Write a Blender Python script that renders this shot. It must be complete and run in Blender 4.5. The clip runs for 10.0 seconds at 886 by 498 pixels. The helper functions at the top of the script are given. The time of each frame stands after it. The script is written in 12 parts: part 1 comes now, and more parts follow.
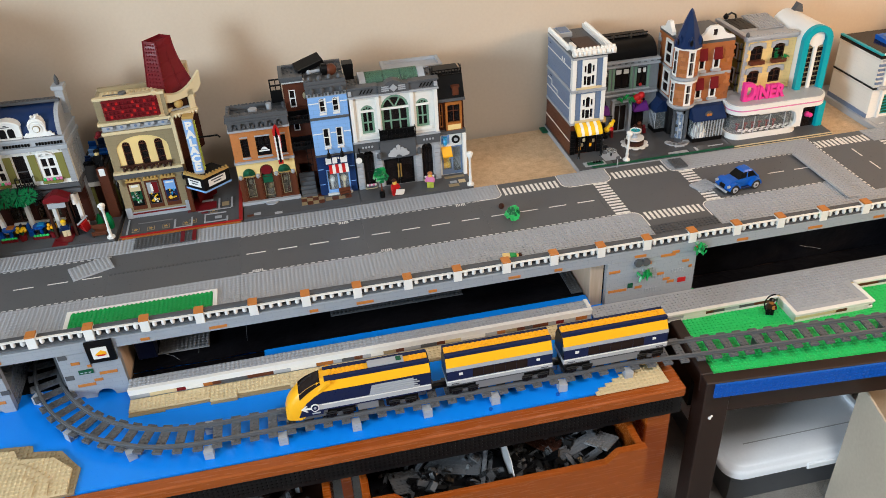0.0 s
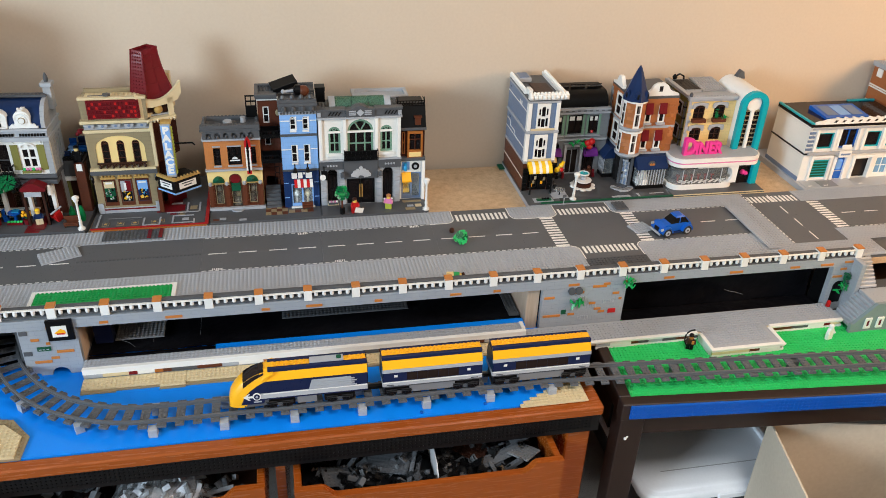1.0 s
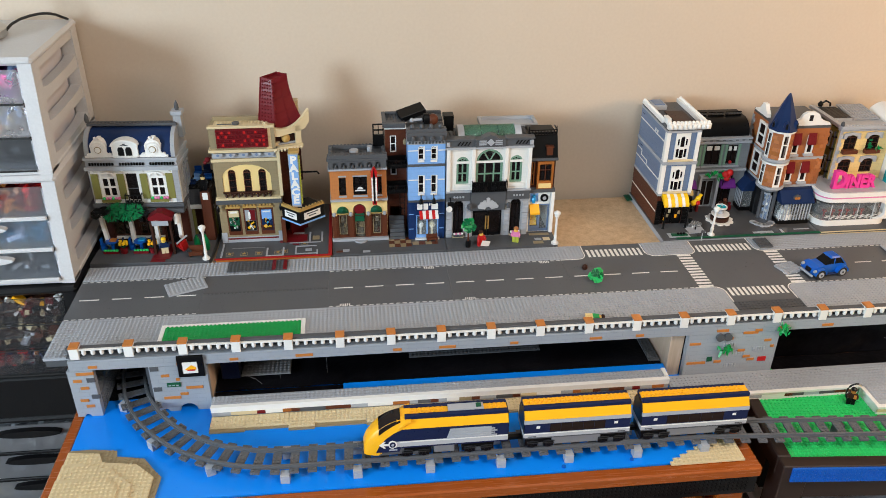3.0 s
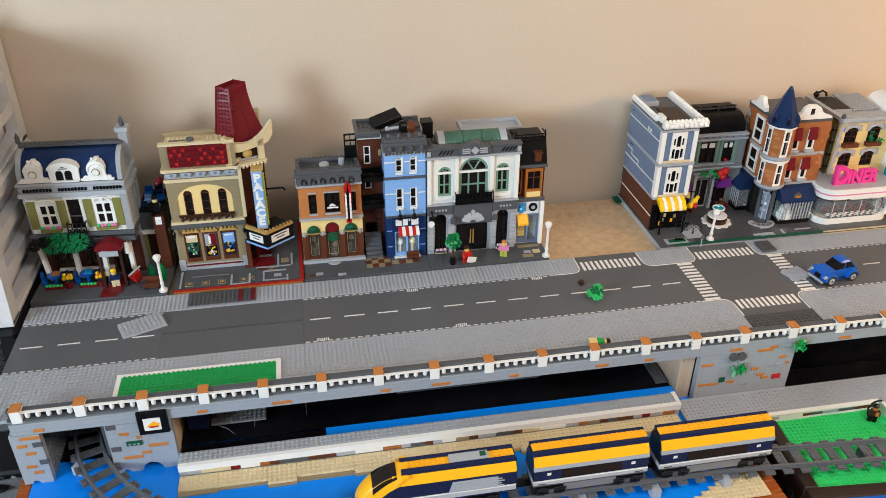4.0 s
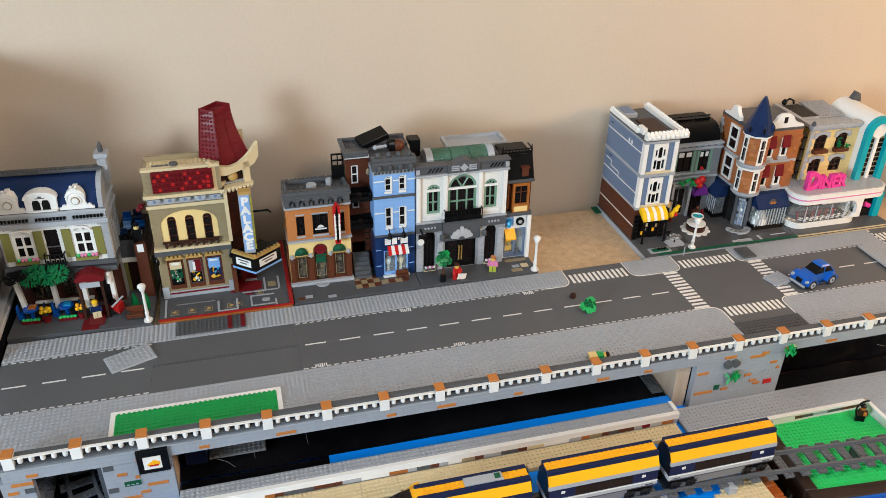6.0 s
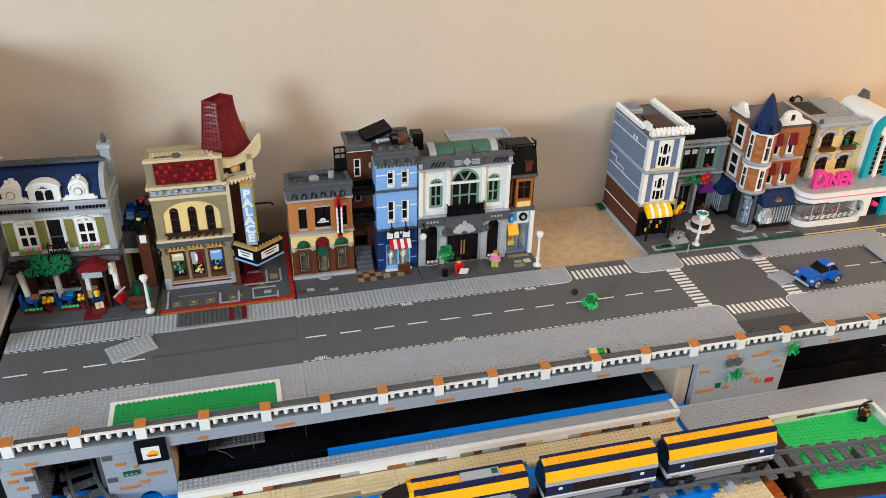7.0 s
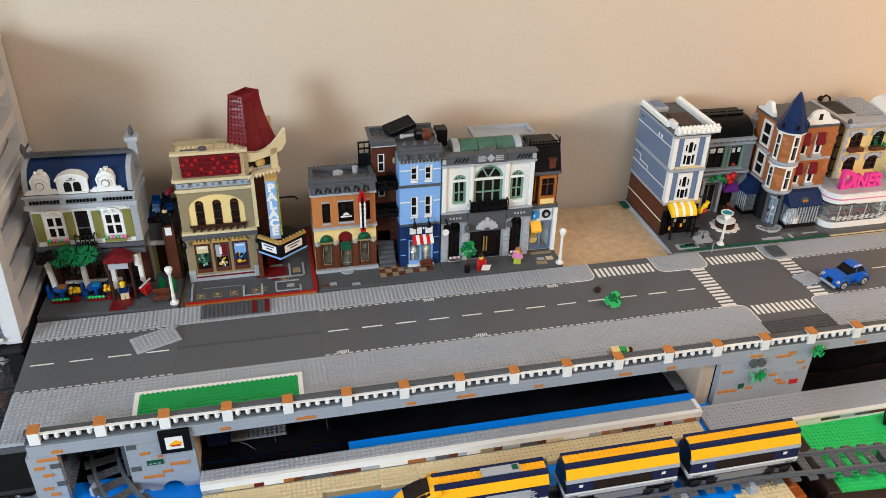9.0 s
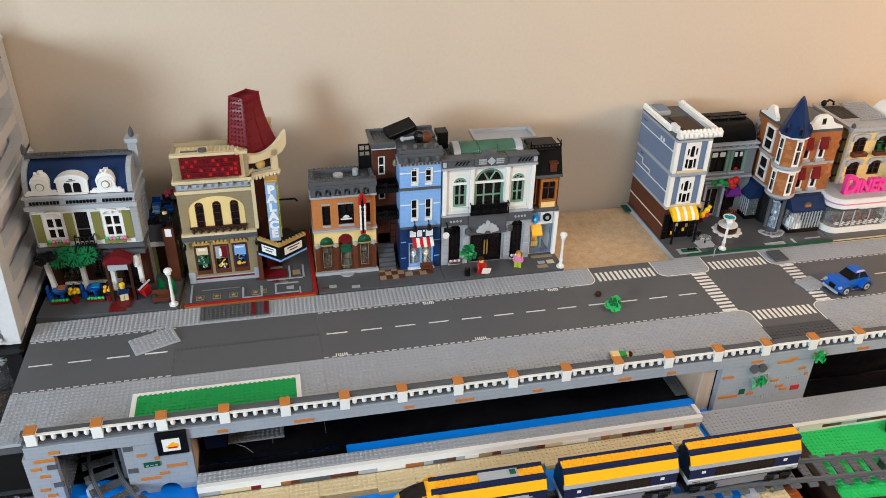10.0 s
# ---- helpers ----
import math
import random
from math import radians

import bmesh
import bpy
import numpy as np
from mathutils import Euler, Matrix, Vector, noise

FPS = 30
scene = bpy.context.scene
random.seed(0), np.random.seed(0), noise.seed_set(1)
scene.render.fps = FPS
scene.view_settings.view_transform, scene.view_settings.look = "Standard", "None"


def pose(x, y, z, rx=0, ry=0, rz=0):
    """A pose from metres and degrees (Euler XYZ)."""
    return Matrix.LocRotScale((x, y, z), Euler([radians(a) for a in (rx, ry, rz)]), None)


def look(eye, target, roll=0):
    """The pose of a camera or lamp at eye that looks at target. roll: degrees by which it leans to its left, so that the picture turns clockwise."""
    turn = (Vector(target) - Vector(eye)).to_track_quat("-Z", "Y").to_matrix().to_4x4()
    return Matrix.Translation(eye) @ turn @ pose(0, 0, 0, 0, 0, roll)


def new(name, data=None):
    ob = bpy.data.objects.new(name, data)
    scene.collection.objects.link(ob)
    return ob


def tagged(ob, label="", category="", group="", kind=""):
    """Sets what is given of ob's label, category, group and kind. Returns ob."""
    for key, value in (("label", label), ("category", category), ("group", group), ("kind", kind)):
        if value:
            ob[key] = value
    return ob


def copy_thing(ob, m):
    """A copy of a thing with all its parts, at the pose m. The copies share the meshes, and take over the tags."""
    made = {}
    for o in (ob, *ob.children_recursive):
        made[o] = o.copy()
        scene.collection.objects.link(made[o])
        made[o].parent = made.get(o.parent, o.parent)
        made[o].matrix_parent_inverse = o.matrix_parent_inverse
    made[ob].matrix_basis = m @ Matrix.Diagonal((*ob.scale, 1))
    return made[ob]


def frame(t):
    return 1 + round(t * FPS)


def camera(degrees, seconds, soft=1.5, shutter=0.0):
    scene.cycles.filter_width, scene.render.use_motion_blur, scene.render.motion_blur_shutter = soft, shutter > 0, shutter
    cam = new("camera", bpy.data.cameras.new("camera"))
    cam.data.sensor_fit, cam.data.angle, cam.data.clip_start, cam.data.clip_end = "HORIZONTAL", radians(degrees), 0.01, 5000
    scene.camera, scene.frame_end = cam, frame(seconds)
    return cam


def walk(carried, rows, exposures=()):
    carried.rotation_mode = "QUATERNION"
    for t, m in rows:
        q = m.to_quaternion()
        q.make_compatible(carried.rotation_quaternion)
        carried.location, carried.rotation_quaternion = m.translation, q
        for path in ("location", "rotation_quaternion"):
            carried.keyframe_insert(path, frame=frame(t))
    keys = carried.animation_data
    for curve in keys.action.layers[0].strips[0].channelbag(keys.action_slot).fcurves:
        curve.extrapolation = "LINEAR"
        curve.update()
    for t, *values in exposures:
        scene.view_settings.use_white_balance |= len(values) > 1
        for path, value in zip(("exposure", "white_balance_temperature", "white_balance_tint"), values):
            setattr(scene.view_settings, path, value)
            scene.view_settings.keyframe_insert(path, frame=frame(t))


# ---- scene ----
cam = camera(57.6, 10.0, soft=0.7, shutter=0.2)
PATH = [
    (0, (0.041, -1.221, 0.909), (0.338, 0.414, -0.204), -3.3),
    (0.3, (0.027, -1.274, 0.918), (0.368, 0.371, -0.165), -1.4),
    (0.5, (0.005, -1.298, 0.917), (0.401, 0.35, -0.143), 0.4),
    (0.7, (0.024, -1.325, 0.924), (0.428, 0.331, -0.113), 1.4),
    (1, (0.068, -1.363, 0.924), (0.439, 0.318, -0.094), 2.5),
    (1.2, (0.114, -1.388, 0.926), (0.414, 0.311, -0.085), 2.0),
    (1.5, (0.149, -1.405, 0.926), (0.354, 0.314, -0.074), 1.4),
    (1.8, (0.148, -1.409, 0.930), (0.282, 0.326, -0.051), 0.7),
    (2, (0.128, -1.395, 0.932), (0.229, 0.346, -0.046), 0.5),
    (2.2, (0.093, -1.375, 0.929), (0.183, 0.372, -0.043), 0.3),
    (2.5, (0.019, -1.331, 0.93), (0.138, 0.41, -0.046), 0.4),
    (2.7, (-0.032, -1.3, 0.922), (0.127, 0.437, -0.056), 0.6),
    (3.8, (-0.067, -1.084, 0.914), (0.211, 0.602, -0.124), 0.4),
    (4, (-0.087, -1.058, 0.911), (0.225, 0.624, -0.125), 0.4),
    (4.2, (-0.110, -1.042, 0.913), (0.233, 0.634, -0.122), 0.35),
    (4.5, (-0.149, -1.021, 0.919), (0.238, 0.647, -0.114), 0.3),
    (5, (-0.184, -1.006, 0.931), (0.257, 0.651, -0.098), 0.7),
    (5.5, (-0.19, -1.008, 0.929), (0.273, 0.646, -0.095), 1.0),
    (7, (-0.168, -1.013, 0.925), (0.266, 0.641, -0.111), 1.3),
    (7.5, (-0.171, -1.012, 0.921), (0.244, 0.644, -0.121), 1.2),
    (8, (-0.171, -1.009, 0.922), (0.229, 0.648, -0.123), 1.1),
    (8.5, (-0.175, -1.012, 0.92), (0.215, 0.648, -0.125), 1.1),
    (9, (-0.174, -1.014, 0.922), (0.212, 0.649, -0.12), 1.2),
    (9.5, (-0.174, -1.012, 0.921), (0.208, 0.653, -0.119), 1.3),
    (10, (-0.163, -1.012, 0.92), (0.211, 0.657, -0.116), 1.3),
]
walk(cam, [(t, look(eye, target, roll)) for t, eye, target, roll in PATH])

# ---- light ----
world = bpy.data.worlds.new("room_world")
scene.world = world
world.use_nodes = True
wn = world.node_tree
sky = wn.nodes.new("ShaderNodeTexSky")
sky.sky_type = 'NISHITA'
sky.sun_disc = False
sky.sun_elevation = radians(35)
sky.sun_rotation = radians(220)
wn.nodes["Background"].inputs[1].default_value = 0.1
wn.links.new(sky.outputs[0], wn.nodes["Background"].inputs[0])


def area_lamp(name, eye, target, sx, sy, watts, colour):
    d = bpy.data.lights.new(name, 'AREA')
    d.shape, d.size, d.size_y, d.energy, d.color = 'RECTANGLE', sx, sy, watts, colour
    o = new(name, d)
    o.matrix_world = look(eye, target)
    return o


area_lamp("window_light_left", (-3.10, -2.35, 1.02), (0.3, 0.2, 0.0), 1.10, 1.10, 144, (0.70, 0.865, 1.0))
area_lamp("window_light_right", (2.52, -0.75, 0.80), (1.0, 0.5, 0.1), 0.50, 0.50, 25, (1.0, 0.60, 0.29))
# Unseen overhead fill, added to lift the dim wall and street fronts.
area_lamp("ceiling_light_lamp", (0.80, -1.3, 1.80), (0.80, -1.1, -0.6), 0.60, 0.60, 26, (1.0, 0.975, 0.95))

# ---- materials ----
MATS = {}


def nodes_of(name):
    m = bpy.data.materials.new(name)
    m.use_nodes = True
    nt = m.node_tree
    return m, nt, nt.nodes["Principled BSDF"]


def link(nt, a, ai, b, bi):
    nt.links.new(a.outputs[ai], b.inputs[bi])


def noise_node(nt, scale, detail=3.0, coord="Object", rough=0.5):
    tc = nt.nodes.new("ShaderNodeTexCoord")
    n = nt.nodes.new("ShaderNodeTexNoise")
    n.inputs["Scale"].default_value = scale
    n.inputs["Detail"].default_value = detail
    n.inputs["Roughness"].default_value = rough
    nt.links.new(tc.outputs[coord], n.inputs["Vector"])
    return n


def plastic(name, colour, rough=0.28, brick=0.0, vary=0.10, dust=0.10, axis="xz"):
    """Moulded toy plastic: slight tone shifts, dust in the gloss and, with brick, the joints of small bricks."""
    m, nt, b = nodes_of(name)
    n1 = noise_node(nt, 14.0)
    n2 = noise_node(nt, 260.0, 2.0)
    info = nt.nodes.new("ShaderNodeObjectInfo")
    hsv = nt.nodes.new("ShaderNodeHueSaturation")
    hsv.inputs["Color"].default_value = (*colour, 1)
    ma = nt.nodes.new("ShaderNodeMath")
    ma.operation = 'MULTIPLY_ADD'
    ma.inputs[1].default_value = vary
    ma.inputs[2].default_value = 1.0 - vary * 0.5
    mix = nt.nodes.new("ShaderNodeMath")
    mix.operation = 'ADD'
    link(nt, n1, 0, mix, 0)
    mb = nt.nodes.new("ShaderNodeMath")
    mb.operation = 'MULTIPLY_ADD'
    mb.inputs[1].default_value, mb.inputs[2].default_value = 0.6, -0.3
    nt.links.new(info.outputs["Random"], mb.inputs[0])
    link(nt, mb, 0, mix, 1)
    link(nt, mix, 0, ma, 0)
    link(nt, ma, 0, hsv, 2)
    rr = nt.nodes.new("ShaderNodeMapRange")
    rr.inputs[3].default_value, rr.inputs[4].default_value = rough - dust * 0.5, rough + dust
    link(nt, n2, 0, rr, 0)
    link(nt, rr, 0, b, "Roughness")
    b.inputs["IOR"].default_value = 1.5
    b.inputs["Specular IOR Level"].default_value = 0.36 if max(colour) > 0.2 else 0.16
    col = (hsv, 0)
    if brick:
        tc = nt.nodes.new("ShaderNodeTexCoord")
        sep = nt.nodes.new("ShaderNodeSeparateXYZ")
        com = nt.nodes.new("ShaderNodeCombineXYZ")
        nt.links.new(tc.outputs["Object"], sep.inputs[0])
        if axis == "both":
            add = nt.nodes.new("ShaderNodeMath")
            add.operation = 'ADD'
            nt.links.new(sep.outputs[0], add.inputs[0])
            nt.links.new(sep.outputs[1], add.inputs[1])
            nt.links.new(add.outputs[0], com.inputs[0])
        else:
            nt.links.new(sep.outputs[0 if axis[0] == "x" else 1], com.inputs[0])
        nt.links.new(sep.outputs[2], com.inputs[1])
        br = nt.nodes.new("ShaderNodeTexBrick")
        br.inputs["Scale"].default_value = 1.0
        br.inputs["Mortar Size"].default_value = 0.00035
        br.inputs["Mortar Smooth"].default_value = 0.3
        br.inputs["Brick Width"].default_value = 0.0324
        br.inputs["Row Height"].default_value = 0.0097
        br.inputs["Color1"].default_value = (1, 1, 1, 1)
        br.inputs["Color2"].default_value = (1 - brick * 0.25,) * 3 + (1,)
        br.inputs["Mortar"].default_value = (0.45, 0.45, 0.45, 1)
        link(nt, com, 0, br, "Vector")
        mx = nt.nodes.new("ShaderNodeMix")
        mx.data_type, mx.blend_type = 'RGBA', 'MULTIPLY'
        mx.inputs[0].default_value = min(1.0, brick)
        nt.links.new(hsv.outputs[0], mx.inputs[6])
        nt.links.new(br.outputs[0], mx.inputs[7])
        col = (mx, 2)
        bu = nt.nodes.new("ShaderNodeBump")
        bu.inputs["Strength"].default_value, bu.inputs["Distance"].default_value = 0.5, 0.0003
        bu.invert = True
        nt.links.new(br.outputs["Fac"], bu.inputs["Height"])
        link(nt, bu, 0, b, "Normal")
    else:
        bu = nt.nodes.new("ShaderNodeBump")
        bu.inputs["Strength"].default_value, bu.inputs["Distance"].default_value = 0.05, 0.0004
        link(nt, n2, 0, bu, "Height")
        link(nt, bu, 0, b, "Normal")
    nt.links.new(col[0].outputs[col[1]], b.inputs["Base Color"])
    MATS[name] = m
    return m


def P(name):
    return MATS[name]


for nm, c in {
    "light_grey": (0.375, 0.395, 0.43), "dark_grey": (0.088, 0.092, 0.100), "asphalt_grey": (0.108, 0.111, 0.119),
    "white": (0.80, 0.79, 0.76), "black": (0.005, 0.005, 0.0055), "tan": (0.66, 0.54, 0.33), "dark_tan": (0.30, 0.235, 0.135),
    "red": (0.50, 0.012, 0.012), "dark_red": (0.15, 0.010, 0.014), "blue": (0.004, 0.10, 0.48), "dark_blue": (0.010, 0.026, 0.085),
    "navy": (0.010, 0.017, 0.060), "azure": (0.02, 0.30, 0.62), "medium_blue": (0.22, 0.42, 0.78), "sand_blue": (0.15, 0.21, 0.33), "green": (0.006, 0.32, 0.075),
    "dark_green": (0.010, 0.09, 0.045), "olive": (0.20, 0.19, 0.055), "yellow": (0.85, 0.52, 0.01),
    # The second, darker azure has the shade inside the drawers put into it.
    "amber": (0.92, 0.44, 0.012), "shaded_azure": (0.025, 0.11, 0.20), "dark_pink": (0.40, 0.09, 0.24), "brown": (0.11, 0.035, 0.018), "dark_brown": (0.045, 0.018, 0.012), "orange_brick": (0.46, 0.17, 0.06),
    "dark_orange": (0.36, 0.12, 0.025), "magenta": (0.78, 0.05, 0.30), "pink": (0.72, 0.22, 0.42), "teal": (0.0, 0.34, 0.42),
    "light_yellow": (0.80, 0.60, 0.26), "sand_green": (0.17, 0.30, 0.22), "lime": (0.42, 0.46, 0.06), "gold": (0.46, 0.29, 0.09),
    "flesh": (0.80, 0.50, 0.10), "purple": (0.12, 0.02, 0.18), "bright_green": (0.028, 0.56, 0.145), "leaf_green": (0.004, 0.155, 0.05), "castle_grey": (0.20, 0.255, 0.265), "sea_blue": (0.003, 0.235, 0.88),
    "silver": (0.45, 0.46, 0.48), "pale_line": (0.58, 0.58, 0.57), "border_red": (0.34, 0.010, 0.012), "mid_grey": (0.19, 0.195, 0.205), "track_grey": (0.115, 0.120, 0.130), "orange_cap": (0.50, 0.18, 0.04)}.items():
    plastic(nm, c)
for nm, c in {"orange_wall": (0.50, 0.19, 0.06), "tan_wall": (0.60, 0.47, 0.26), "dark_tan_wall": (0.30, 0.235, 0.135),
              "white_wall": (0.78, 0.77, 0.73), "grey_wall": (0.34, 0.35, 0.37), "dark_grey_wall": (0.088, 0.092, 0.100),
              "blue_wall": (0.22, 0.42, 0.78), "sand_blue_wall": (0.15, 0.21, 0.33), "brown_wall": (0.10, 0.03, 0.016),
              "dark_blue_wall": (0.012, 0.035, 0.12), "yellow_wall": (0.78, 0.58, 0.25), "olive_wall": (0.20, 0.19, 0.055),
              # The last grey is grey_wall darkened by the tower's shade.
              "brick_orange_wall": (0.37, 0.125, 0.042), "dark_brown_wall": (0.06, 0.02, 0.014), "viaduct_grey": (0.33, 0.36, 0.40), "shaded_grey_wall": (0.19, 0.205, 0.22)}.items():
    plastic(nm, c, brick=0.12 if "white" in nm else 0.35, axis="both")


def clear_glass(name, tint, rough=0.06, alpha=0.35):
    m, nt, b = nodes_of(name)
    n = noise_node(nt, 40.0)
    rr = nt.nodes.new("ShaderNodeMapRange")
    rr.inputs[3].default_value, rr.inputs[4].default_value = rough, rough + 0.08
    link(nt, n, 0, rr, 0)
    link(nt, rr, 0, b, "Roughness")
    b.inputs["Base Color"].default_value = (*tint, 1)
    b.inputs["Transmission Weight"].default_value = 1.0 - alpha
    b.inputs["IOR"].default_value = 1.12
    MATS[name] = m
    return m


clear_glass("glass", (0.86, 0.90, 0.91), 0.03, 0.10)
clear_glass("smoke_glass", (0.045, 0.035, 0.035), alpha=0.25)
plastic("polished_grey", (0.070, 0.071, 0.076), rough=0.10, dust=0.08)
MATS["polished_grey"].node_tree.nodes["Principled BSDF"].inputs["Specular IOR Level"].default_value = 0.5
plastic("smoke_screen", (0.016, 0.011, 0.010), rough=0.10, dust=0.03)
clear_glass("hall_glass", (0.34, 0.30, 0.24), 0.05, 0.12)
clear_glass("blue_glass", (0.35, 0.60, 0.85))
clear_glass("green_glass", (0.16, 0.30, 0.22))
clear_glass("drawer_plastic", (0.74, 0.75, 0.77), rough=0.38, alpha=0.06)
clear_glass("drawer_clear", (0.80, 0.79, 0.80), rough=0.24, alpha=0.12)
clear_glass("drawer_frosted", (0.62, 0.60, 0.63), rough=0.42, alpha=0.80)
clear_glass("drawer_smoke", (0.50, 0.49, 0.50), rough=0.10, alpha=0.03)
clear_glass("drawer_dusk", (0.30, 0.30, 0.31), rough=0.30, alpha=0.30)
clear_glass("bag_film", (0.92, 0.92, 0.92), rough=0.12, alpha=0.05)
clear_glass("drawer_grey", (0.52, 0.54, 0.57), rough=0.36, alpha=0.06)


def grained(name, c1, c2, scale=18.0, stretch=(1, 14, 14), rough=0.4, bump=0.1, band=0.55):
    """Wood, with grain stretched along one axis and slow tone shifts."""
    m, nt, b = nodes_of(name)
    tc = nt.nodes.new("ShaderNodeTexCoord")
    mp = nt.nodes.new("ShaderNodeMapping")
    mp.inputs["Scale"].default_value = stretch
    nt.links.new(tc.outputs["Object"], mp.inputs[0])
    n = nt.nodes.new("ShaderNodeTexNoise")
    n.inputs["Scale"].default_value, n.inputs["Detail"].default_value, n.inputs["Distortion"].default_value = scale, 6.0, 0.4
    nt.links.new(mp.outputs[0], n.inputs["Vector"])
    big = noise_node(nt, 3.0, 2.0)
    r = nt.nodes.new("ShaderNodeValToRGB")
    r.color_ramp.elements[0].position, r.color_ramp.elements[1].position = 0.5 - band / 2, 0.5 + band / 2
    r.color_ramp.elements[0].color, r.color_ramp.elements[1].color = (*c1, 1), (*c2, 1)
    mi = nt.nodes.new("ShaderNodeMath")
    mi.operation = 'MULTIPLY_ADD'
    mi.inputs[1].default_value, mi.inputs[2].default_value = 0.3, -0.15
    link(nt, big, 0, mi, 0)
    ad = nt.nodes.new("ShaderNodeMath")
    link(nt, n, 0, ad, 0)
    link(nt, mi, 0, ad, 1)
    link(nt, ad, 0, r, 0)
    link(nt, r, 0, b, "Base Color")
    rr = nt.nodes.new("ShaderNodeMapRange")
    rr.inputs[3].default_value, rr.inputs[4].default_value = rough - 0.08, rough + 0.12
    link(nt, n, 0, rr, 0)
    link(nt, rr, 0, b, "Roughness")
    bu = nt.nodes.new("ShaderNodeBump")
    bu.inputs["Strength"].default_value, bu.inputs["Distance"].default_value = bump, 0.001
    link(nt, n, 0, bu, "Height")
    link(nt, bu, 0, b, "Normal")
    MATS[name] = m
    return m


grained("orange_wood", (0.265, 0.055, 0.007), (0.365, 0.088, 0.012), rough=0.24, band=0.8)
grained("dark_wood", (0.016, 0.008, 0.006), (0.030, 0.014, 0.010), rough=0.45)
grained("pale_board", (0.50, 0.36, 0.25), (0.62, 0.47, 0.35), scale=14.0, stretch=(14, 14, 1), rough=0.6)


def rough_surface(name, c1, c2, s1, s2, rough=0.85, bump=0.3, dist=0.002, mid=0.5):
    m, nt, b = nodes_of(name)
    n1, n2 = noise_node(nt, s1, 5.0), noise_node(nt, s2, 3.0)
    mx = nt.nodes.new("ShaderNodeMix")
    mx.inputs[0].default_value = mid
    nt.links.new(n1.outputs[0], mx.inputs[2])
    nt.links.new(n2.outputs[0], mx.inputs[3])
    r = nt.nodes.new("ShaderNodeValToRGB")
    r.color_ramp.elements[0].position, r.color_ramp.elements[1].position = 0.33, 0.67
    r.color_ramp.elements[0].color, r.color_ramp.elements[1].color = (*c1, 1), (*c2, 1)
    nt.links.new(mx.outputs[0], r.inputs[0])
    link(nt, r, 0, b, "Base Color")
    b.inputs["Roughness"].default_value = rough
    bu = nt.nodes.new("ShaderNodeBump")
    bu.inputs["Strength"].default_value, bu.inputs["Distance"].default_value = bump, dist
    link(nt, n2, 0, bu, "Height")
    link(nt, bu, 0, b, "Normal")
    MATS[name] = m
    return m


rough_surface("beige_paint", (0.59, 0.488, 0.383), (0.63, 0.528, 0.418), 2.2, 140.0, 0.75, 0.16, 0.001)
rough_surface("maple_board", (0.44, 0.295, 0.165), (0.66, 0.475, 0.30), 55.0, 300.0, 0.5, 0.06, 0.0006, 0.45)
rough_surface("ceiling_paint", (0.60, 0.59, 0.57), (0.66, 0.65, 0.63), 2.0, 90.0, 0.9, 0.2)
rough_surface("carpet", (0.22, 0.20, 0.18), (0.42, 0.40, 0.37), 30.0, 420.0, 0.95, 0.9, 0.006, 0.7)
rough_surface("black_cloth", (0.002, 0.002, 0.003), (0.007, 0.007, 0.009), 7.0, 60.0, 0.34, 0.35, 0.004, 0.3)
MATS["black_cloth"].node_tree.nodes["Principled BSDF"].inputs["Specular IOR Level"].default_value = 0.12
rough_surface("cardboard", (0.56, 0.48, 0.375), (0.63, 0.55, 0.44), 5.0, 120.0, 0.8, 0.1, 0.001)
rough_surface("tote_plastic", (0.84, 0.86, 0.90), (0.88, 0.90, 0.94), 4.0, 200.0, 0.38, 0.05, 0.001)
rough_surface("white_plastic", (0.56, 0.56, 0.57), (0.63, 0.63, 0.64), 6.0, 220.0, 0.35, 0.04, 0.001)
rough_surface("black_plastic", (0.004, 0.004, 0.005), (0.008, 0.008, 0.009), 6.0, 200.0, 0.40, 0.05, 0.001)
MATS["black_plastic"].node_tree.nodes["Principled BSDF"].inputs["Specular IOR Level"].default_value = 0.25
rough_surface("rubber", (0.010, 0.010, 0.010), (0.020, 0.020, 0.020), 30.0, 300.0, 0.7, 0.1, 0.0005)
m_, nt_, b_ = nodes_of("brushed_metal")
b_.inputs["Metallic"].default_value, b_.inputs["Roughness"].default_value = 1.0, 0.33
b_.inputs["Base Color"].default_value = (0.55, 0.54, 0.52, 1)
n_ = noise_node(nt_, 300.0)
r_ = nt_.nodes.new("ShaderNodeMapRange")
r_.inputs[3].default_value, r_.inputs[4].default_value = 0.25, 0.42
link(nt_, n_, 0, r_, 0)
link(nt_, r_, 0, b_, "Roughness")
MATS["brushed_metal"] = m_

# ---- geometry helpers ----
STUD, BRICK, PLATE = 0.0081, 0.0097, 0.00323


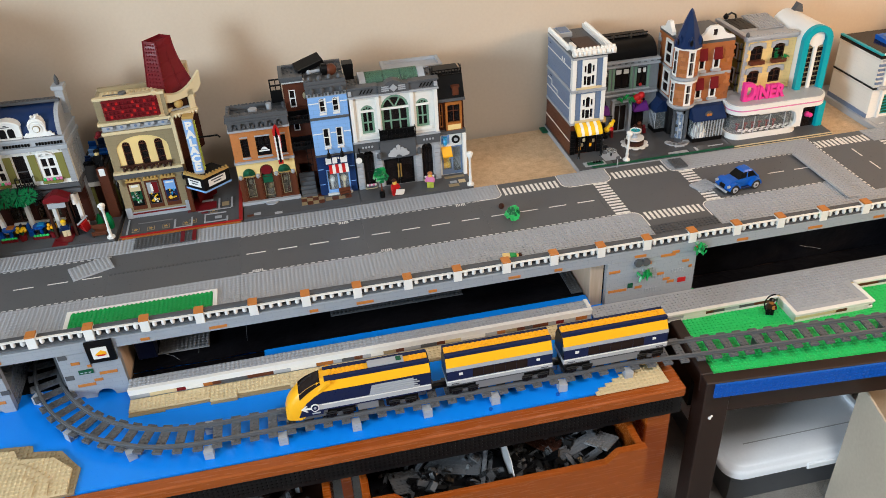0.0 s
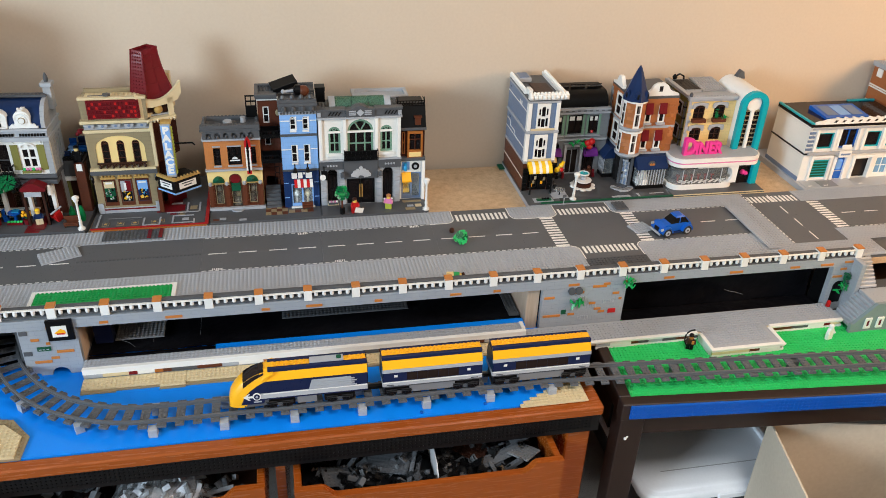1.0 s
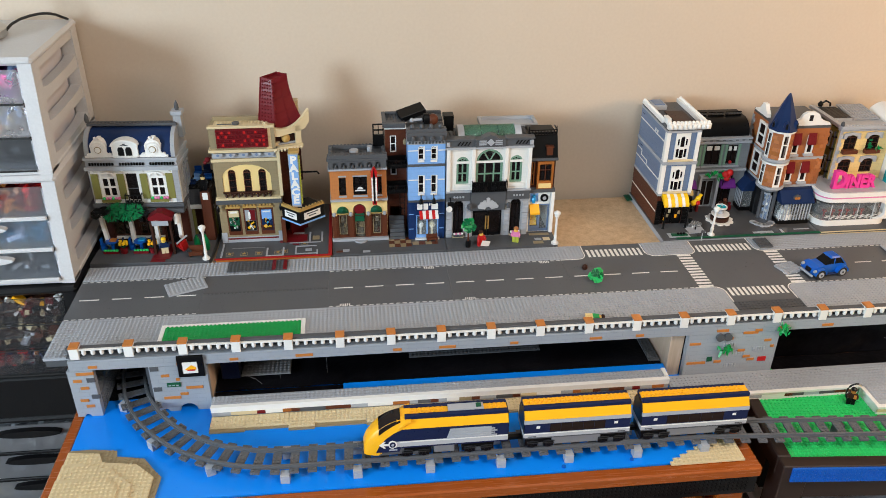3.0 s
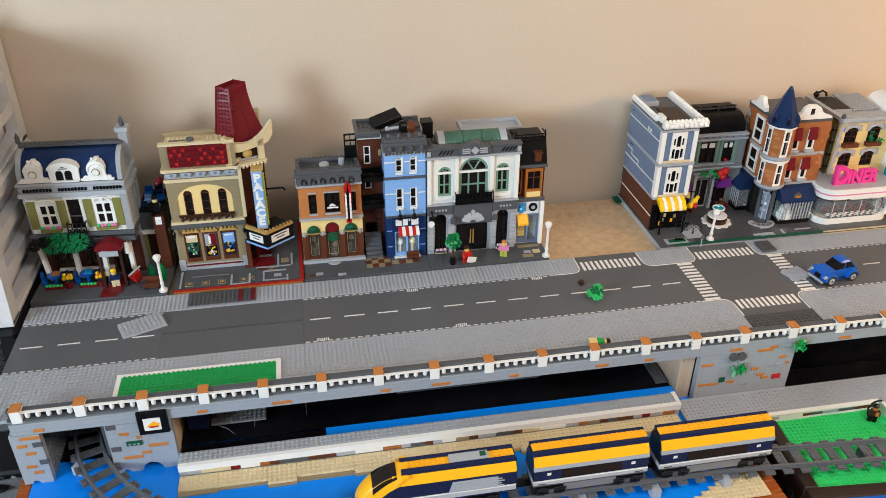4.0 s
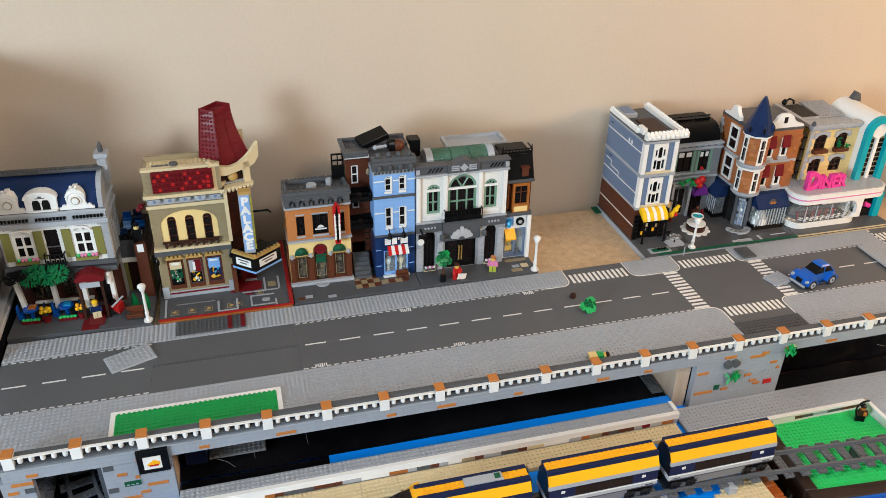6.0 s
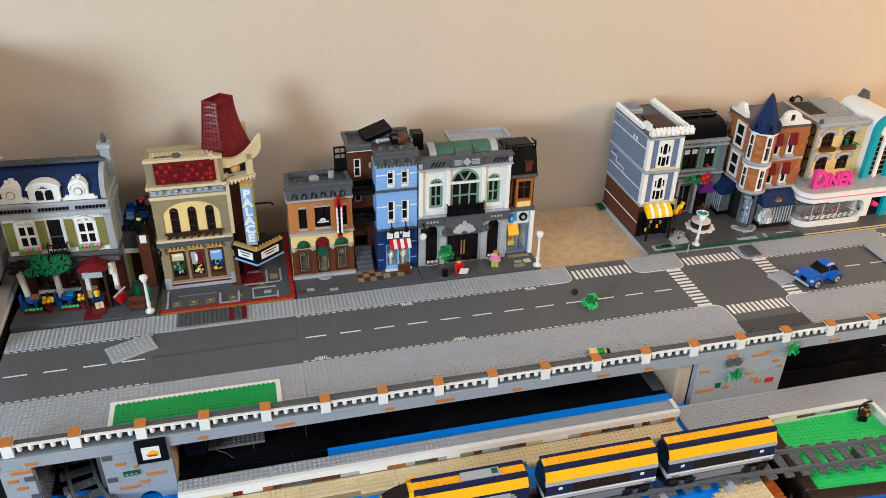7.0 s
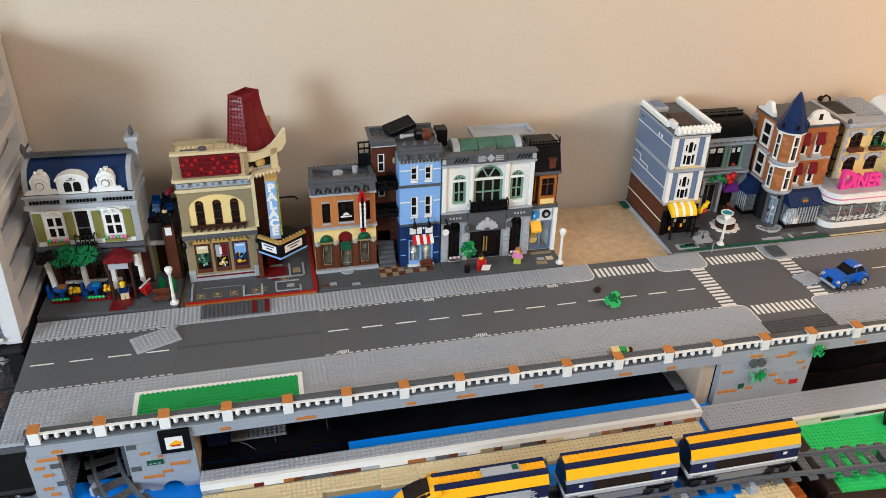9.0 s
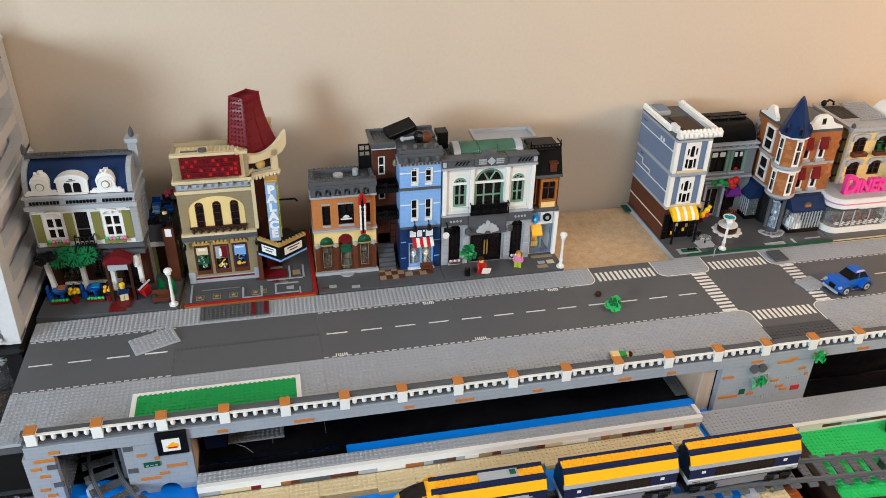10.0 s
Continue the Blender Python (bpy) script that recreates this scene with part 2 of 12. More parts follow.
class Geo:
    """Collects the faces of one mesh, in world metres."""

    def __init__(self):
        self.v, self.f = [], []

    def add(self, verts, faces):
        n = len(self.v)
        self.v.extend(verts)
        self.f.extend([tuple(i + n for i in f) for f in faces])
        return self

    def box(self, x0, x1, y0, y1, z0, z1, c=0.0):
        if c <= 0:
            return self.add([(x0, y0, z0), (x1, y0, z0), (x1, y1, z0), (x0, y1, z0), (x0, y0, z1), (x1, y0, z1), (x1, y1, z1), (x0, y1, z1)],
                            [(0, 3, 2, 1), (4, 5, 6, 7), (0, 1, 5, 4), (1, 2, 6, 5), (2, 3, 7, 6), (3, 0, 4, 7)])
        c = min(c, (x1 - x0) * 0.45, (y1 - y0) * 0.45, (z1 - z0) * 0.45)
        vs = []
        for zi, (zo, zn) in enumerate(((z0, z0 + c), (z1, z1 - c))):
            vs += [(x0 + c, y0 + c, zo), (x1 - c, y0 + c, zo), (x1 - c, y1 - c, zo), (x0 + c, y1 - c, zo)]
            vs += [(x0 + c, y0, zn), (x1 - c, y0, zn), (x1, y0 + c, zn), (x1, y1 - c, zn), (x1 - c, y1, zn), (x0 + c, y1, zn), (x0, y1 - c, zn), (x0, y0 + c, zn)]
        fs = [(0, 3, 2, 1), (12, 13, 14, 15)]
        for k in range(8):
            a, b = 4 + k, 4 + (k + 1) % 8
            fs.append((a, b, b + 12, a + 12))
        lo = [(0, 1, 5, 4), (1, 6, 5), (1, 2, 7, 6), (2, 8, 7), (2, 3, 9, 8), (3, 10, 9), (3, 0, 11, 10), (0, 4, 11)]
        fs += lo
        fs += [tuple(reversed([i + 12 for i in f])) for f in lo]
        return self.add(vs, fs)

    def cyl(self, c, r, h, n=12, axis="z", r2=None, cap=True):
        """A cylinder or cone from the point c along the axis."""
        r2 = r if r2 is None else r2
        vs = []
        for q, rad in ((0, r), (h, r2)):
            for k in range(n):
                a = 2 * math.pi * k / n
                u, w = rad * math.cos(a), rad * math.sin(a)
                p = {"z": (u, w, q), "x": (q, u, w), "y": (w, q, u)}[axis]
                vs.append((c[0] + p[0], c[1] + p[1], c[2] + p[2]))
        fs = [(k, (k + 1) % n, n + (k + 1) % n, n + k) for k in range(n)]
        if cap:
            fs += [tuple(range(n - 1, -1, -1)), tuple(range(n, 2 * n))]
        return self.add(vs, fs)

    def ball(self, c, r, n=10, m=6, sz=1.0):
        vs = [(c[0], c[1], c[2] - r * sz)]
        for j in range(1, m):
            t = -math.pi / 2 + math.pi * j / m
            for k in range(n):
                a = 2 * math.pi * k / n
                vs.append((c[0] + r * math.cos(t) * math.cos(a), c[1] + r * math.cos(t) * math.sin(a), c[2] + r * sz * math.sin(t)))
        vs.append((c[0], c[1], c[2] + r * sz))
        fs = [(0, 1 + (k + 1) % n, 1 + k) for k in range(n)]
        for j in range(m - 2):
            for k in range(n):
                a, b = 1 + j * n + k, 1 + j * n + (k + 1) % n
                fs.append((a, b, b + n, a + n))
        e = len(vs) - 1
        fs += [(e - n + k, e - n + (k + 1) % n, e) for k in range(n)]
        return self.add(vs, fs)

    def prism(self, pts, a, b, plane="xz"):
        """A polygon in one plane, drawn out along the third axis from a to b."""
        area = sum(p[0] * q[1] - q[0] * p[1] for p, q in zip(pts, pts[1:] + pts[:1]))
        if (area < 0) != (plane == "xz" and False):
            pts = pts[::-1]
        put = {"xz": lambda p, t: (p[0], t, p[1]), "xy": lambda p, t: (p[0], p[1], t), "yz": lambda p, t: (t, p[0], p[1])}[plane]
        n = len(pts)
        vs = [put(p, a) for p in pts] + [put(p, b) for p in pts]
        fs = [tuple(range(n)), tuple(range(2 * n - 1, n - 1, -1))] + [(k, n + k, n + (k + 1) % n, (k + 1) % n) for k in range(n)]
        if plane != "xz":
            fs = [tuple(reversed(f)) for f in fs]
        return self.add(vs, fs)

    def studs(self, x0, y0, nx, ny, z, r=0.00245, h=0.0017, n=8, pitch=STUD, skip=None):
        for i in range(nx):
            for j in range(ny):
                if skip and skip(i, j):
                    continue
                self.cyl((x0 + (i + 0.5) * pitch, y0 + (j + 0.5) * pitch, z), r, h, n)
        return self

    def grid(self, us, zs, y0, y1, solid, along="x"):
        """One upright slab from a grid of cells, of which only the solid ones are there."""
        nu, nz = len(us), len(zs)
        full = [[solid((us[i] + us[i + 1]) / 2, (zs[k] + zs[k + 1]) / 2) for k in range(nz - 1)] for i in range(nu - 1)]
        put = (lambda u, y, z: (u, y, z)) if along == "x" else (lambda u, y, z: (y, u, z))
        vs = [put(u, y, z) for y in (y0, y1) for u in us for z in zs]

        def at(i, k, b):
            return b * nu * nz + i * nz + k

        def has(i, k):
            return 0 <= i < nu - 1 and 0 <= k < nz - 1 and full[i][k]
        fs = []
        for i in range(nu - 1):
            for k in range(nz - 1):
                if not full[i][k]:
                    continue
                fs += [(at(i, k, 0), at(i + 1, k, 0), at(i + 1, k + 1, 0), at(i, k + 1, 0)), (at(i, k, 1), at(i, k + 1, 1), at(i + 1, k + 1, 1), at(i + 1, k, 1))]
                if not has(i - 1, k):
                    fs.append((at(i, k, 0), at(i, k + 1, 0), at(i, k + 1, 1), at(i, k, 1)))
                if not has(i + 1, k):
                    fs.append((at(i + 1, k, 0), at(i + 1, k, 1), at(i + 1, k + 1, 1), at(i + 1, k + 1, 0)))
                if not has(i, k - 1):
                    fs.append((at(i, k, 0), at(i, k, 1), at(i + 1, k, 1), at(i + 1, k, 0)))
                if not has(i, k + 1):
                    fs.append((at(i, k + 1, 0), at(i + 1, k + 1, 0), at(i + 1, k + 1, 1), at(i, k + 1, 1)))
        if along != "x":
            fs = [tuple(reversed(f)) for f in fs]
        used = sorted({j for f in fs for j in f})
        back = {j: q for q, j in enumerate(used)}
        return self.add([vs[j] for j in used], [tuple(back[j] for j in f) for f in fs])

    def weld(self):
        """Joins corners that touch, so that one moulded part is one piece."""
        seen, back, vs = {}, [], []
        for v in self.v:
            key = (round(v[0] * 4e4), round(v[1] * 4e4), round(v[2] * 4e4))
            if key not in seen:
                seen[key] = len(vs)
                vs.append(v)
            back.append(seen[key])
        fs = []
        for f in self.f:
            q = [back[j] for j in f]
            q = [j for i, j in enumerate(q) if j != q[i - 1]]
            if len(set(q)) == len(q) and len(q) > 2:
                fs.append(tuple(q))
        self.v, self.f = vs, fs
        return self

    def wall(self, x0, x1, y0, y1, z0, z1, holes=(), along="x"):
        """An upright wall with openings (a0, a1, z0, z1, arch) cut right through."""
        us = sorted({round(v, 6) for v in (x0, x1, *[h[0] for h in holes], *[h[1] for h in holes])})
        zs = sorted({round(v, 6) for v in (z0, z1, *[h[2] for h in holes], *[h[3] for h in holes])})
        self.grid(us, zs, y0, y1, lambda u, z: not any(h[0] < u < h[1] and h[2] < z < h[3] for h in holes), along)
        for h in holes:
            if len(h) > 4 and h[4]:
                c, r = (h[0] + h[1]) / 2, (h[1] - h[0]) / 2
                rise = h[4] if h[4] is not True else r
                for sgn in (-1, 1):
                    arc = [(c + sgn * r * math.cos(t), h[3] - rise + rise * math.sin(t)) for t in [math.pi / 2 * k / 6 for k in range(7)]]
                    for p, q in zip(arc, arc[1:]):
                        self.prism([p, q, (q[0], h[3] + 1e-5), (p[0], h[3] + 1e-5)], y0, y1, "xz" if along == "x" else "yz")
        return self

    def tube(self, pts, r, n=6):
        """A round bar through a row of points."""
        pts = [Vector(p) for p in pts]
        rings = []
        for i, p in enumerate(pts):
            d = (pts[min(i + 1, len(pts) - 1)] - pts[max(i - 1, 0)]).normalized()
            u = d.cross(Vector((0, 0, 1)) if abs(d.z) < 0.9 else Vector((1, 0, 0))).normalized()
            w = d.cross(u)
            rings.append([tuple(p + r * (u * math.cos(2 * math.pi * k / n) + w * math.sin(2 * math.pi * k / n))) for k in range(n)])
        vs = [v for ring in rings for v in ring]
        fs = []
        for i in range(len(pts) - 1):
            fs += [(i * n + k, i * n + n + k, i * n + n + (k + 1) % n, i * n + (k + 1) % n) for k in range(n)]
        fs += [tuple(range(n)), tuple(range(len(vs) - 1, len(vs) - n - 1, -1))]
        return self.add(vs, fs)

    def turned(self, c, profile, n=16):
        """A turned form from pairs of radius and height."""
        vs, fs = [], []
        for r, z in profile:
            vs += [(c[0] + r * math.cos(2 * math.pi * k / n), c[1] + r * math.sin(2 * math.pi * k / n), c[2] + z) for k in range(n)]
        for j in range(len(profile) - 1):
            fs += [(j * n + k, j * n + (k + 1) % n, j * n + n + (k + 1) % n, j * n + n + k) for k in range(n)]
        fs += [tuple(range(n - 1, -1, -1)), tuple(range(len(vs) - n, len(vs)))]
        return self.add(vs, fs)

    def move(self, m):
        self.v = [tuple(m @ Vector(v)) for v in self.v]
        return self


def mesh_from(name, g, material, origin=(0, 0, 0), smooth=False):
    if len(g.v) < 3000:
        g.weld()
    me = bpy.data.meshes.new(name)
    ox, oy, oz = origin
    me.from_pydata([(x - ox, y - oy, z - oz) for x, y, z in g.v], [], g.f)
    me.materials.append(P(material) if isinstance(material, str) else material)
    if smooth:
        me.polygons.foreach_set("use_smooth", [True] * len(me.polygons))
        me.set_sharp_from_angle(angle=radians(40))
    me.update()
    return me


def origin_of(ob):
    while ob.parent:
        ob = ob.parent
    return ob.location


def thing(name, at, label, category, group="", kind=""):
    ob = new(name)
    ob.empty_display_size = 0.02
    ob.location = at
    return tagged(ob, label, category, group, kind)


def part(name, g, material, parent, label="", smooth=False, kind=""):
    o = new(name, mesh_from(name, g, material, origin_of(parent), smooth))
    o.parent = parent
    if isinstance(material, str) and (material.endswith("glass") or material.startswith("drawer")):
        o.visible_shadow = False
    return tagged(o, label, kind=kind)


def single(name, g, material, at, label, category, group="", kind="", smooth=False):
    o = new(name, mesh_from(name, g, material, at, smooth))
    o.location = at
    return tagged(o, label, category, group, kind)


def box(*a, c=0.0):
    return Geo().box(*a, c=c)

# ---- room ----
FLOOR, CEIL, WALL_Y, LEFT_X, RIGHT_X, NEAR_Y = -0.61, 1.85, 0.625, -3.2, 2.62, -4.8
g = box(LEFT_X - 0.1, RIGHT_X + 0.1, NEAR_Y - 0.1, WALL_Y + 0.1, FLOOR - 0.05, FLOOR)
single("floor", g, "carpet", (0, 0, FLOOR), "grey-beige speckled carpet floor", "floor", kind="structure")
g = box(LEFT_X - 0.1, RIGHT_X + 0.1, NEAR_Y - 0.1, WALL_Y + 0.1, CEIL, CEIL + 0.1)
single("ceiling", g, "ceiling_paint", (0, 0, CEIL), "plain off-white painted ceiling", "ceiling", kind="structure")
g = box(LEFT_X, RIGHT_X, WALL_Y, WALL_Y + 0.1, FLOOR, CEIL)
single("wall_north", g, "beige_paint", (0, WALL_Y, FLOOR), "warm beige painted wall with faint orange-peel texture", "wall", kind="structure")
g = box(LEFT_X, RIGHT_X, NEAR_Y - 0.1, NEAR_Y, FLOOR, CEIL)
single("wall_south", g, "beige_paint", (0, NEAR_Y, FLOOR), "warm beige painted wall", "wall", kind="structure")
g = Geo().wall(NEAR_Y, WALL_Y, LEFT_X - 0.1, LEFT_X, FLOOR, CEIL, [(-3.0, -1.7, 0.38, 1.66)], along="y")
single("wall_west", g, "beige_paint", (LEFT_X, 0, FLOOR), "warm beige painted wall with a window opening", "wall", kind="structure")
g = Geo().wall(NEAR_Y, WALL_Y, RIGHT_X, RIGHT_X + 0.1, FLOOR, CEIL, [(-1.2, -0.3, 0.36, 1.25)], along="y")
single("wall_east", g, "beige_paint", (RIGHT_X, 0, FLOOR), "warm beige painted wall with a window opening", "wall", kind="structure")
g = box(LEFT_X, RIGHT_X, WALL_Y - 0.014, WALL_Y, FLOOR, FLOOR + 0.09, c=0.003)
single("baseboard", g, "white", (0, WALL_Y, FLOOR), "white painted baseboard along the wall", "baseboard", kind="structure")

# ---- upper display board, under the buildings ----
BOARD = -0.012
tab = thing("display_shelf", (0.6, 0.3, FLOOR), "pale maple-veneer shelf on boards carrying the toy street", "shelf")
part("top_board", box(-0.598, 2.3, 0.012, 0.606, BOARD - 0.018, BOARD, c=0.001), "maple_board", tab, "pale maple-veneer board")
for x0, x1 in ((-0.372, -0.348), (0.562, 0.590), (1.328, 1.352), (2.2, 2.225)):
    part("upright", box(x0, x1, 0.012, 0.30, FLOOR, BOARD - 0.018, c=0.001), "pale_board", tab, "bare pale wooden upright board")
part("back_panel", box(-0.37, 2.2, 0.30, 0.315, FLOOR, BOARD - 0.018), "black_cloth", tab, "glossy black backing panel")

# ---- low orange-stained table with sea and sand ----
WATER = -0.128
WL, WR, WF, WB = -0.609, 0.649, -0.257, 0.30
tb = thing("play_table", (0.0, 0.0, FLOOR), "orange-stained wooden play table with open drawers", "table")
part("rim", box(WL, WR, WF, WF + 0.026, WATER - 0.025, WATER - 0.002, c=0.003), "orange_wood", tb, "orange-stained wooden rim")
part("rim", box(WL, WL + 0.022, WF + 0.026, WB, WATER - 0.025, WATER - 0.002, c=0.003), "orange_wood", tb)
part("rim", box(WR - 0.026, WR, WF + 0.026, WB, WATER - 0.025, WATER - 0.002, c=0.003), "orange_wood", tb)
part("tabletop", box(WL + 0.022, WR - 0.026, WF + 0.026, WB, WATER - 0.024, WATER - 0.006), "orange_wood", tb)
g = box(WL + 0.004, WR - 0.004, WF + 0.004, WF + 0.016, WATER - 0.066, WATER - 0.0252)
apron = part("apron", g, "black_plastic", tb, "black apron band clad in studded toy plates")
g = Geo()
for i in range(int((WR - WL - 0.02) / STUD)):
    for j in range(4):
        g.cyl((WL + 0.012 + i * STUD, WF + 0.004, WATER - 0.0305 - j * STUD), 0.00245, -0.0016, 6, "y")
part("studs", g, "black", apron, kind="stuff")
for x in (WL + 0.012, WR - 0.062):
    for y in (WF + 0.018, WB - 0.07):
        part("leg", box(x, x + 0.05, y, y + 0.05, FLOOR, WATER - 0.026, c=0.003), "orange_wood", tb)
part("side_panel", box(WR - 0.030, WR - 0.014, WF + 0.07, WB - 0.07, FLOOR + 0.05, WATER - 0.026), "orange_wood", tb)
part("side_panel", box(WL + 0.014, WL + 0.030, WF + 0.07, WB - 0.07, FLOOR + 0.05, WATER - 0.026), "orange_wood", tb)
part("back_panel", box(WL + 0.03, WR - 0.03, WB - 0.05, WB - 0.04, FLOOR + 0.05, WATER - 0.026), "dark_wood", tb)
part("divider", box(0.012, 0.030, WF + 0.03, WB - 0.06, FLOOR + 0.05, WATER - 0.026), "orange_wood", tb)


def drawer(x0, x1, y0, y1, z0, z1):
    d = thing("drawer", ((x0 + x1) / 2, y0, z0), "orange-stained wooden drawer pulled open, full of loose grey toy parts", "drawer", "table drawers")
    t = 0.014
    dip = 0.05
    pts = [(x0, z0), (x1, z0), (x1, z1)]
    for k in range(9):
        pts.append((x1 - 0.05 - 0.03 * k / 8, z1 - dip * (0.5 - 0.5 * math.cos(math.pi * k / 8)) * 0.45))
    for k in range(9):
        pts.append((x0 + 0.08 - 0.03 * k / 8, z1 - dip * (0.5 + 0.5 * math.cos(math.pi * k / 8)) * 0.45))
    pts.append((x0, z1))
    part("front", Geo().prism(pts, y0, y0 + t), "orange_wood", d, "front board with a scooped hand dip")
    part("side", box(x0, x0 + t, y0 + t, y1, z0, z1 - 0.006, c=0.002), "orange_wood", d)
    part("side", box(x1 - t, x1, y0 + t, y1, z0, z1 - 0.006, c=0.002), "orange_wood", d)
    part("back", box(x0 + t, x1 - t, y1 - t, y1, z0, z1 - 0.01), "orange_wood", d)
    part("bottom", box(x0 + t, x1 - t, y0 + t, y1 - t, z0, z0 + 0.01), "dark_wood", d)
    return d


drawer(0.045, 0.560, -0.305, 0.12, -0.36, -0.212)
drawer(-0.50, -0.008, -0.285, 0.12, -0.36, -0.212)

sea = thing("sea_board", (0.02, 0.0, WATER), "smooth bright blue sheet standing for the sea", "play mat")
part("sheet", box(WL + 0.0225, WR - 0.0265, WF + 0.0265, WB - 0.002, WATER - 0.0055, WATER), "sea_blue", sea)

# ---- right hand dark table ----
GREEN = -0.138
RL, RR, RF = 0.690, 2.3, -0.255
rt = thing("side_table", (1.5, 0.0, FLOOR), "dark brown wooden table with a strip of blue studded plates", "table")
part("rim", box(RL, RR, RF, RF + 0.026, GREEN - 0.038, GREEN + 0.004, c=0.002), "dark_wood", rt)
part("rim", box(RL, RL + 0.024, RF + 0.026, WB, GREEN - 0.038, GREEN + 0.004, c=0.002), "dark_wood", rt)
part("tabletop", box(RL + 0.024, RR, RF + 0.026, WB, GREEN - 0.03, GREEN - 0.006), "dark_wood", rt)
part("apron", box(RL + 0.01, RR, RF + 0.012, RF + 0.03, GREEN - 0.085, GREEN - 0.0382), "dark_wood", rt)
part("side_panel", box(RL + 0.01, RL + 0.022, RF + 0.08, WB, GREEN - 0.13, GREEN - 0.0382), "black_plastic", rt, "dull black side panel")
for x in (RL + 0.004, RR - 0.06):
    for y in (RF + 0.006, WB - 0.06):
        part("leg", box(x, x + 0.05, y, y + 0.05, FLOOR, GREEN - 0.0385, c=0.002), "dark_wood", rt)
for i, x in enumerate(np.arange(RL + 0.016, RR - 0.13, 16 * STUD)):
    w = 16 * STUD - 0.0003
    pl = part("band_plate", box(x, x + w, RF - 0.004, RF, GREEN - 0.031, GREEN + 0.0015, c=0.0003), "blue", rt, "blue studded plate")
    g = Geo()
    for a in range(16):
        for b in range(4):
            g.cyl((x + (a + 0.5) * STUD, RF - 0.004, GREEN - 0.0025 - b * STUD), 0.00245, -0.0017, 8, "y")
    part("studs", g, "blue", pl, kind="stuff")
part("clip", Geo().ball((RL + 0.016, RF - 0.002, -0.222), 0.0034, 8, 5).ball((RL + 0.020, RF - 0.001, -0.2185), 0.0024, 8, 5), "white", rt, "small white plastic clip")


SWING = Matrix.Translation((RL, RF, 0)) @ Matrix.Rotation(radians(-4.6), 4, 'Z') @ Matrix.Translation((-RL, -RF, 0))


def studded_plate(name, x, y, z, nx, ny, mat, label, category, group="", thick=0.0031, parent=None):
    """A flat toy plate with its studs, corner at x, y, lying on z."""
    w, d = nx * STUD, ny * STUD
    if parent is None:
        t = thing(name, (x + w / 2, y + d / 2, z), label, category, group)
    else:
        t = parent
    pl = part("plate" if parent is None else name, box(x + 0.0001, x + w - 0.0001, y + 0.0001, y + d - 0.0001, z, z + thick, c=0.0003), mat, t, "" if parent is None else label)
    part("studs", Geo().studs(x, y, nx, ny, z + thick), mat, pl, kind="stuff")
    return t


for x in (RL + 0.0245, RL + 0.0245 + 32 * STUD, RL + 0.0245 + 64 * STUD, RL + 0.0245 + 96 * STUD):
    bp = studded_plate("baseplate", x, RF + 0.027, GREEN - 0.0058, 32, 32, "bright_green", "bright green studded baseplate on the dark table", "baseplate", "green baseplates", thick=0.0058)
    bp.matrix_world = SWING @ Matrix.Translation(bp.location)
rt.matrix_world = SWING @ Matrix.Translation(rt.location)

# ---- viaduct front under the street ----
FY = -0.002
via = thing("viaduct_wall", (0.37, 0.0, WATER), "light grey toy-brick viaduct front with scattered orange bricks", "toy wall")
DX0, DX1 = -0.592, 1.352


def arch_feet(x0, x1, z0, z1, feet):
    """A pier front with small round holes at the water."""
    g = Geo()
    cuts = [x0]
    for a, b in feet:
        cuts += [a, b]
    cuts.append(x1)
    for k in range(0, len(cuts), 2):
        if cuts[k + 1] - cuts[k] > 1e-5:
            g.box(cuts[k], cuts[k + 1], FY, FY + 0.014, z0, z1)
    for a, b in feet:
        c, r = (a + b) / 2, (b - a) / 2
        arc = [(c - r * math.cos(math.pi * k / 10), z0 + r * math.sin(math.pi * k / 10)) for k in range(11)]
        for p, q in zip(arc, arc[1:]):
            g.prism([p, q, (q[0], z1), (p[0], z1)], FY, FY + 0.014)
    return g


beam = part("beam", box(DX0, DX1, FY, FY + 0.014, -0.020, 0.0028, c=0.0004), "viaduct_grey", via, "light grey beam of smooth bricks")
pierA = part("pier", arch_feet(DX0 - 0.006, -0.552, WATER, -0.0202, [(-0.585, -0.573)]), "viaduct_grey", via)
pierB = part("pier", arch_feet(-0.452, -0.347, WATER, -0.0202, [(-0.440, -0.428), (-0.408, -0.374)]), "viaduct_grey", via)
pierC = part("pier", box(0.592, 0.782, FY, FY + 0.014, -0.14, -0.0202), "viaduct_grey", via)
pierD = part("pier", box(1.290, 1.352, FY, FY + 0.014, -0.14, -0.0202), "viaduct_grey", via)
part("return_wall", box(DX0 - 0.006, DX0 + 0.004, FY + 0.0145, 0.055, WATER, -0.0202), "viaduct_grey", via)
part("return_wall", box(1.290, 1.298, FY + 0.0145, 0.054, -0.1375, -0.0202), "black", via)
part("return_wall", box(-0.462, -0.452, FY + 0.0145, 0.10, WATER, -0.0202), "dark_grey_wall", via)
rnd = random.Random(4)


def accent(x0, x1, z0, z1, mat, parent, y=FY):
    part("brick", box(x0, x1, y - 0.0012, y + 0.002, z0, z1, c=0.0003), mat, parent)


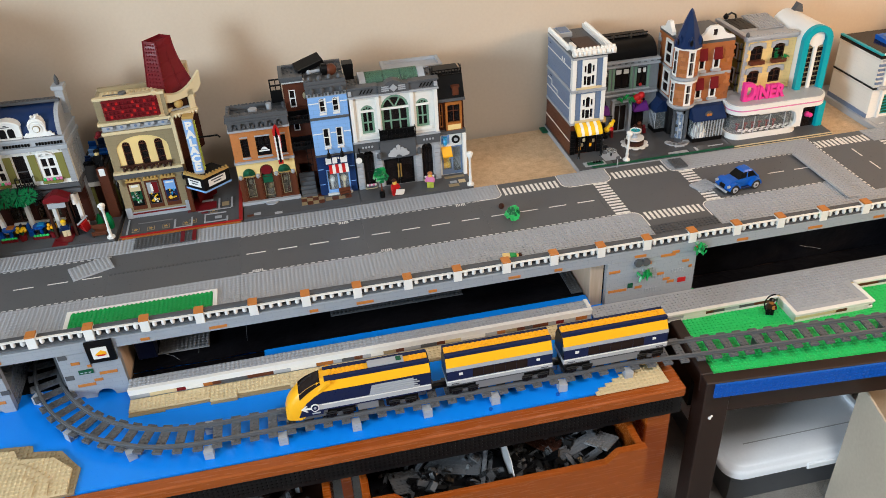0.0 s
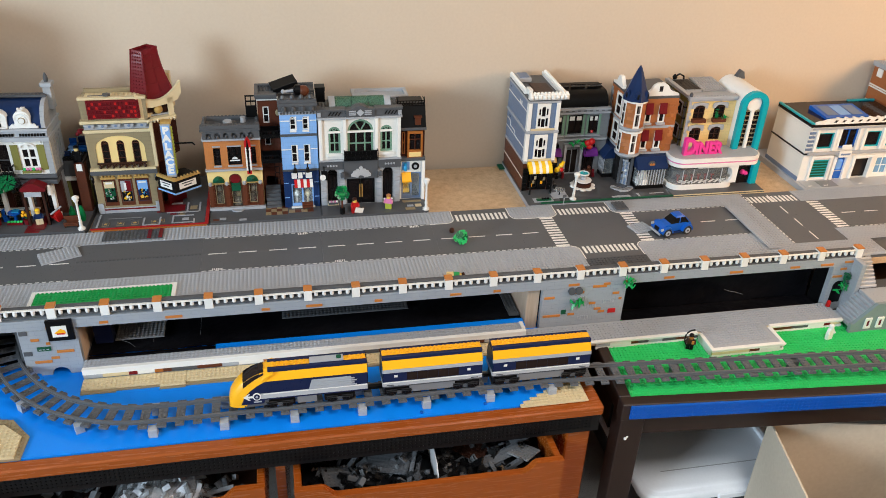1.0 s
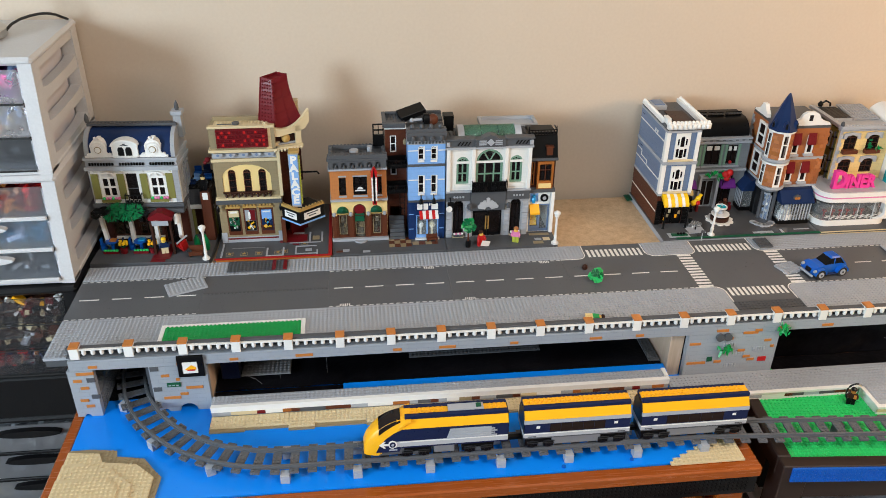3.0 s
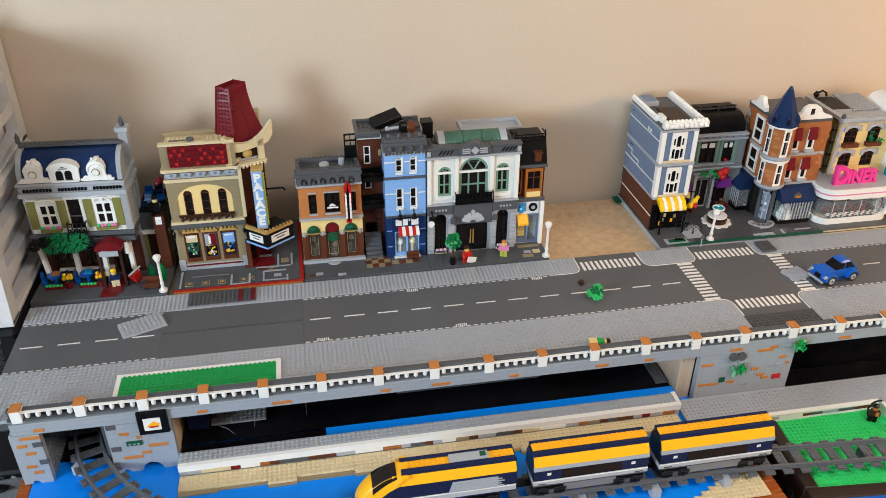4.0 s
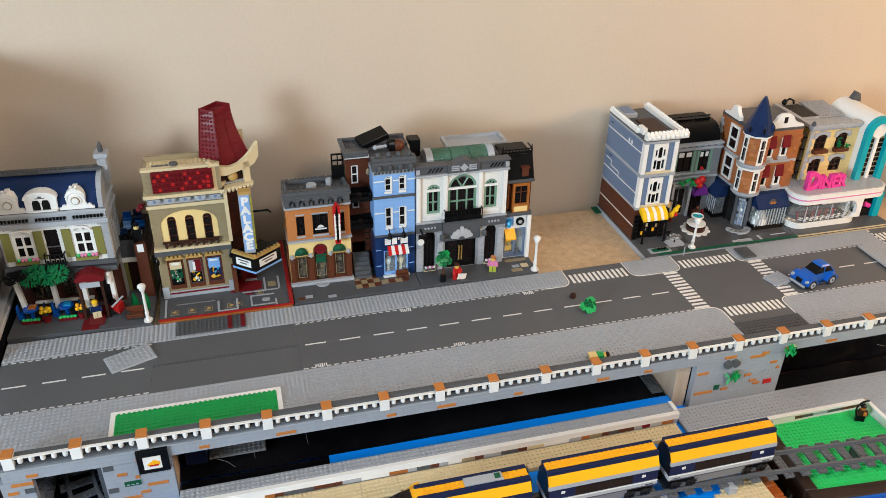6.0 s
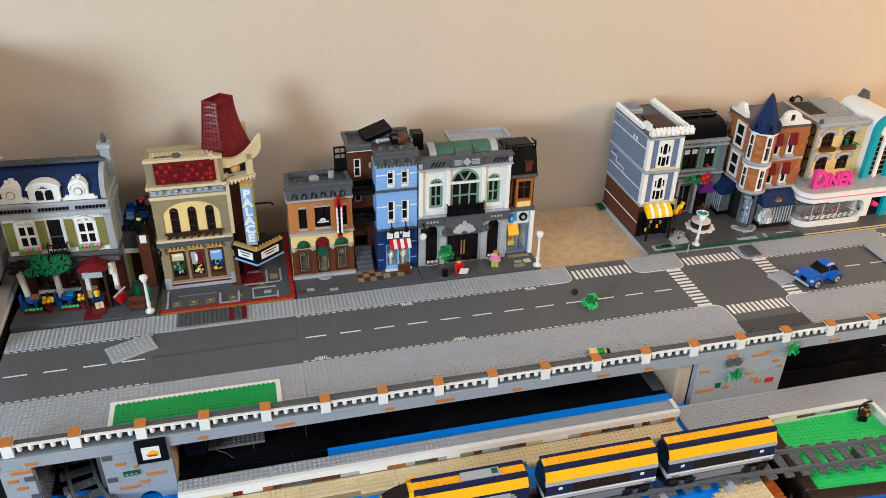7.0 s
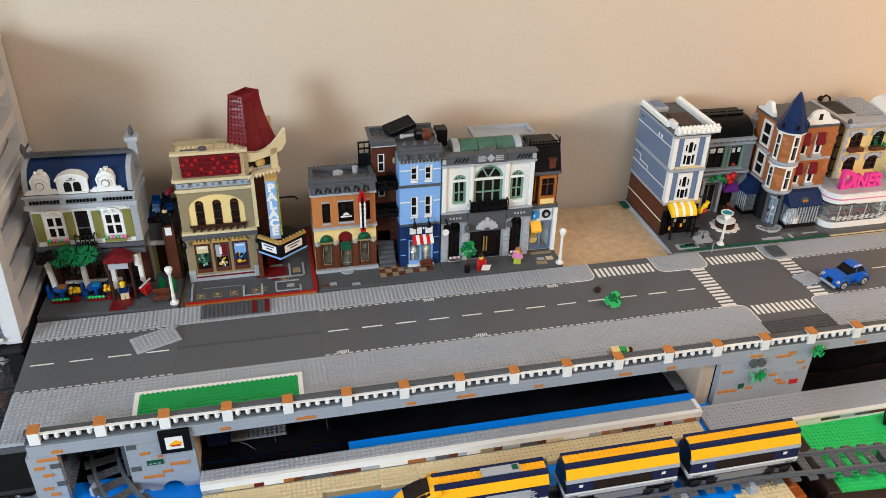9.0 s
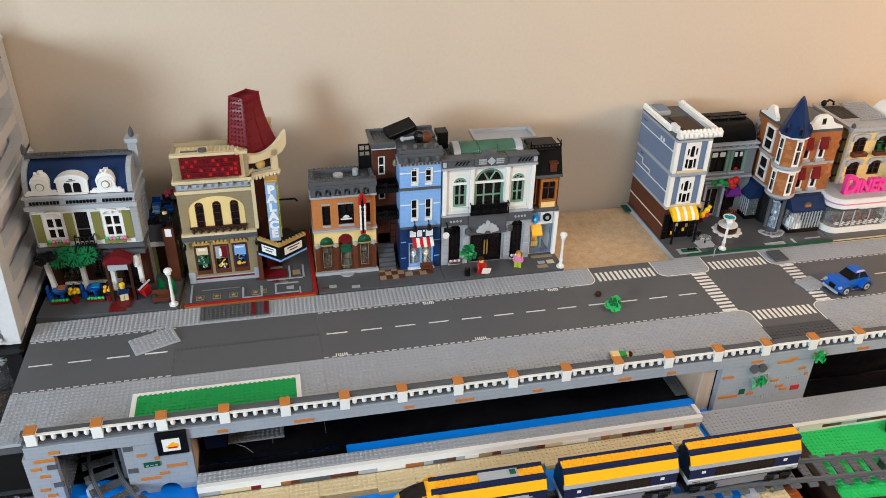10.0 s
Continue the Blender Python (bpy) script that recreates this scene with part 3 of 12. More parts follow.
for i in range(15):
    x = DX0 + 0.05 + i * 0.13 + rnd.uniform(-0.03, 0.03)
    accent(x, x + rnd.choice((2, 3, 4)) * STUD, -0.0155, -0.0125 + 0.003, "orange_cap", beam)
for dx, z, n, m in ((0.010, -0.030, 4, "orange_cap"), (0.002, -0.046, 2, "orange_cap"), (0.026, -0.047, 2, "dark_grey"), (0.012, -0.063, 2, "orange_cap"),
                    (0.006, -0.092, 2, "orange_cap"), (0.028, -0.086, 2, "dark_grey"), (0.014, -0.106, 2, "orange_cap")):
    accent(DX0 + dx, DX0 + dx + n * STUD - 0.001, z, z + (BRICK if m == "dark_grey" else 0.0062), m, pierA)
for dx, z, n, m in ((0.0, -0.030, 2, "dark_grey"), (0.018, -0.045, 2, "orange_cap"), (0.044, -0.055, 1, "orange_cap"), (0.060, -0.076, 4, "orange_cap"), (0.047, -0.090, 2, "orange_cap"),
                    (0.0, -0.078, 2, "dark_grey"), (0.016, -0.098, 4, "orange_cap"), (0.05, -0.020, 2, "orange_cap")):
    accent(-0.450 + dx, -0.450 + dx + n * STUD - 0.001, z, z + (BRICK if m == "dark_grey" else 0.006), m, pierB)
for dx, z, n in ((0.004, -0.045, 3), (0.062, -0.036, 4), (0.112, -0.024, 4), (0.136, -0.019, 2), (0.005, -0.093, 5), (0.062, -0.092, 2), (0.108, -0.067, 2), (0.160, -0.045, 2),
                 (0.122, -0.083, 2), (0.132, -0.091, 2), (0.176, -0.060, 1)):
    accent(0.592 + dx, 0.592 + dx + n * STUD - 0.001, z, z + 0.006, "orange_cap", pierC)
for dx, z in ((0.075, -0.052), (0.10, -0.075), (0.14, -0.066), (0.085, -0.104)):
    for k in range(5):
        accent(0.592 + dx + k * 0.0055, 0.592 + dx + k * 0.0055 + 0.003, z, z + 0.008, "light_grey", pierC)
accent(0.592 + 0.155, 0.592 + 0.173, -0.094, -0.083, "red", pierC)
for dx, z, n in ((0.018, -0.030, 2), (0.024, -0.012, 3), (0.004, -0.050, 3)):
    accent(1.290 + dx, 1.290 + dx + n * STUD, z, z + 0.006, "orange_cap", pierD)
for dx in (0.064, 0.080):
    part("lamp_disc", Geo().cyl((0.592 + dx, FY, -0.022 - 0.005), 0.0085, -0.006, 14, "y"), "dark_grey", pierC)
part("plaque", box(0.592 + 0.046, 0.592 + 0.057, FY - 0.0015, FY, -0.087, -0.076), "dark_green", pierC, "small dark green square sign")

# picture sign and green name plate on the pier
sg = thing("picture_sign", (-0.374, FY - 0.004, -0.020), "square black frame with a small white picture of a train", "sign")
part("frame", box(-0.398, -0.350, FY - 0.006, FY - 0.0002, -0.044, 0.003, c=0.0008), "black", sg)
pic = part("picture", box(-0.3885, -0.3615, FY - 0.0075, FY - 0.0061, -0.034, -0.009), "white", sg, "white picture tile")
part("motif", Geo().prism([(-0.384, -0.024), (-0.372, -0.015), (-0.364, -0.020), (-0.364, -0.026), (-0.378, -0.028)], FY - 0.0082, FY - 0.0076), "amber", pic)
part("motif", box(-0.380, -0.366, FY - 0.0087, FY - 0.0083, -0.0275, -0.0245), "red", pic)
gs = thing("name_plate", (-0.41, FY - 0.002, -0.064), "small dark green sign with pale unreadable marks", "sign")
part("plate", box(-0.424, -0.399, FY - 0.0022, FY - 0.0002, -0.068, -0.059), "dark_green", gs)
for k in range(3):
    part("marks", box(-0.421 + k * 0.007, -0.4165 + k * 0.007, FY - 0.0027, FY - 0.0023, -0.0655, -0.0635), "light_grey", gs)

# parapet
rail = thing("parapet_railing", (0.37, 0.0, 0.003), "white toy balustrade with orange-capped posts along the street edge", "railing")
CAP0, CAPS, PITCH = -0.576, 21, 0.096
part("top_rail", box(DX0, DX1, FY + 0.006, FY + 0.0158, 0.0148, 0.0205, c=0.0003), "dark_grey", rail, "dark grey top rail")
part("backing", box(DX0, DX1, FY + 0.0095, FY + 0.0140, 0.0030, 0.0147), "dark_grey", rail)
part("bottom_rail", box(DX0, DX1, FY + 0.0002, FY + 0.0088, 0.0030, 0.0056, c=0.0003), "dark_grey", rail)
for k in range(CAPS):
    x = CAP0 + k * PITCH
    part("post", box(x - 0.0081, x + 0.0081, FY - 0.002, FY + 0.0165, 0.0008, 0.0240, c=0.0004), "white", rail)
    part("cap", box(x - 0.0085, x + 0.0085, FY - 0.0022, FY + 0.0168, 0.0241, 0.0275, c=0.0004), "orange_cap", rail, "orange cap tile")
    if k == CAPS - 1:
        break
    part("thin_rail", box(x + 0.0083, x + PITCH - 0.0083, FY + 0.0002, FY + 0.0058, 0.0182, 0.0202, c=0.0003), "white", rail)
    for j in range(5):
        px = x + PITCH * 0.5 + (j - 2) * 2 * STUD * 0.98
        g = Geo().turned((px, FY + 0.0040, 0.0068), [(0.0008, 0), (0.0030, 0.0008), (0.0041, 0.0034), (0.0040, 0.0070), (0.0034, 0.0113)], 10)
        part("baluster", g, "white", rail, smooth=True)

for ob in rail.children:
    for v in ob.data.vertices:
        x = v.co.x + 0.37
        v.co.z += 0.0065 * min(1.0, max(0.0, (-0.10 - x) / 0.38))

# ---- street of printed road plates ----
RP = 32 * STUD
RX0, RY0 = -0.640, 0.0785
ROAD_LO, ROAD_HI = RY0 + 7 * STUD, RY0 + 25 * STUD


def strip(g, x0, x1, y0, y1, z=0.0002):
    g.box(x0, x1, y0, y1, -0.0001, z)


def road_plate(i, kind, turned=False):
    x0 = RX0 + i * RP
    labels = {"straight": "grey road plate with a dashed white centre line", "worn": "plain grey road plate with bare stud rows and no lines",
              "tee": "grey junction road plate with a striped crossing", "cross": "grey crossroads plate with striped crossings",
              "turned": "grey road plate running towards the wall with a dashed line", "plain": "grey road plate with striped crossing"}
    t = thing("road_plate", (x0 + RP / 2, RY0 + RP / 2, -0.002), labels[kind], "road plate", "street road plates")
    body = part("plate", box(x0 + 0.0001, x0 + RP - 0.0001, RY0, RY0 + RP, -0.0110, 0.0), "asphalt_grey", t, "dark grey road surface")
    thin = Geo()
    hi, lo = RY0 + 25 * STUD, RY0 + 7 * STUD
    mid = (hi + lo) / 2

    def stripe(xa, xb, ya, yb):
        part("stripe", box(xa, xb, ya, yb, 0.00002, 0.00022), "white", t, "white printed stripe")

    def dashes(xa, xb, y, n, on=0.6, w=0.0032, g=None):
        p = (xb - xa) / n
        for k in range(n):
            a, c = xa + (k + 0.5 - on / 2) * p, xa + (k + 0.5 + on / 2) * p
            if g is None:
                stripe(a, c, y - w / 2, y + w / 2)
            else:
                strip(g, a, c, y - w / 2, y + w / 2)

    def fine(xa, xb, y):
        dashes(xa, xb, y, int((xb - xa) / 0.0135), 0.62, 0.0030, thin)

    def studfield(ix0, ix1, iy0, iy1, turn=None):
        """A studded kerb field; turn names the corner that is rounded off: right or left, far or near."""
        xa, xb, ya, yb = x0 + ix0 * STUD, x0 + ix1 * STUD, RY0 + iy0 * STUD, RY0 + iy1 * STUD
        if turn is None:
            bd = part("border", box(xa + 0.0001, xb - 0.0001, ya, yb, 0.0, 0.0006), "light_grey", t, "light grey studded border")
            part("studs", Geo().studs(xa, ya, ix1 - ix0, iy1 - iy0, 0.0006), "light_grey", bd, kind="stuff")
            return
        rad = 2.2 * STUD
        sx, sy = turn
        ex, ey = (xb if sx > 0 else xa), (yb if sy > 0 else ya)
        cx, cy = ex - sx * rad, ey - sy * rad
        arc = [(cx + sx * rad * math.sin(a), cy + sy * rad * math.cos(a)) for a in [math.pi / 2 * k / 8 for k in range(9)]]
        ox, oy = (xa if sx > 0 else xb), (ya if sy > 0 else yb)
        bd = part("border", Geo().prism([(ox, ey)] + arc + [(ex, oy), (ox, oy)], 0.0, 0.0006, "xy"), "light_grey", t, "light grey studded border with a rounded corner")

        def gone(i, j):
            px, py = xa + (i + 0.5) * STUD, ya + (j + 0.5) * STUD
            return (px - cx) * sx > 0 and (py - cy) * sy > 0 and math.hypot(px - cx, py - cy) > rad - 0.0030
        part("studs", Geo().studs(xa, ya, ix1 - ix0, iy1 - iy0, 0.0006, skip=gone), "light_grey", bd, kind="stuff")
        g = Geo()
        run = [(ox, ey)] + arc + [(ex, oy)]
        for (px, py), (qx, qy) in zip(run, run[1:]):
            d = Vector((qx - px, qy - py, 0)).normalized()
            n = Vector((d.y, -d.x, 0))
            if n.x * sx + n.y * sy < 0:
                n = -n
            g.prism([(px + n.x * 0.0012, py + n.y * 0.0012), (qx + n.x * 0.0012, qy + n.y * 0.0012), (qx + n.x * 0.0038, qy + n.y * 0.0038), (px + n.x * 0.0038, py + n.y * 0.0038)], 0.00002, 0.00022, "xy")
        part("kerb_curve", g, "white", t, "white printed line round the kerb")

    def zebra(xa, xb, ya, yb, n, along="x"):
        for k in range(n):
            if along == "x":
                p = (xb - xa) / n
                stripe(xa + (k + 0.22) * p, xa + (k + 0.78) * p, ya, yb)
            else:
                p = (yb - ya) / n
                stripe(xa, xb, ya + (k + 0.22) * p, ya + (k + 0.78) * p)
    if kind in ("straight", "worn"):
        studfield(0, 32, 0, 7)
        studfield(0, 32, 25, 32)
        if kind == "straight":
            dashes(x0, x0 + RP, mid, 4)
            fine(x0, x0 + RP, lo + 0.0035)
            fine(x0, x0 + RP, hi - 0.0035)
            if i in (2, 3):
                for k in range(6):
                    stripe(x0 + 0.024 + k * 0.0038, x0 + 0.026 + k * 0.0038, lo + 0.004, lo + 0.012)
                    stripe(x0 + RP - 0.05 + k * 0.0038, x0 + RP - 0.048 + k * 0.0038, hi - 0.012, hi - 0.004)
        else:
            g2 = Geo().studs(x0, mid - STUD * 0.4, 32, 1, 0.0, r=0.0024, h=0.0015)
            part("bare_studs", g2, "dark_grey", t, kind="stuff")
    elif kind == "tee":
        studfield(0, 32, 0, 7)
        studfield(0, 7, 25, 32, (1, -1))
        studfield(25, 32, 25, 32, (-1, -1))
        dashes(x0, x0 + RP, mid, 4)
        fine(x0, x0 + RP, lo + 0.0035)
        zebra(x0 + 7.9 * STUD, x0 + 24.1 * STUD, hi + 0.004, hi + 0.036, 12)
    elif kind == "cross":
        for a, sx in ((0, 1), (25, -1)):
            studfield(a, a + 7, 25, 32, (sx, -1))
            studfield(a, a + 7, 0, 7, (sx, 1))
        zebra(x0 + 7.9 * STUD, x0 + 24.1 * STUD, hi + 0.004, hi + 0.034, 12)
        zebra(x0 + 7.9 * STUD, x0 + 24.1 * STUD, lo - 0.034, lo - 0.004, 12)
        zebra(x0 + 1.2 * STUD, x0 + 5.2 * STUD, lo + 0.002, hi - 0.002, 12, "y")
        zebra(x0 + 26.8 * STUD, x0 + 30.8 * STUD, lo + 0.002, hi - 0.002, 12, "y")
    elif kind == "turned":
        studfield(0, 7, 0, 32)
        for k in range(4):
            y = RY0 + (k + 0.5) * RP / 4
            stripe(x0 + 16 * STUD - 0.0016, x0 + 16 * STUD + 0.0016, y - 0.019, y + 0.019)
        for k in range(19):
            y = RY0 + (k + 0.5) * RP / 19
            stripe(x0 + 7.2 * STUD, x0 + 7.6 * STUD, y - 0.0042, y + 0.0042)
        zebra(x0 + 7.6 * STUD, x0 + 24.7 * STUD, hi + 0.004, hi + 0.036, 12)
        studfield(25, 32, 25, 32)
        studfield(25, 32, 0, 7)
        zebra(x0 + 26.5 * STUD, x0 + 30.5 * STUD, lo + 0.002, hi - 0.002, 12, "y")
    else:
        studfield(0, 32, 0, 7)
        studfield(0, 32, 25, 32)
        dashes(x0, x0 + RP, mid, 4)
        fine(x0, x0 + RP, lo + 0.0035)
    if thin.v:
        part("kerb_line", thin, "pale_line", t, "fine pale broken kerb line", kind="stuff")
    return t


for i, k in enumerate(("straight", "worn", "straight", "straight", "tee", "cross", "straight", "turned", "plain", "plain", "plain")):
    road_plate(i, k)
# narrow studded plates between the road and the parapet
def pavement(first, n, mat):
    studded_plate("pavement_plate", RX0 + first * STUD, RY0 - 8 * STUD, -0.0052, n, 8, mat, "%s studded pavement strip beside the parapet" % mat.replace("_", " "), "pavement plate", "pavement strips", thick=0.0057)


for i in range(8):
    if i != 5:
        pavement(i * 32, 32, "light_grey")
pavement(160, 7, "light_grey")
pavement(167, 18, "dark_grey")
pavement(185, 7, "light_grey")
single("deck_board", box(RX0 + 0.004, 1.50, 0.0128, RY0 - 0.0002, -0.0175, -0.0054), "dark_grey", (0.4, 0.045, -0.0119), "dark grey plates carrying the pavement strip", "deck")
# grass patch with white edging
gp = thing("grass_patch", (-0.301, 0.068, 0.0025), "bright green studded lawn with a white tile border", "lawn plate")
x0, x1, y0, y1 = -0.440, -0.164, 0.0155, 0.0945
part("plate", box(x0 + 0.0081, x1 - 0.0081, y0, y1 - 0.0081, 0.0023, 0.0055, c=0.0002), "green", gp)
part("studs", Geo().studs(x0 + 0.0090, y0 + 0.0005, 32, 9, 0.0055, pitch=0.0081), "green", gp, kind="stuff")
part("edging", box(x0, x0 + 0.0080, y0, y1, 0.0023, 0.0060, c=0.0003), "white", gp)
part("edging", box(x1 - 0.0080, x1, y0, y1, 0.0023, 0.0060, c=0.0003), "white", gp)
part("edging", box(x0 + 0.0081, x1 - 0.0081, y1 - 0.0080, y1, 0.0023, 0.0060, c=0.0003), "white", gp)


def loose_plate(name, c, rz, nx, ny, mat, label, z=0.0002, tilt=0.0):
    t = thing(name, (0, 0, 0), label, "toy plate")
    part("plate", box(-nx * STUD / 2, nx * STUD / 2, -ny * STUD / 2, ny * STUD / 2, 0, 0.0031, c=0.0003), mat, t)
    part("studs", Geo().studs(-nx * STUD / 2, -ny * STUD / 2, nx, ny, 0.0031), mat, t, kind="stuff")
    t.matrix_world = pose(c[0], c[1], z, 0, tilt, rz)
    return t


loose_plate("loose_plate", (-0.419, 0.242), 22, 10, 6, "light_grey", "light grey studded plate lying askew on the road")
loose_plate("loose_plate", (0.894, 0.196), 18, 6, 5, "light_grey", "small grey studded plate beside the blue car")
t_ = loose_plate("long_plate", (1.170, 0.165), 90, 26, 4, "light_grey", "long light grey strip plate across the road joint", z=0.003)
loose_plate("corner_plate", (0.884, 0.304), 0, 4, 5, "dark_grey", "dark grey studded plate on the kerb corner", z=0.0042)
# darker pavement plate by the cinema
dk = thing("dark_plate", (-0.275, 0.311, 0.001), "dark grey studded plates with two dark red tiles at the kerb", "toy plate")
part("plate", box(-0.340, -0.211, 0.289, 0.333, 0.0024, 0.0036), "dark_grey", dk)
part("studs", Geo().studs(-0.340, 0.2893, 16, 5, 0.0036), "dark_grey", dk, kind="stuff")
for x in (-0.2445, -0.2205):
    part("tile", box(x, x + 0.0081, 0.290, 0.330, 0.0037, 0.0060, c=0.0003), "dark_red", dk, "dark red tile")
single("kerb_strip", box(-0.37, -0.118, 0.3382, 0.3405, -0.0115, 0.004), "dark_orange", (-0.25, 0.339, -0.0115), "orange-brown strip of plates at the kerb", "kerb")

# ---- ledge behind the track ----
lg = thing("quay_ledge", (0.1, -0.02, WATER), "light grey studded quay with white edge and coloured brick face", "toy quay")
LX0, LX1, LYF, LYB, LZ = -0.345, 0.552, -0.034, -0.001, -0.100
part("core", box(LX0, LX1, LYF + 0.002, LYB, WATER, LZ - 0.0032), "light_grey", lg)
part("plate", box(LX0, LX1, LYF + 0.008, LYB, LZ - 0.0031, LZ, c=0.0003), "light_grey", lg)
part("studs", Geo().studs(LX0, LYF + 0.0085, 110, 3, LZ), "light_grey", lg, kind="stuff")
part("edge_tile", box(LX0, LX1, LYF - 0.001, LYF + 0.0078, LZ - 0.0031, LZ + 0.0006, c=0.0004), "white", lg)
part("edge_tile", box(LX1 - 0.008, LX1, LYF + 0.008, LYB, LZ + 0.0002, LZ + 0.0030, c=0.0004), "white", lg)
part("white_course", box(LX0, LX1, LYF, LYF + 0.0018, LZ - 0.0125, LZ - 0.0034), "white", lg)
x = LX0 + 0.012
cols = ["light_grey", "brown", "light_grey", "tan", "dark_red", "white", "light_grey", "dark_orange", "dark_tan", "brown", "light_grey", "dark_grey"]
k = 0
while x < LX1 - 0.02:
    n = rnd.choice((2, 2, 3, 4, 6))
    part("brick", box(x, x + n * STUD - 0.0002, LYF - 0.0004, LYF + 0.0018, LZ - 0.0205, LZ - 0.0127, c=0.0002), cols[k % len(cols)], lg)
    x += n * STUD
    k += rnd.choice((1, 1, 2, 3))
sd = thing("sand_strip", (0.1, -0.055, WATER), "tan studded sand strip along the quay foot", "toy sand")
x, k = LX0, 0
while x < LX1 - 0.01:
    n = (8, 10, 6, 12, 8, 10)[k % 6]
    d = (4, 4, 5, 4, 5, 4)[k % 6]
    n = min(n, int((LX1 - x) / STUD))
    studded_plate("sand_plate", x, LYF - 0.0008 - d * STUD, WATER + 0.0033, n, d, "tan", "tan studded plate", "", parent=sd)
    part("under_plate", box(x, x + n * STUD - 0.0001, LYF - 0.0008 - d * STUD - (0.004 if k % 3 else 0.008), LYF - 0.001, WATER + 0.0001, WATER + 0.0032), "dark_tan", sd)
    x += n * STUD
    k += 1
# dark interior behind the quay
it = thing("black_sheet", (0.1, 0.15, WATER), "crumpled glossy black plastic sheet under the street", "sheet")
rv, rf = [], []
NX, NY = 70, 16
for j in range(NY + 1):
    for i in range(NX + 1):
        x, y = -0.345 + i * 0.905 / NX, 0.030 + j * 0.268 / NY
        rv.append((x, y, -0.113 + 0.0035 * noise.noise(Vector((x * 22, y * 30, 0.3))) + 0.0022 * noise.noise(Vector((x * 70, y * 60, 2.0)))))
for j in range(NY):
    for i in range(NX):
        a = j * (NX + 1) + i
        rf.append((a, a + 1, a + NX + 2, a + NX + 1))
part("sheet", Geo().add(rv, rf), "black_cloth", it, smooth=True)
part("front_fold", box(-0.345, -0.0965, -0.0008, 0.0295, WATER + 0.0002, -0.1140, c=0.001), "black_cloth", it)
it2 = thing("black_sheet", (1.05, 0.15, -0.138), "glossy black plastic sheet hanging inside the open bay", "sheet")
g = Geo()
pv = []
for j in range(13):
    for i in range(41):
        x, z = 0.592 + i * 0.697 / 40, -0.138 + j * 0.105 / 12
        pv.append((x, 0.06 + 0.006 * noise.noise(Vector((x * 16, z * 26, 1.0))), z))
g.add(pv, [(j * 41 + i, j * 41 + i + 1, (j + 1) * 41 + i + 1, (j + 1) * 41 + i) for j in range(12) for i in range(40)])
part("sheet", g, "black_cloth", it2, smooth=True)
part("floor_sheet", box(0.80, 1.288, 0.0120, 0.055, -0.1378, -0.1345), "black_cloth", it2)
studded_plate("bay_strip", 0.800, 0.0036, -0.1374, 60, 1, "dark_green", "dark green studded strip along the open bay", "toy plate")
part("tear", Geo().tube([(1.060, 0.052, -0.096), (1.076, 0.051, -0.102), (1.090, 0.052, -0.106), (1.113, 0.052, -0.115)], 0.0005), "mid_grey", it2, "pale scratch on the sheet")
bs = thing("blue_strip", (0.22, 0.01, WATER), "flat blue strip of sea behind the quay", "play mat")
part("sheet", box(-0.096, 0.560, -0.0008, 0.0265, WATER - 0.0, -0.1085), "sea_blue", bs)
studded_plate("grey_plate", -0.298, 0.064, -0.107, 12, 10, "mid_grey", "grey studded plate stored under the street", "toy plate")
studded_plate("grey_plate", 0.04, 0.090, -0.105, 34, 7, "dark_grey", "dark grey studded plate stored under the street", "toy plate")
studded_plate("grey_plate", 0.535, 0.04, -0.112, 3, 14, "dark_grey", "dark grey strip plate beside the wooden upright", "toy plate")
single("blue_block", box(-0.335, -0.300, 0.06, 0.09, -0.108, -0.060, c=0.001), "navy", (-0.317, 0.075, -0.108), "dark blue block stored under the street", "toy block")
# Thin grey tubes added to draw the pale creases of the sheet.
for pts in ([(-0.225, 0.20, -0.1070), (-0.222, 0.12, -0.1060), (-0.221, 0.05, -0.1060)], [(-0.285, 0.06, -0.103), (-0.268, 0.05, -0.104), (-0.255, 0.035, -0.105)], [(-0.135, 0.18, -0.107), (-0.13, 0.12, -0.106), (-0.128, 0.06, -0.106)]):
    single("pale_thread", Geo().tube(pts, 0.0004), "mid_grey", pts[0], "thin pale line drawn for a crease in the black sheet", "thread")

# ---- sand corner ----
sc = thing("sand_beach", (-0.5, -0.17, WATER), "stepped tan studded beach with darker stepped edge", "toy beach")
BX, BY = -0.5865, -0.2325
XE, YE = BX, BY
layers = [("dark_tan", [(XE, YE), (-0.415, YE), (-0.412, -0.178), (-0.421, -0.168), (-0.450, -0.130), (-0.500, -0.120), (-0.503, -0.105), (-0.550, -0.098), (XE, -0.098)]),
          ("tan", [(XE, YE), (-0.425, YE), (-0.424, -0.180), (-0.460, -0.146), (-0.520, -0.136), (-0.531, -0.113), (XE, -0.106)]),
          ("tan", [(XE, YE), (-0.455, YE), (-0.457, -0.199), (-0.497, -0.161), (-0.552, -0.140), (XE, -0.140)]),
          ("tan", [(XE, YE), (-0.478, YE), (-0.477, -0.210), (-0.500, -0.185), (XE, -0.179)])]


def inside(px, py, poly, r=0.0028):
    """Whether a small disc lies wholly in the convex-ish outline."""
    for dx, dy in ((r, 0), (-r, 0), (0, r), (0, -r)):
        hit = False
        for (ax, ay), (cx, cy) in zip(poly, poly[1:] + poly[:1]):
            if (ay > py + dy) != (cy > py + dy) and px + dx < (cx - ax) * (py + dy - ay) / (cy - ay) + ax:
                hit = not hit
        if not hit:
            return False
    return True


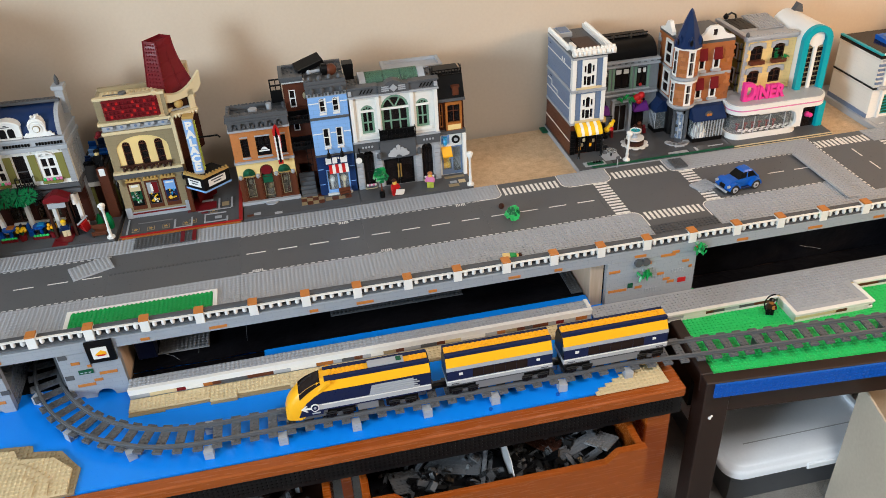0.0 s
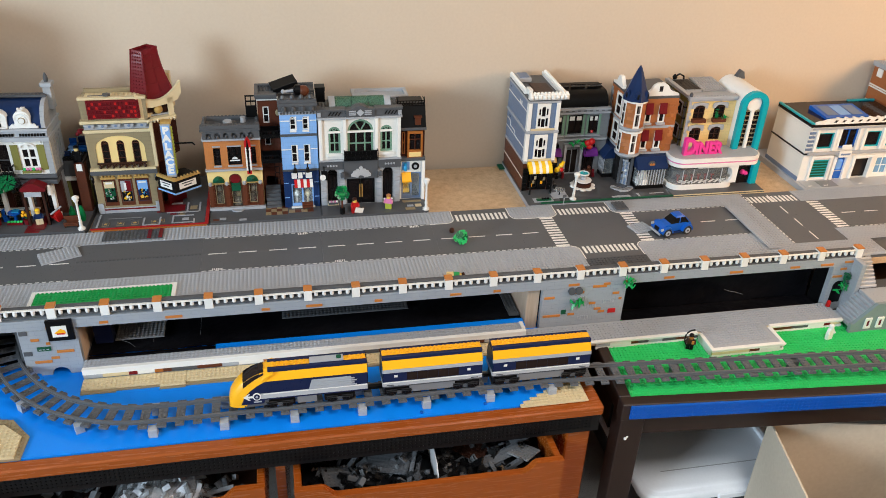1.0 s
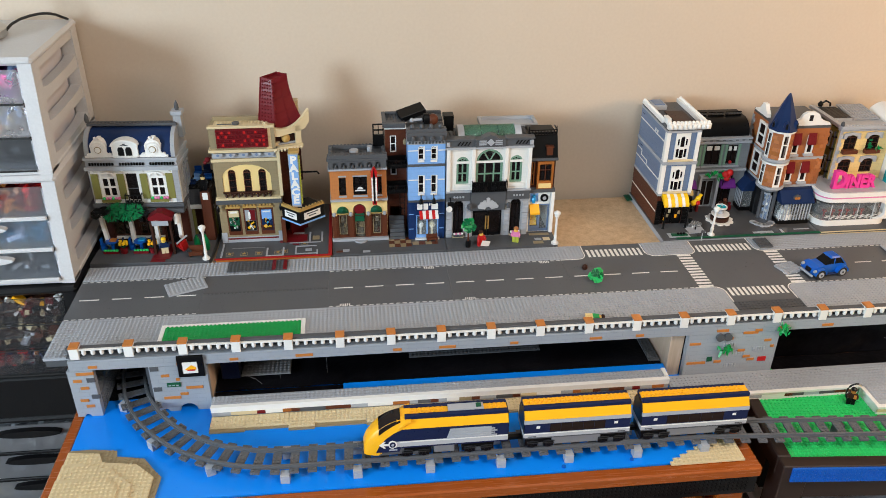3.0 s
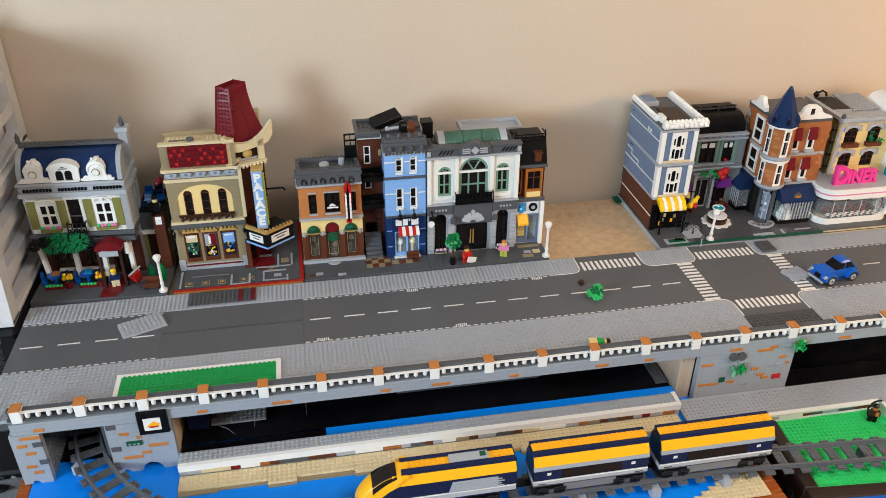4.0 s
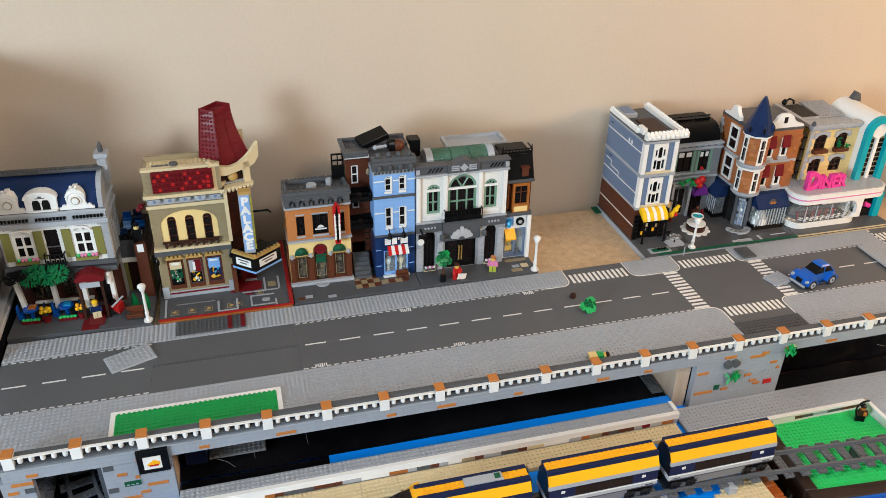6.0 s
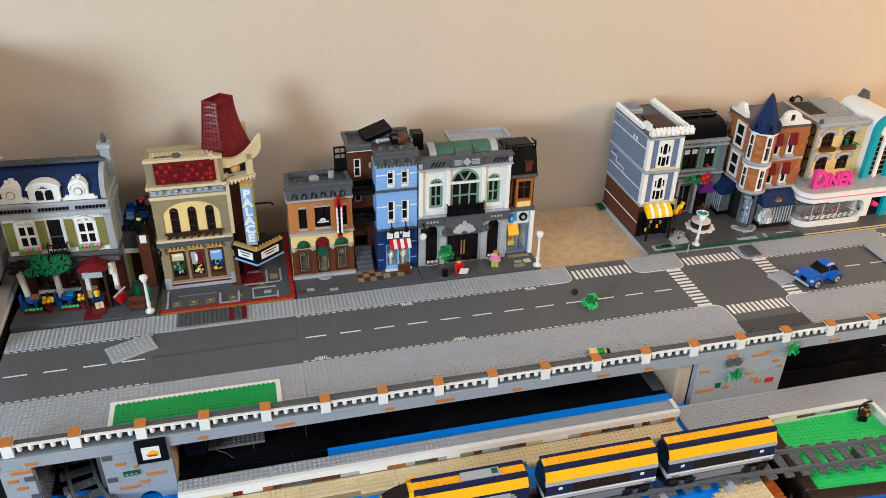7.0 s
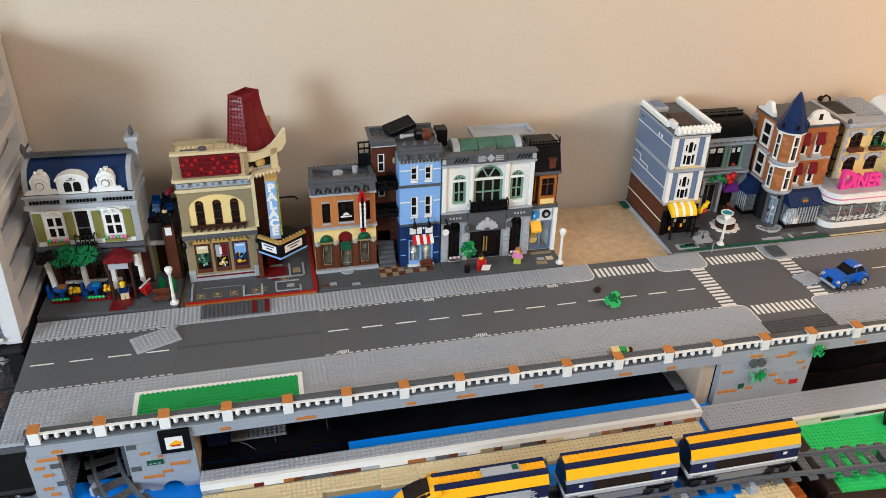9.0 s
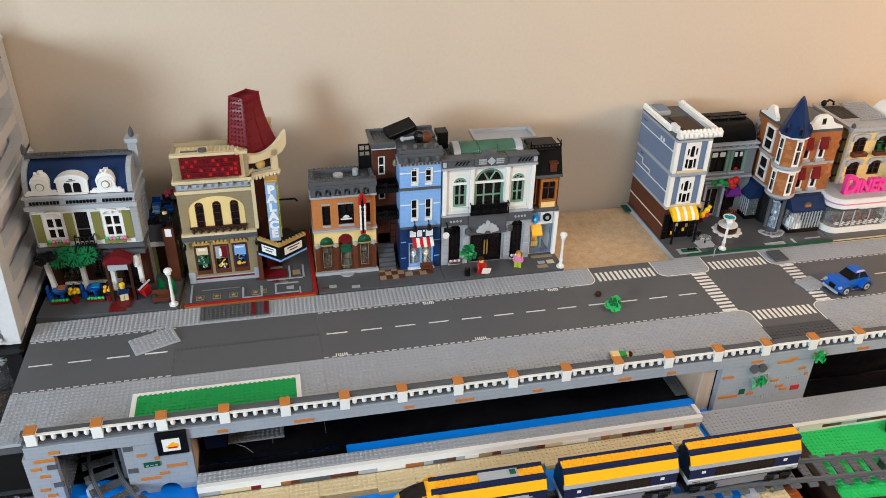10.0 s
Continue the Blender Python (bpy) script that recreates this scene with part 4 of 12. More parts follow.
for lv, (mat, poly) in enumerate(layers):
    zb = WATER + 0.0001 + lv * PLATE
    pl = part("sand_plate", Geo().prism(poly, zb if lv else WATER - 0.0019, zb + PLATE - 0.0001, "xy"), mat, sc, mat.replace("_", " ") + " studded plate")
    nxt = layers[lv + 1][1] if lv < 3 else None
    g = Geo()
    for i in range(23):
        for j in range(18):
            px, py = BX + (i + 0.5) * STUD, BY + (j + 0.5) * STUD
            if inside(px, py, poly) and not (nxt and inside(px, py, nxt, 0.0)):
                g.cyl((px, py, zb + PLATE - 0.0001), 0.00245, 0.0017, 8)
    part("studs", g, mat, pl, kind="stuff")
se = thing("sand_corner", (0.58, -0.19, WATER), "small tan studded corner of sand", "toy beach")
for j, n in enumerate((17, 16, 14, 12, 10, 8, 6), start=-1):
    part("sand_plate", box(0.622 - n * STUD, 0.622, -0.2305 + j * STUD, -0.2305 + (j + 1) * STUD, WATER + 0.0001, WATER + 0.0033), "tan", se)
    part("studs", Geo().studs(0.622 - n * STUD, -0.2305 + j * STUD, n, 1, WATER + 0.0033), "tan", se, kind="stuff")

# ---- platform on the green table ----
pf = thing("station_platform", (0.95, -0.05, GREEN), "long grey studded station platform with white edging", "platform")
PZ = -0.119
for nm, (x0, x1, y0, y1) in (("main", (0.556, 1.297, -0.0725, -0.0025)), ("bay", (0.9457, 1.1043, -0.1278, -0.0646))):
    part("core", box(x0 + 0.002, x1 - 0.002, y0 + 0.002, y1, GREEN + 0.0002 if x0 > 0.69 else WATER + 0.0002, PZ - 0.0033), "tan", pf)
    part("plate", box(x0, x1, y0 + 0.0081 * (nm == "main") , y1, PZ - 0.0032, PZ, c=0.0003), "light_grey", pf)
    part("studs", Geo().studs(x0 + 0.002, y0 + 0.0085, int((x1 - x0) / STUD) - 1, int((y1 - y0) / STUD) - (1 if nm == "main" else 0), PZ), "light_grey", pf, kind="stuff")
for x0, x1, y0, y1 in ((0.560, 0.937, -0.0735, -0.0650), (1.113, 1.297, -0.0735, -0.0650), (0.937, 1.113, -0.1370, -0.1280), (0.937, 0.9455, -0.1279, -0.0736), (1.1045, 1.113, -0.1279, -0.0736)):
    part("edge_tile", box(x0, x1, y0, y1, PZ - 0.0030, PZ + 0.0012, c=0.0004), "white", pf)
for x0, x1, y in ((0.70, 0.937, -0.0720), (1.113, 1.297, -0.0720), (0.939, 1.111, -0.1360)):
    x = x0
    while x < x1 - 0.01:
        n = min(rnd.choice((2, 3, 4, 6)) * STUD, x1 - x)
        part("brick", box(x, x + n - 0.0002, y, y + 0.003, GREEN + 0.0064, PZ - 0.0062, c=0.0002), rnd.choice(["white", "light_grey", "brown", "dark_grey", "tan", "dark_red", "white"]), pf)
        x += n
for x0, x1, y in ((0.70, 0.937, -0.0716), (1.113, 1.297, -0.0716), (0.939, 1.111, -0.1356)):
    part("white_course", box(x0, x1, y, y + 0.003, GREEN + 0.0002, GREEN + 0.0062, c=0.0002), "white", pf)
    part("white_course", box(x0, x1, y, y + 0.003, PZ - 0.0060, PZ - 0.0032, c=0.0002), "white", pf)
for x in (0.9385, 1.1085):
    part("side_wall", box(x, x + 0.003, -0.1328, -0.0730, GREEN + 0.0002, PZ - 0.0032), "white", pf)

# ---- buildings: shared pieces ----
BF, BB = 0.3415, 0.604   # front and back of the building plates


def window(b, x0, x1, z0, z1, y, mat, nx=2, nz=2, pane="smoke_glass", fw=0.0022, arch=0, dep=0.005, label=""):
    """A framed window set in a front opening, with bars and a pane behind them."""
    g = Geo()
    e = 0.00015
    x0, x1, z0, z1 = x0 + e, x1 - e, z0 + e, z1 - e
    if not arch:
        bw = fw * 0.7
        us, zs = [x0, x0 + fw], [z0, z0 + fw]
        for k in range(1, nx):
            us += [x0 + (x1 - x0) * k / nx - bw / 2, x0 + (x1 - x0) * k / nx + bw / 2]
        for k in range(1, nz):
            zs += [z0 + (z1 - z0) * k / nz - bw / 2, z0 + (z1 - z0) * k / nz + bw / 2]
        us, zs = us + [x1 - fw, x1], zs + [z1 - fw, z1]
        open_u, open_z = list(zip(us[1::2], us[2::2])), list(zip(zs[1::2], zs[2::2]))
        g.grid(us, zs, y, y + dep, lambda u, z: not (any(a < u < c for a, c in open_u) and any(a < z < c for a, c in open_z)))
        zt, nx, nz = z1 - fw, 1, 1
    else:
        c, r = (x0 + x1) / 2, (x1 - x0) / 2
        zs = z1 - r
        g.box(x0, x1, y, y + dep, z0, z0 + fw)
        g.box(x0, x0 + fw, y, y + dep, z0 + fw, zs)
        g.box(x1 - fw, x1, y, y + dep, z0 + fw, zs)
        for k in range(10):
            a, q = math.pi * k / 10, math.pi * (k + 1) / 10
            g.prism([(c + r * math.cos(a), zs + r * math.sin(a)), (c + r * math.cos(q), zs + r * math.sin(q)),
                     (c + (r - fw) * math.cos(q), zs + (r - fw) * math.sin(q)), (c + (r - fw) * math.cos(a), zs + (r - fw) * math.sin(a))], y, y + dep)
        g.box(x0 + fw, x1 - fw, y + 0.001, y + dep - 0.001, zs - fw / 2, zs + fw / 2)
        zt = zs - fw / 2
        for a in (math.pi / 3, 2 * math.pi / 3):
            g.tube([(c, y + dep / 2, zs), (c + (r - fw) * math.cos(a), y + dep / 2, zs + (r - fw) * math.sin(a))], fw * 0.35, 4)
    bw = fw * 0.7
    for k in range(1, nx):
        xm = x0 + (x1 - x0) * k / nx
        g.box(xm - bw / 2, xm + bw / 2, y + 0.0012, y + dep - 0.0012, z0 + fw, zt)
    for k in range(1, nz):
        zm = z0 + (zt - z0) * k / nz
        g.box(x0 + fw, x1 - fw, y + 0.0014, y + dep - 0.0014, zm - bw / 2, zm + bw / 2)
    w = part("window", g, mat, b, label)
    if pane:
        part("pane", box(x0 + fw * 0.5, x1 - fw * 0.5, y + dep * 0.5, y + dep * 0.5 + 0.0006, z0 + fw * 0.5, zt + (0 if not arch else (x1 - x0) / 2 * 0.7)), pane, w)
    return w


def shell(b, x0, x1, yf, yb, z0, z1, mat, holes=(), side=None, roof="dark_grey", t=0.008):
    """Four walls of a storey and the slab that closes it."""
    side = side or mat
    f = part("front_wall", Geo().wall(x0, x1, yf, yf + t, z0, z1, holes), mat, b)
    part("side_wall", box(x0, x0 + t, yf + t, yb - t, z0, z1), side, b)
    part("side_wall", box(x1 - t, x1, yf + t, yb - t, z0, z1), side, b)
    part("back_wall", box(x0, x1, yb - t, yb, z0, z1), side, b)
    if roof:
        part("floor_slab", box(x0 + t, x1 - t, yf + t, yb - t, z1 - 0.004, z1 - 0.0005), roof, b)
    return f


def band(b, x0, x1, y0, y1, z0, z1, mat, name="cornice", c=0.0005, label=""):
    return part(name, box(x0, x1, y0, y1, z0, z1, c=c), mat, b, label)


def base(b, x0, x1, mat="dark_grey", tiles=(), edge=None, top=0.0035):
    part("baseplate", box(x0, x1, BF, BB, BOARD + 0.0002, top - 0.0032), edge or mat, b)
    part("pavement", box(x0 + 0.0003, x1 - 0.0003, BF + 0.001, BB - 0.001, top - 0.0031, top), mat, b)
    for a, q, c, d, m in tiles:
        part("tile", box(a + 0.0002, q - 0.0002, c + 0.0002, d - 0.0002, top + 0.00005, top + 0.0009), m, b)


def stud_row(b, x0, y0, nx, ny, z, mat, parent=None):
    part("studs", Geo().studs(x0, y0, nx, ny, z), mat, parent or b, kind="stuff")


def lattice(b, x0, x1, y0, y1, z0, z1, mat, n=6, name="balcony"):
    """A balcony with a rail and little posts."""
    g = Geo().box(x0, x1, y0, y1, z0, z0 + 0.002).box(x0, x1, y0, y0 + 0.002, z1 - 0.002, z1)
    for s in (x0, x1 - 0.002):
        g.box(s, s + 0.002, y0 + 0.002, y1, z1 - 0.002, z1)
    for k in range(n + 1):
        x = x0 + (x1 - x0 - 0.002) * k / n
        g.box(x, x + 0.002, y0, y0 + 0.002, z0 + 0.002, z1 - 0.002)
    for k in range(n):
        x = x0 + (x1 - x0 - 0.002) * (k + 0.5) / n
        g.box(x - 0.0012, x + 0.0032, y0 + 0.0004, y0 + 0.0016, z0 + 0.003, z0 + 0.003 + (z1 - z0) * 0.35)
    return part(name, g, mat, b)


def frond_cluster(centre, sx, sy, sz, n, seed, size=0.011, flat=0.6):
    """Many small flat leaves round a centre."""
    r = random.Random(seed)
    g = Geo()
    for _ in range(n):
        p = Vector((centre[0] + r.gauss(0, sx), centre[1] + r.gauss(0, sy), centre[2] + r.gauss(0, sz)))
        m = Matrix.Translation(p) @ Euler((r.uniform(-flat, flat), r.uniform(-flat, flat), r.uniform(0, 6.3))).to_matrix().to_4x4()
        s = size * r.uniform(0.6, 1.15)
        leaf = [(-s, 0, 0), (-s * 0.3, -s * 0.32, 0), (s * 0.5, -s * 0.26, 0), (s, 0, 0), (s * 0.5, s * 0.26, 0), (-s * 0.3, s * 0.32, 0)]
        vs = [tuple(m @ Vector(v)) for v in leaf] + [tuple(m @ Vector((v[0], v[1], 0.0009))) for v in leaf]
        g.add(vs, [(5, 4, 3, 2, 1, 0), (6, 7, 8, 9, 10, 11)] + [(k, (k + 1) % 6, 6 + (k + 1) % 6, 6 + k) for k in range(6)])
    return g


def letters(parent, text, size, m, mat, depth=0.0012, name="lettering", weight=0.02):
    cu = bpy.data.curves.new(name, 'FONT')
    cu.body, cu.size, cu.extrude, cu.align_x = text, size, depth, 'CENTER'
    cu.resolution_u = 3
    cu.offset = size * weight
    tmp = bpy.data.objects.new(name, cu)
    me = bpy.data.meshes.new_from_object(tmp)
    bpy.data.objects.remove(tmp)
    me.name = name
    o_ = origin_of(parent)
    me.transform(Matrix.Translation((-o_[0], -o_[1], -o_[2])) @ m)
    me.materials.clear()
    me.materials.append(P(mat))
    o = new(name, me)
    o.parent = parent
    return o


def front_text(x, y, z, size_scale=(1, 1, 1)):
    return Matrix.Translation((x, y, z)) @ Euler((radians(90), 0, 0)).to_matrix().to_4x4() @ Matrix.Diagonal((*size_scale, 1))


def house(name, x0, x1, label):
    return thing(name, ((x0 + x1) / 2, 0.47, BOARD), label, "toy building", "toy buildings")


# ---- restaurant with a blue mansard roof ----
R = house("toy_restaurant", -0.640, -0.3815, "grey and olive toy restaurant with a dark blue mansard roof")
base(R, -0.640, -0.3815, "dark_grey", [(-0.510, -0.478, BF + 0.002, BF + 0.035, "dark_red")])
RXL, RXR, RY = -0.627, -0.437, 0.412
# Front wall dark brown like the windows, also carrying the ground floor's shade.
shell(R, RXL, RXR, RY + 0.024, 0.505, 0.0036, 0.108, "dark_brown_wall", [(-0.608, -0.564, 0.022, 0.086), (-0.550, -0.499, 0.022, 0.086), (-0.494, -0.462, 0.004, 0.082)], side="grey_wall")
window(R, -0.608, -0.564, 0.022, 0.086, RY + 0.025, "dark_brown", 2, 2, fw=0.0030, pane="hall_glass")
window(R, -0.550, -0.499, 0.022, 0.086, RY + 0.025, "dark_brown", 3, 2, fw=0.0030, pane="hall_glass")
window(R, -0.494, -0.462, 0.004, 0.082, RY + 0.025, "dark_brown", 2, 1)
for x in (-0.594, -0.582, -0.535, -0.520, -0.509):
    part("window_ware", Geo().turned((x, RY + 0.040, 0.0300), [(0.002, 0), (0.0030, 0.003), (0.0032, 0.008), (0.001, 0.011)], 8), "white", R)
band(R, -0.604, -0.496, RY + 0.017, RY + 0.0238, 0.0170, 0.0218, "white", "sill")
part("room_panel", box(-0.606, -0.501, RY + 0.0500, RY + 0.0520, 0.020, 0.088), "brown", R, "brown panelled dining room wall")
for x in (-0.600, -0.580, -0.545, -0.530, -0.512):
    part("wall_picture", box(x, x + 0.007, RY + 0.0488, RY + 0.0499, 0.048, 0.060), ("tan", "dark_tan", "gold")[int(-x * 1000) % 3], R)
for x, lean in ((-0.624, 0.006), (-0.566, 0.0), (-0.512, 0.0), (-0.460, 0.0)):
    x += 0.002
    g = Geo().box(x, x + 0.010, RY + 0.006, RY + 0.016, 0.0036, 0.012).prism([(x + 0.001, 0.012), (x + 0.009, 0.012), (x + 0.009 - lean, 0.088), (x + 0.001 - lean, 0.088)], RY + 0.007, RY - 0.003).box(x - 0.001 - lean, x + 0.011 - lean, RY + 0.005, RY + 0.017, 0.088, 0.094)
    part("column", g, "white", R, "cream fluted column")
    for q in range(5):
        part("flute", box(x + 0.0025 - lean * (0.2 + q * 0.16), x + 0.0075 - lean * (0.2 + q * 0.16), RY + 0.0056, RY + 0.0068, 0.018 + q * 0.014, 0.029 + q * 0.014), "white", R)
band(R, RXL - 0.003, RXR + 0.002, RY - 0.008, RY + 0.0238, 0.0942, 0.104, "dark_grey", "beam")
band(R, RXL - 0.004, RXR + 0.003, RY - 0.006, 0.505, 0.1081, 0.1165, "dark_grey", "cornice")
shell(R, RXL, RXR, RY, 0.505, 0.1166, 0.197, "white_wall", [(-0.607, -0.570, 0.129, 0.190), (-0.556, -0.522, 0.118, 0.192), (-0.503, -0.466, 0.129, 0.190)], side="grey_wall")
for a, c in ((-0.607, -0.570), (-0.503, -0.466)):
    window(R, a, c, 0.129, 0.181, RY + 0.0005, "white", 2, 2, fw=0.0055)
    band(R, a, c, RY - 0.0005, RY + 0.006, 0.1812, 0.190, "white", "lintel")
    arc = [((a + c) / 2 + 0.0170 * math.cos(t), 0.1820 + 0.0105 * math.sin(t)) for t in [math.pi * q / 10 for q in range(11)]]
    inn = [((a + c) / 2 + 0.0130 * math.cos(t), 0.1820 + 0.0070 * math.sin(t)) for t in [math.pi * q / 10 for q in range(10, -1, -1)]]
    part("arch_hood", Geo().prism(arc + inn, RY - 0.0045, RY - 0.0003), "white", R)
    part("hood_boss", Geo().cyl(((a + c) / 2, RY - 0.0004, 0.1865), 0.0034, -0.0046, 10, "y"), "white", R)
    for e in (a - 0.010, c + 0.010):
        part("corner_boss", Geo().cyl((e, RY - 0.0002, 0.1918), 0.0022, -0.0022, 8, "y"), "white", R)
    for s in (a - 0.0170, c + 0.0012):
        sh = part("shutter", box(s, s + 0.0155, RY - 0.0022, RY - 0.0002, 0.127, 0.187, c=0.0004), "olive", R)
    bx = part("flower_box", box(a - 0.001, c + 0.001, RY - 0.008, RY - 0.0003, 0.1215, 0.1275), "olive", R)
    for k in range(6):
        part("flower" if k % 3 else "leaf", Geo().ball((a + 0.004 + k * 0.0064, RY - 0.005, 0.1305), 0.0034, 8, 5), "pink" if k % 3 else "bright_green", bx)
window(R, -0.556, -0.522, 0.118, 0.192, RY + 0.001, "white", 1, 1, fw=0.0050)
part("door_rail", box(-0.550, -0.528, RY + 0.0004, RY + 0.0012, 0.150, 0.1525), "dark_grey", R)
lattice(R, -0.557, -0.521, RY - 0.012, RY - 0.0003, 0.1166, 0.141, "black", 4)
part("wall_panel", box(RXL, -0.6245, RY - 0.0012, RY - 0.0001, 0.118, 0.196), "grey_wall", R)
part("wall_panel", box(-0.4495, RXR, RY - 0.0012, RY - 0.0001, 0.118, 0.196), "grey_wall", R)
band(R, RXL - 0.005, RXR + 0.004, RY - 0.008, 0.505, 0.1971, 0.206, "light_grey")
band(R, RXL - 0.002, RXR + 0.001, RY - 0.003, 0.503, 0.2062, 0.220, "light_grey")
for j in range(3):
    for k in range(9):
        gx = RXL + 0.006 + j * 0.064 + k * 0.006
        part("grille_slot", box(gx, gx + 0.004, RY - 0.0055, RY - 0.0032, 0.2085, 0.2145), "black", R)
band(R, RXL - 0.005, RXR + 0.004, RY - 0.007, 0.505, 0.2202, 0.225, "light_grey")
prof = [(RY - 0.002, 0.2252)] + [(RY + 0.002 + 0.046 * (1 - math.cos(t)), 0.2252 + 0.051 * math.sin(t)) for t in [math.pi / 2 * k / 8 for k in range(9)]]
roofp = prof + [(0.490, 0.276), (0.500, 0.2252)]
part("mansard_roof", Geo().prism(roofp, RXL + 0.009, RXR - 0.009, "yz"), "dark_blue", R, "dark blue curved mansard roof", smooth=True)
wide = [(RY - 0.004, 0.2252)] + [(RY - 0.001 + 0.046 * (1 - math.cos(t)), 0.2252 + 0.054 * math.sin(t)) for t in [math.pi / 2 * k / 8 for k in range(9)]] + [(0.493, 0.2792), (0.502, 0.2252)]
for s in (RXL, RXR - 0.0088):
    part("gable_wall", Geo().prism(wide, s, s + 0.0088, "yz"), "grey_wall", R)
band(R, RXL, RXR, RY + 0.044, RY + 0.060, 0.2794, 0.2850, "dark_grey", "ridge")
stud_row(R, RXL + 0.002, RY + 0.046, 23, 1, 0.2850, "dark_grey")


def dormer(x0, x1, kind):
    c = (x0 + x1) / 2
    y0, y1, zb = RY - 0.001, RY + 0.034, 0.2256
    if kind == "arch":
        outer = [(x0, zb), (x1, zb), (x1, zb + 0.026)] + [(c + (x1 - c) * math.cos(t), zb + 0.026 + 0.012 * math.sin(t)) for t in [math.pi * k / 8 for k in range(1, 8)]] + [(x0, zb + 0.026)]
        d = part("dormer", Geo().prism(outer, y0, y1), "white", R, "white arched dormer window")
        rim = [(c + (x1 - c + 0.002) * math.cos(t), zb + 0.026 + 0.0138 * math.sin(t)) for t in [math.pi * k / 10 for k in range(11)]]
        inn = [(c + (x1 - c - 0.0025) * math.cos(t), zb + 0.026 + 0.0100 * math.sin(t)) for t in [math.pi * k / 10 for k in range(10, -1, -1)]]
        part("hood", Geo().prism(rim + inn, y0 - 0.0025, y0 + 0.03), "white", d)
        part("sill", box(x0 + 0.002, x1 - 0.002, y0 - 0.003, y0 - 0.0002, zb + 0.0005, zb + 0.0035), "white", d)
        part("crest_mark", Geo().box(c - 0.008, c + 0.008, y0 - 0.0006, y0 - 0.0001, zb + 0.0262, zb + 0.0278).box(c - 0.003, c + 0.003, y0 - 0.0006, y0 - 0.0001, zb + 0.0285, zb + 0.0310), "dark_grey", d)
        for s in (-1, 1):
            xx = c + s * 0.0082
            part("pane", Geo().prism([(xx - 0.0065, zb + 0.004), (xx + 0.0065, zb + 0.004), (xx + 0.0065, zb + 0.018), (xx + 0.004, zb + 0.023), (xx - 0.004, zb + 0.023), (xx - 0.0065, zb + 0.018)], y0 - 0.0008, y0 - 0.0001), "black", d)
    else:
        outer = [(x0 - 0.006, zb), (x1 + 0.006, zb), (x1 + 0.004, zb + 0.006), (x1, zb + 0.012), (x1 + 0.001, zb + 0.026), (x1 - 0.002, zb + 0.0325), (c + 0.010, zb + 0.0370), (c + 0.005, zb + 0.0385), (c + 0.004, zb + 0.041),
                 (c - 0.004, zb + 0.041), (c - 0.005, zb + 0.0385), (c - 0.010, zb + 0.0370), (x0 + 0.002, zb + 0.0325), (x0 - 0.001, zb + 0.026), (x0, zb + 0.012), (x0 - 0.004, zb + 0.006)]
        d = part("dormer", Geo().prism(outer, y0, y1), "white", R, "white scrolled dormer with a round boss")
        part("ring", Geo().cyl((c, y0, zb + 0.018), 0.0105, -0.002, 18, "y"), "white", d)
        part("arch_moulding", Geo().tube([(c + 0.0145 * math.cos(t), y0 - 0.0006, zb + 0.020 + 0.0140 * math.sin(t)) for t in [math.pi * q / 10 for q in range(11)]], 0.0013, 6), "white", d)
        part("ring_groove", Geo().cyl((c, y0 - 0.0021, zb + 0.018), 0.0078, -0.0004, 16, "y"), "dark_tan", d)
        part("boss", Geo().cyl((c, y0 - 0.0026, zb + 0.018), 0.0060, -0.002, 12, "y"), "white", d)
        for s in (-1, 1):
            part("scroll", Geo().cyl((c + s * 0.0215, y0 - 0.0005, zb + 0.0052), 0.0046, 0.012, 12, "y"), "white", d)
            part("scroll_foot", Geo().box(c + s * 0.024 - 0.006, c + s * 0.024 + 0.006, y0 - 0.0003, y0 + 0.014, zb + 0.0001, zb + 0.0045), "white", d)
        for s in (-1, 1):
            part("knob", Geo().ball((c + s * 0.0042, y0 + 0.004, zb + 0.043), 0.0030, 8, 5), "white", d)


dormer(-0.612, -0.580, "round")
dormer(-0.568, -0.514, "arch")
dormer(-0.498, -0.466, "round")
ch = part("chimney", box(-0.4435, -0.4265, RY + 0.050, RY + 0.070, 0.2500, 0.301, c=0.0005), "grey_wall", R)
part("chimney_cap", box(-0.4470, -0.4230, RY + 0.047, RY + 0.073, 0.3011, 0.3095, c=0.0005), "light_grey", ch)
part("finial", Geo().turned((-0.435, RY + 0.060, 0.3096), [(0.0040, 0), (0.0050, 0.004), (0.0045, 0.012), (0.0020, 0.018), (0.0006, 0.021)], 10), "dark_grey", ch)
part("finial", Geo().turned((-0.627, RY + 0.052, 0.2851), [(0.0040, 0), (0.0050, 0.004), (0.0045, 0.012), (0.0020, 0.018), (0.0006, 0.021)], 10), "dark_grey", R)
# rear court with terrace at the side
part("court_wall", Geo().wall(-0.4398, -0.3835, 0.47, 0.478, 0.0036, 0.082, [(-0.43, -0.405, 0.0036, 0.070)]), "olive_wall", R)
part("court_door", box(-0.4298, -0.4052, 0.472, 0.476, 0.0037, 0.0698), "dark_brown", R)
part("lintel", box(-0.4398, -0.3835, 0.462, 0.4698, 0.074, 0.084), "white", R)
part("court_upper", box(-0.4398, -0.3838, 0.464, 0.560, 0.0842, 0.1240), "dark_grey_wall", R, "dark grey upper court wall")
part("court_roof", box(-0.4398, -0.3838, 0.462, 0.562, 0.1242, 0.1275, c=0.0004), "black", R)
stud_row(R, -0.4385, 0.463, 6, 12, 0.1275, "black")
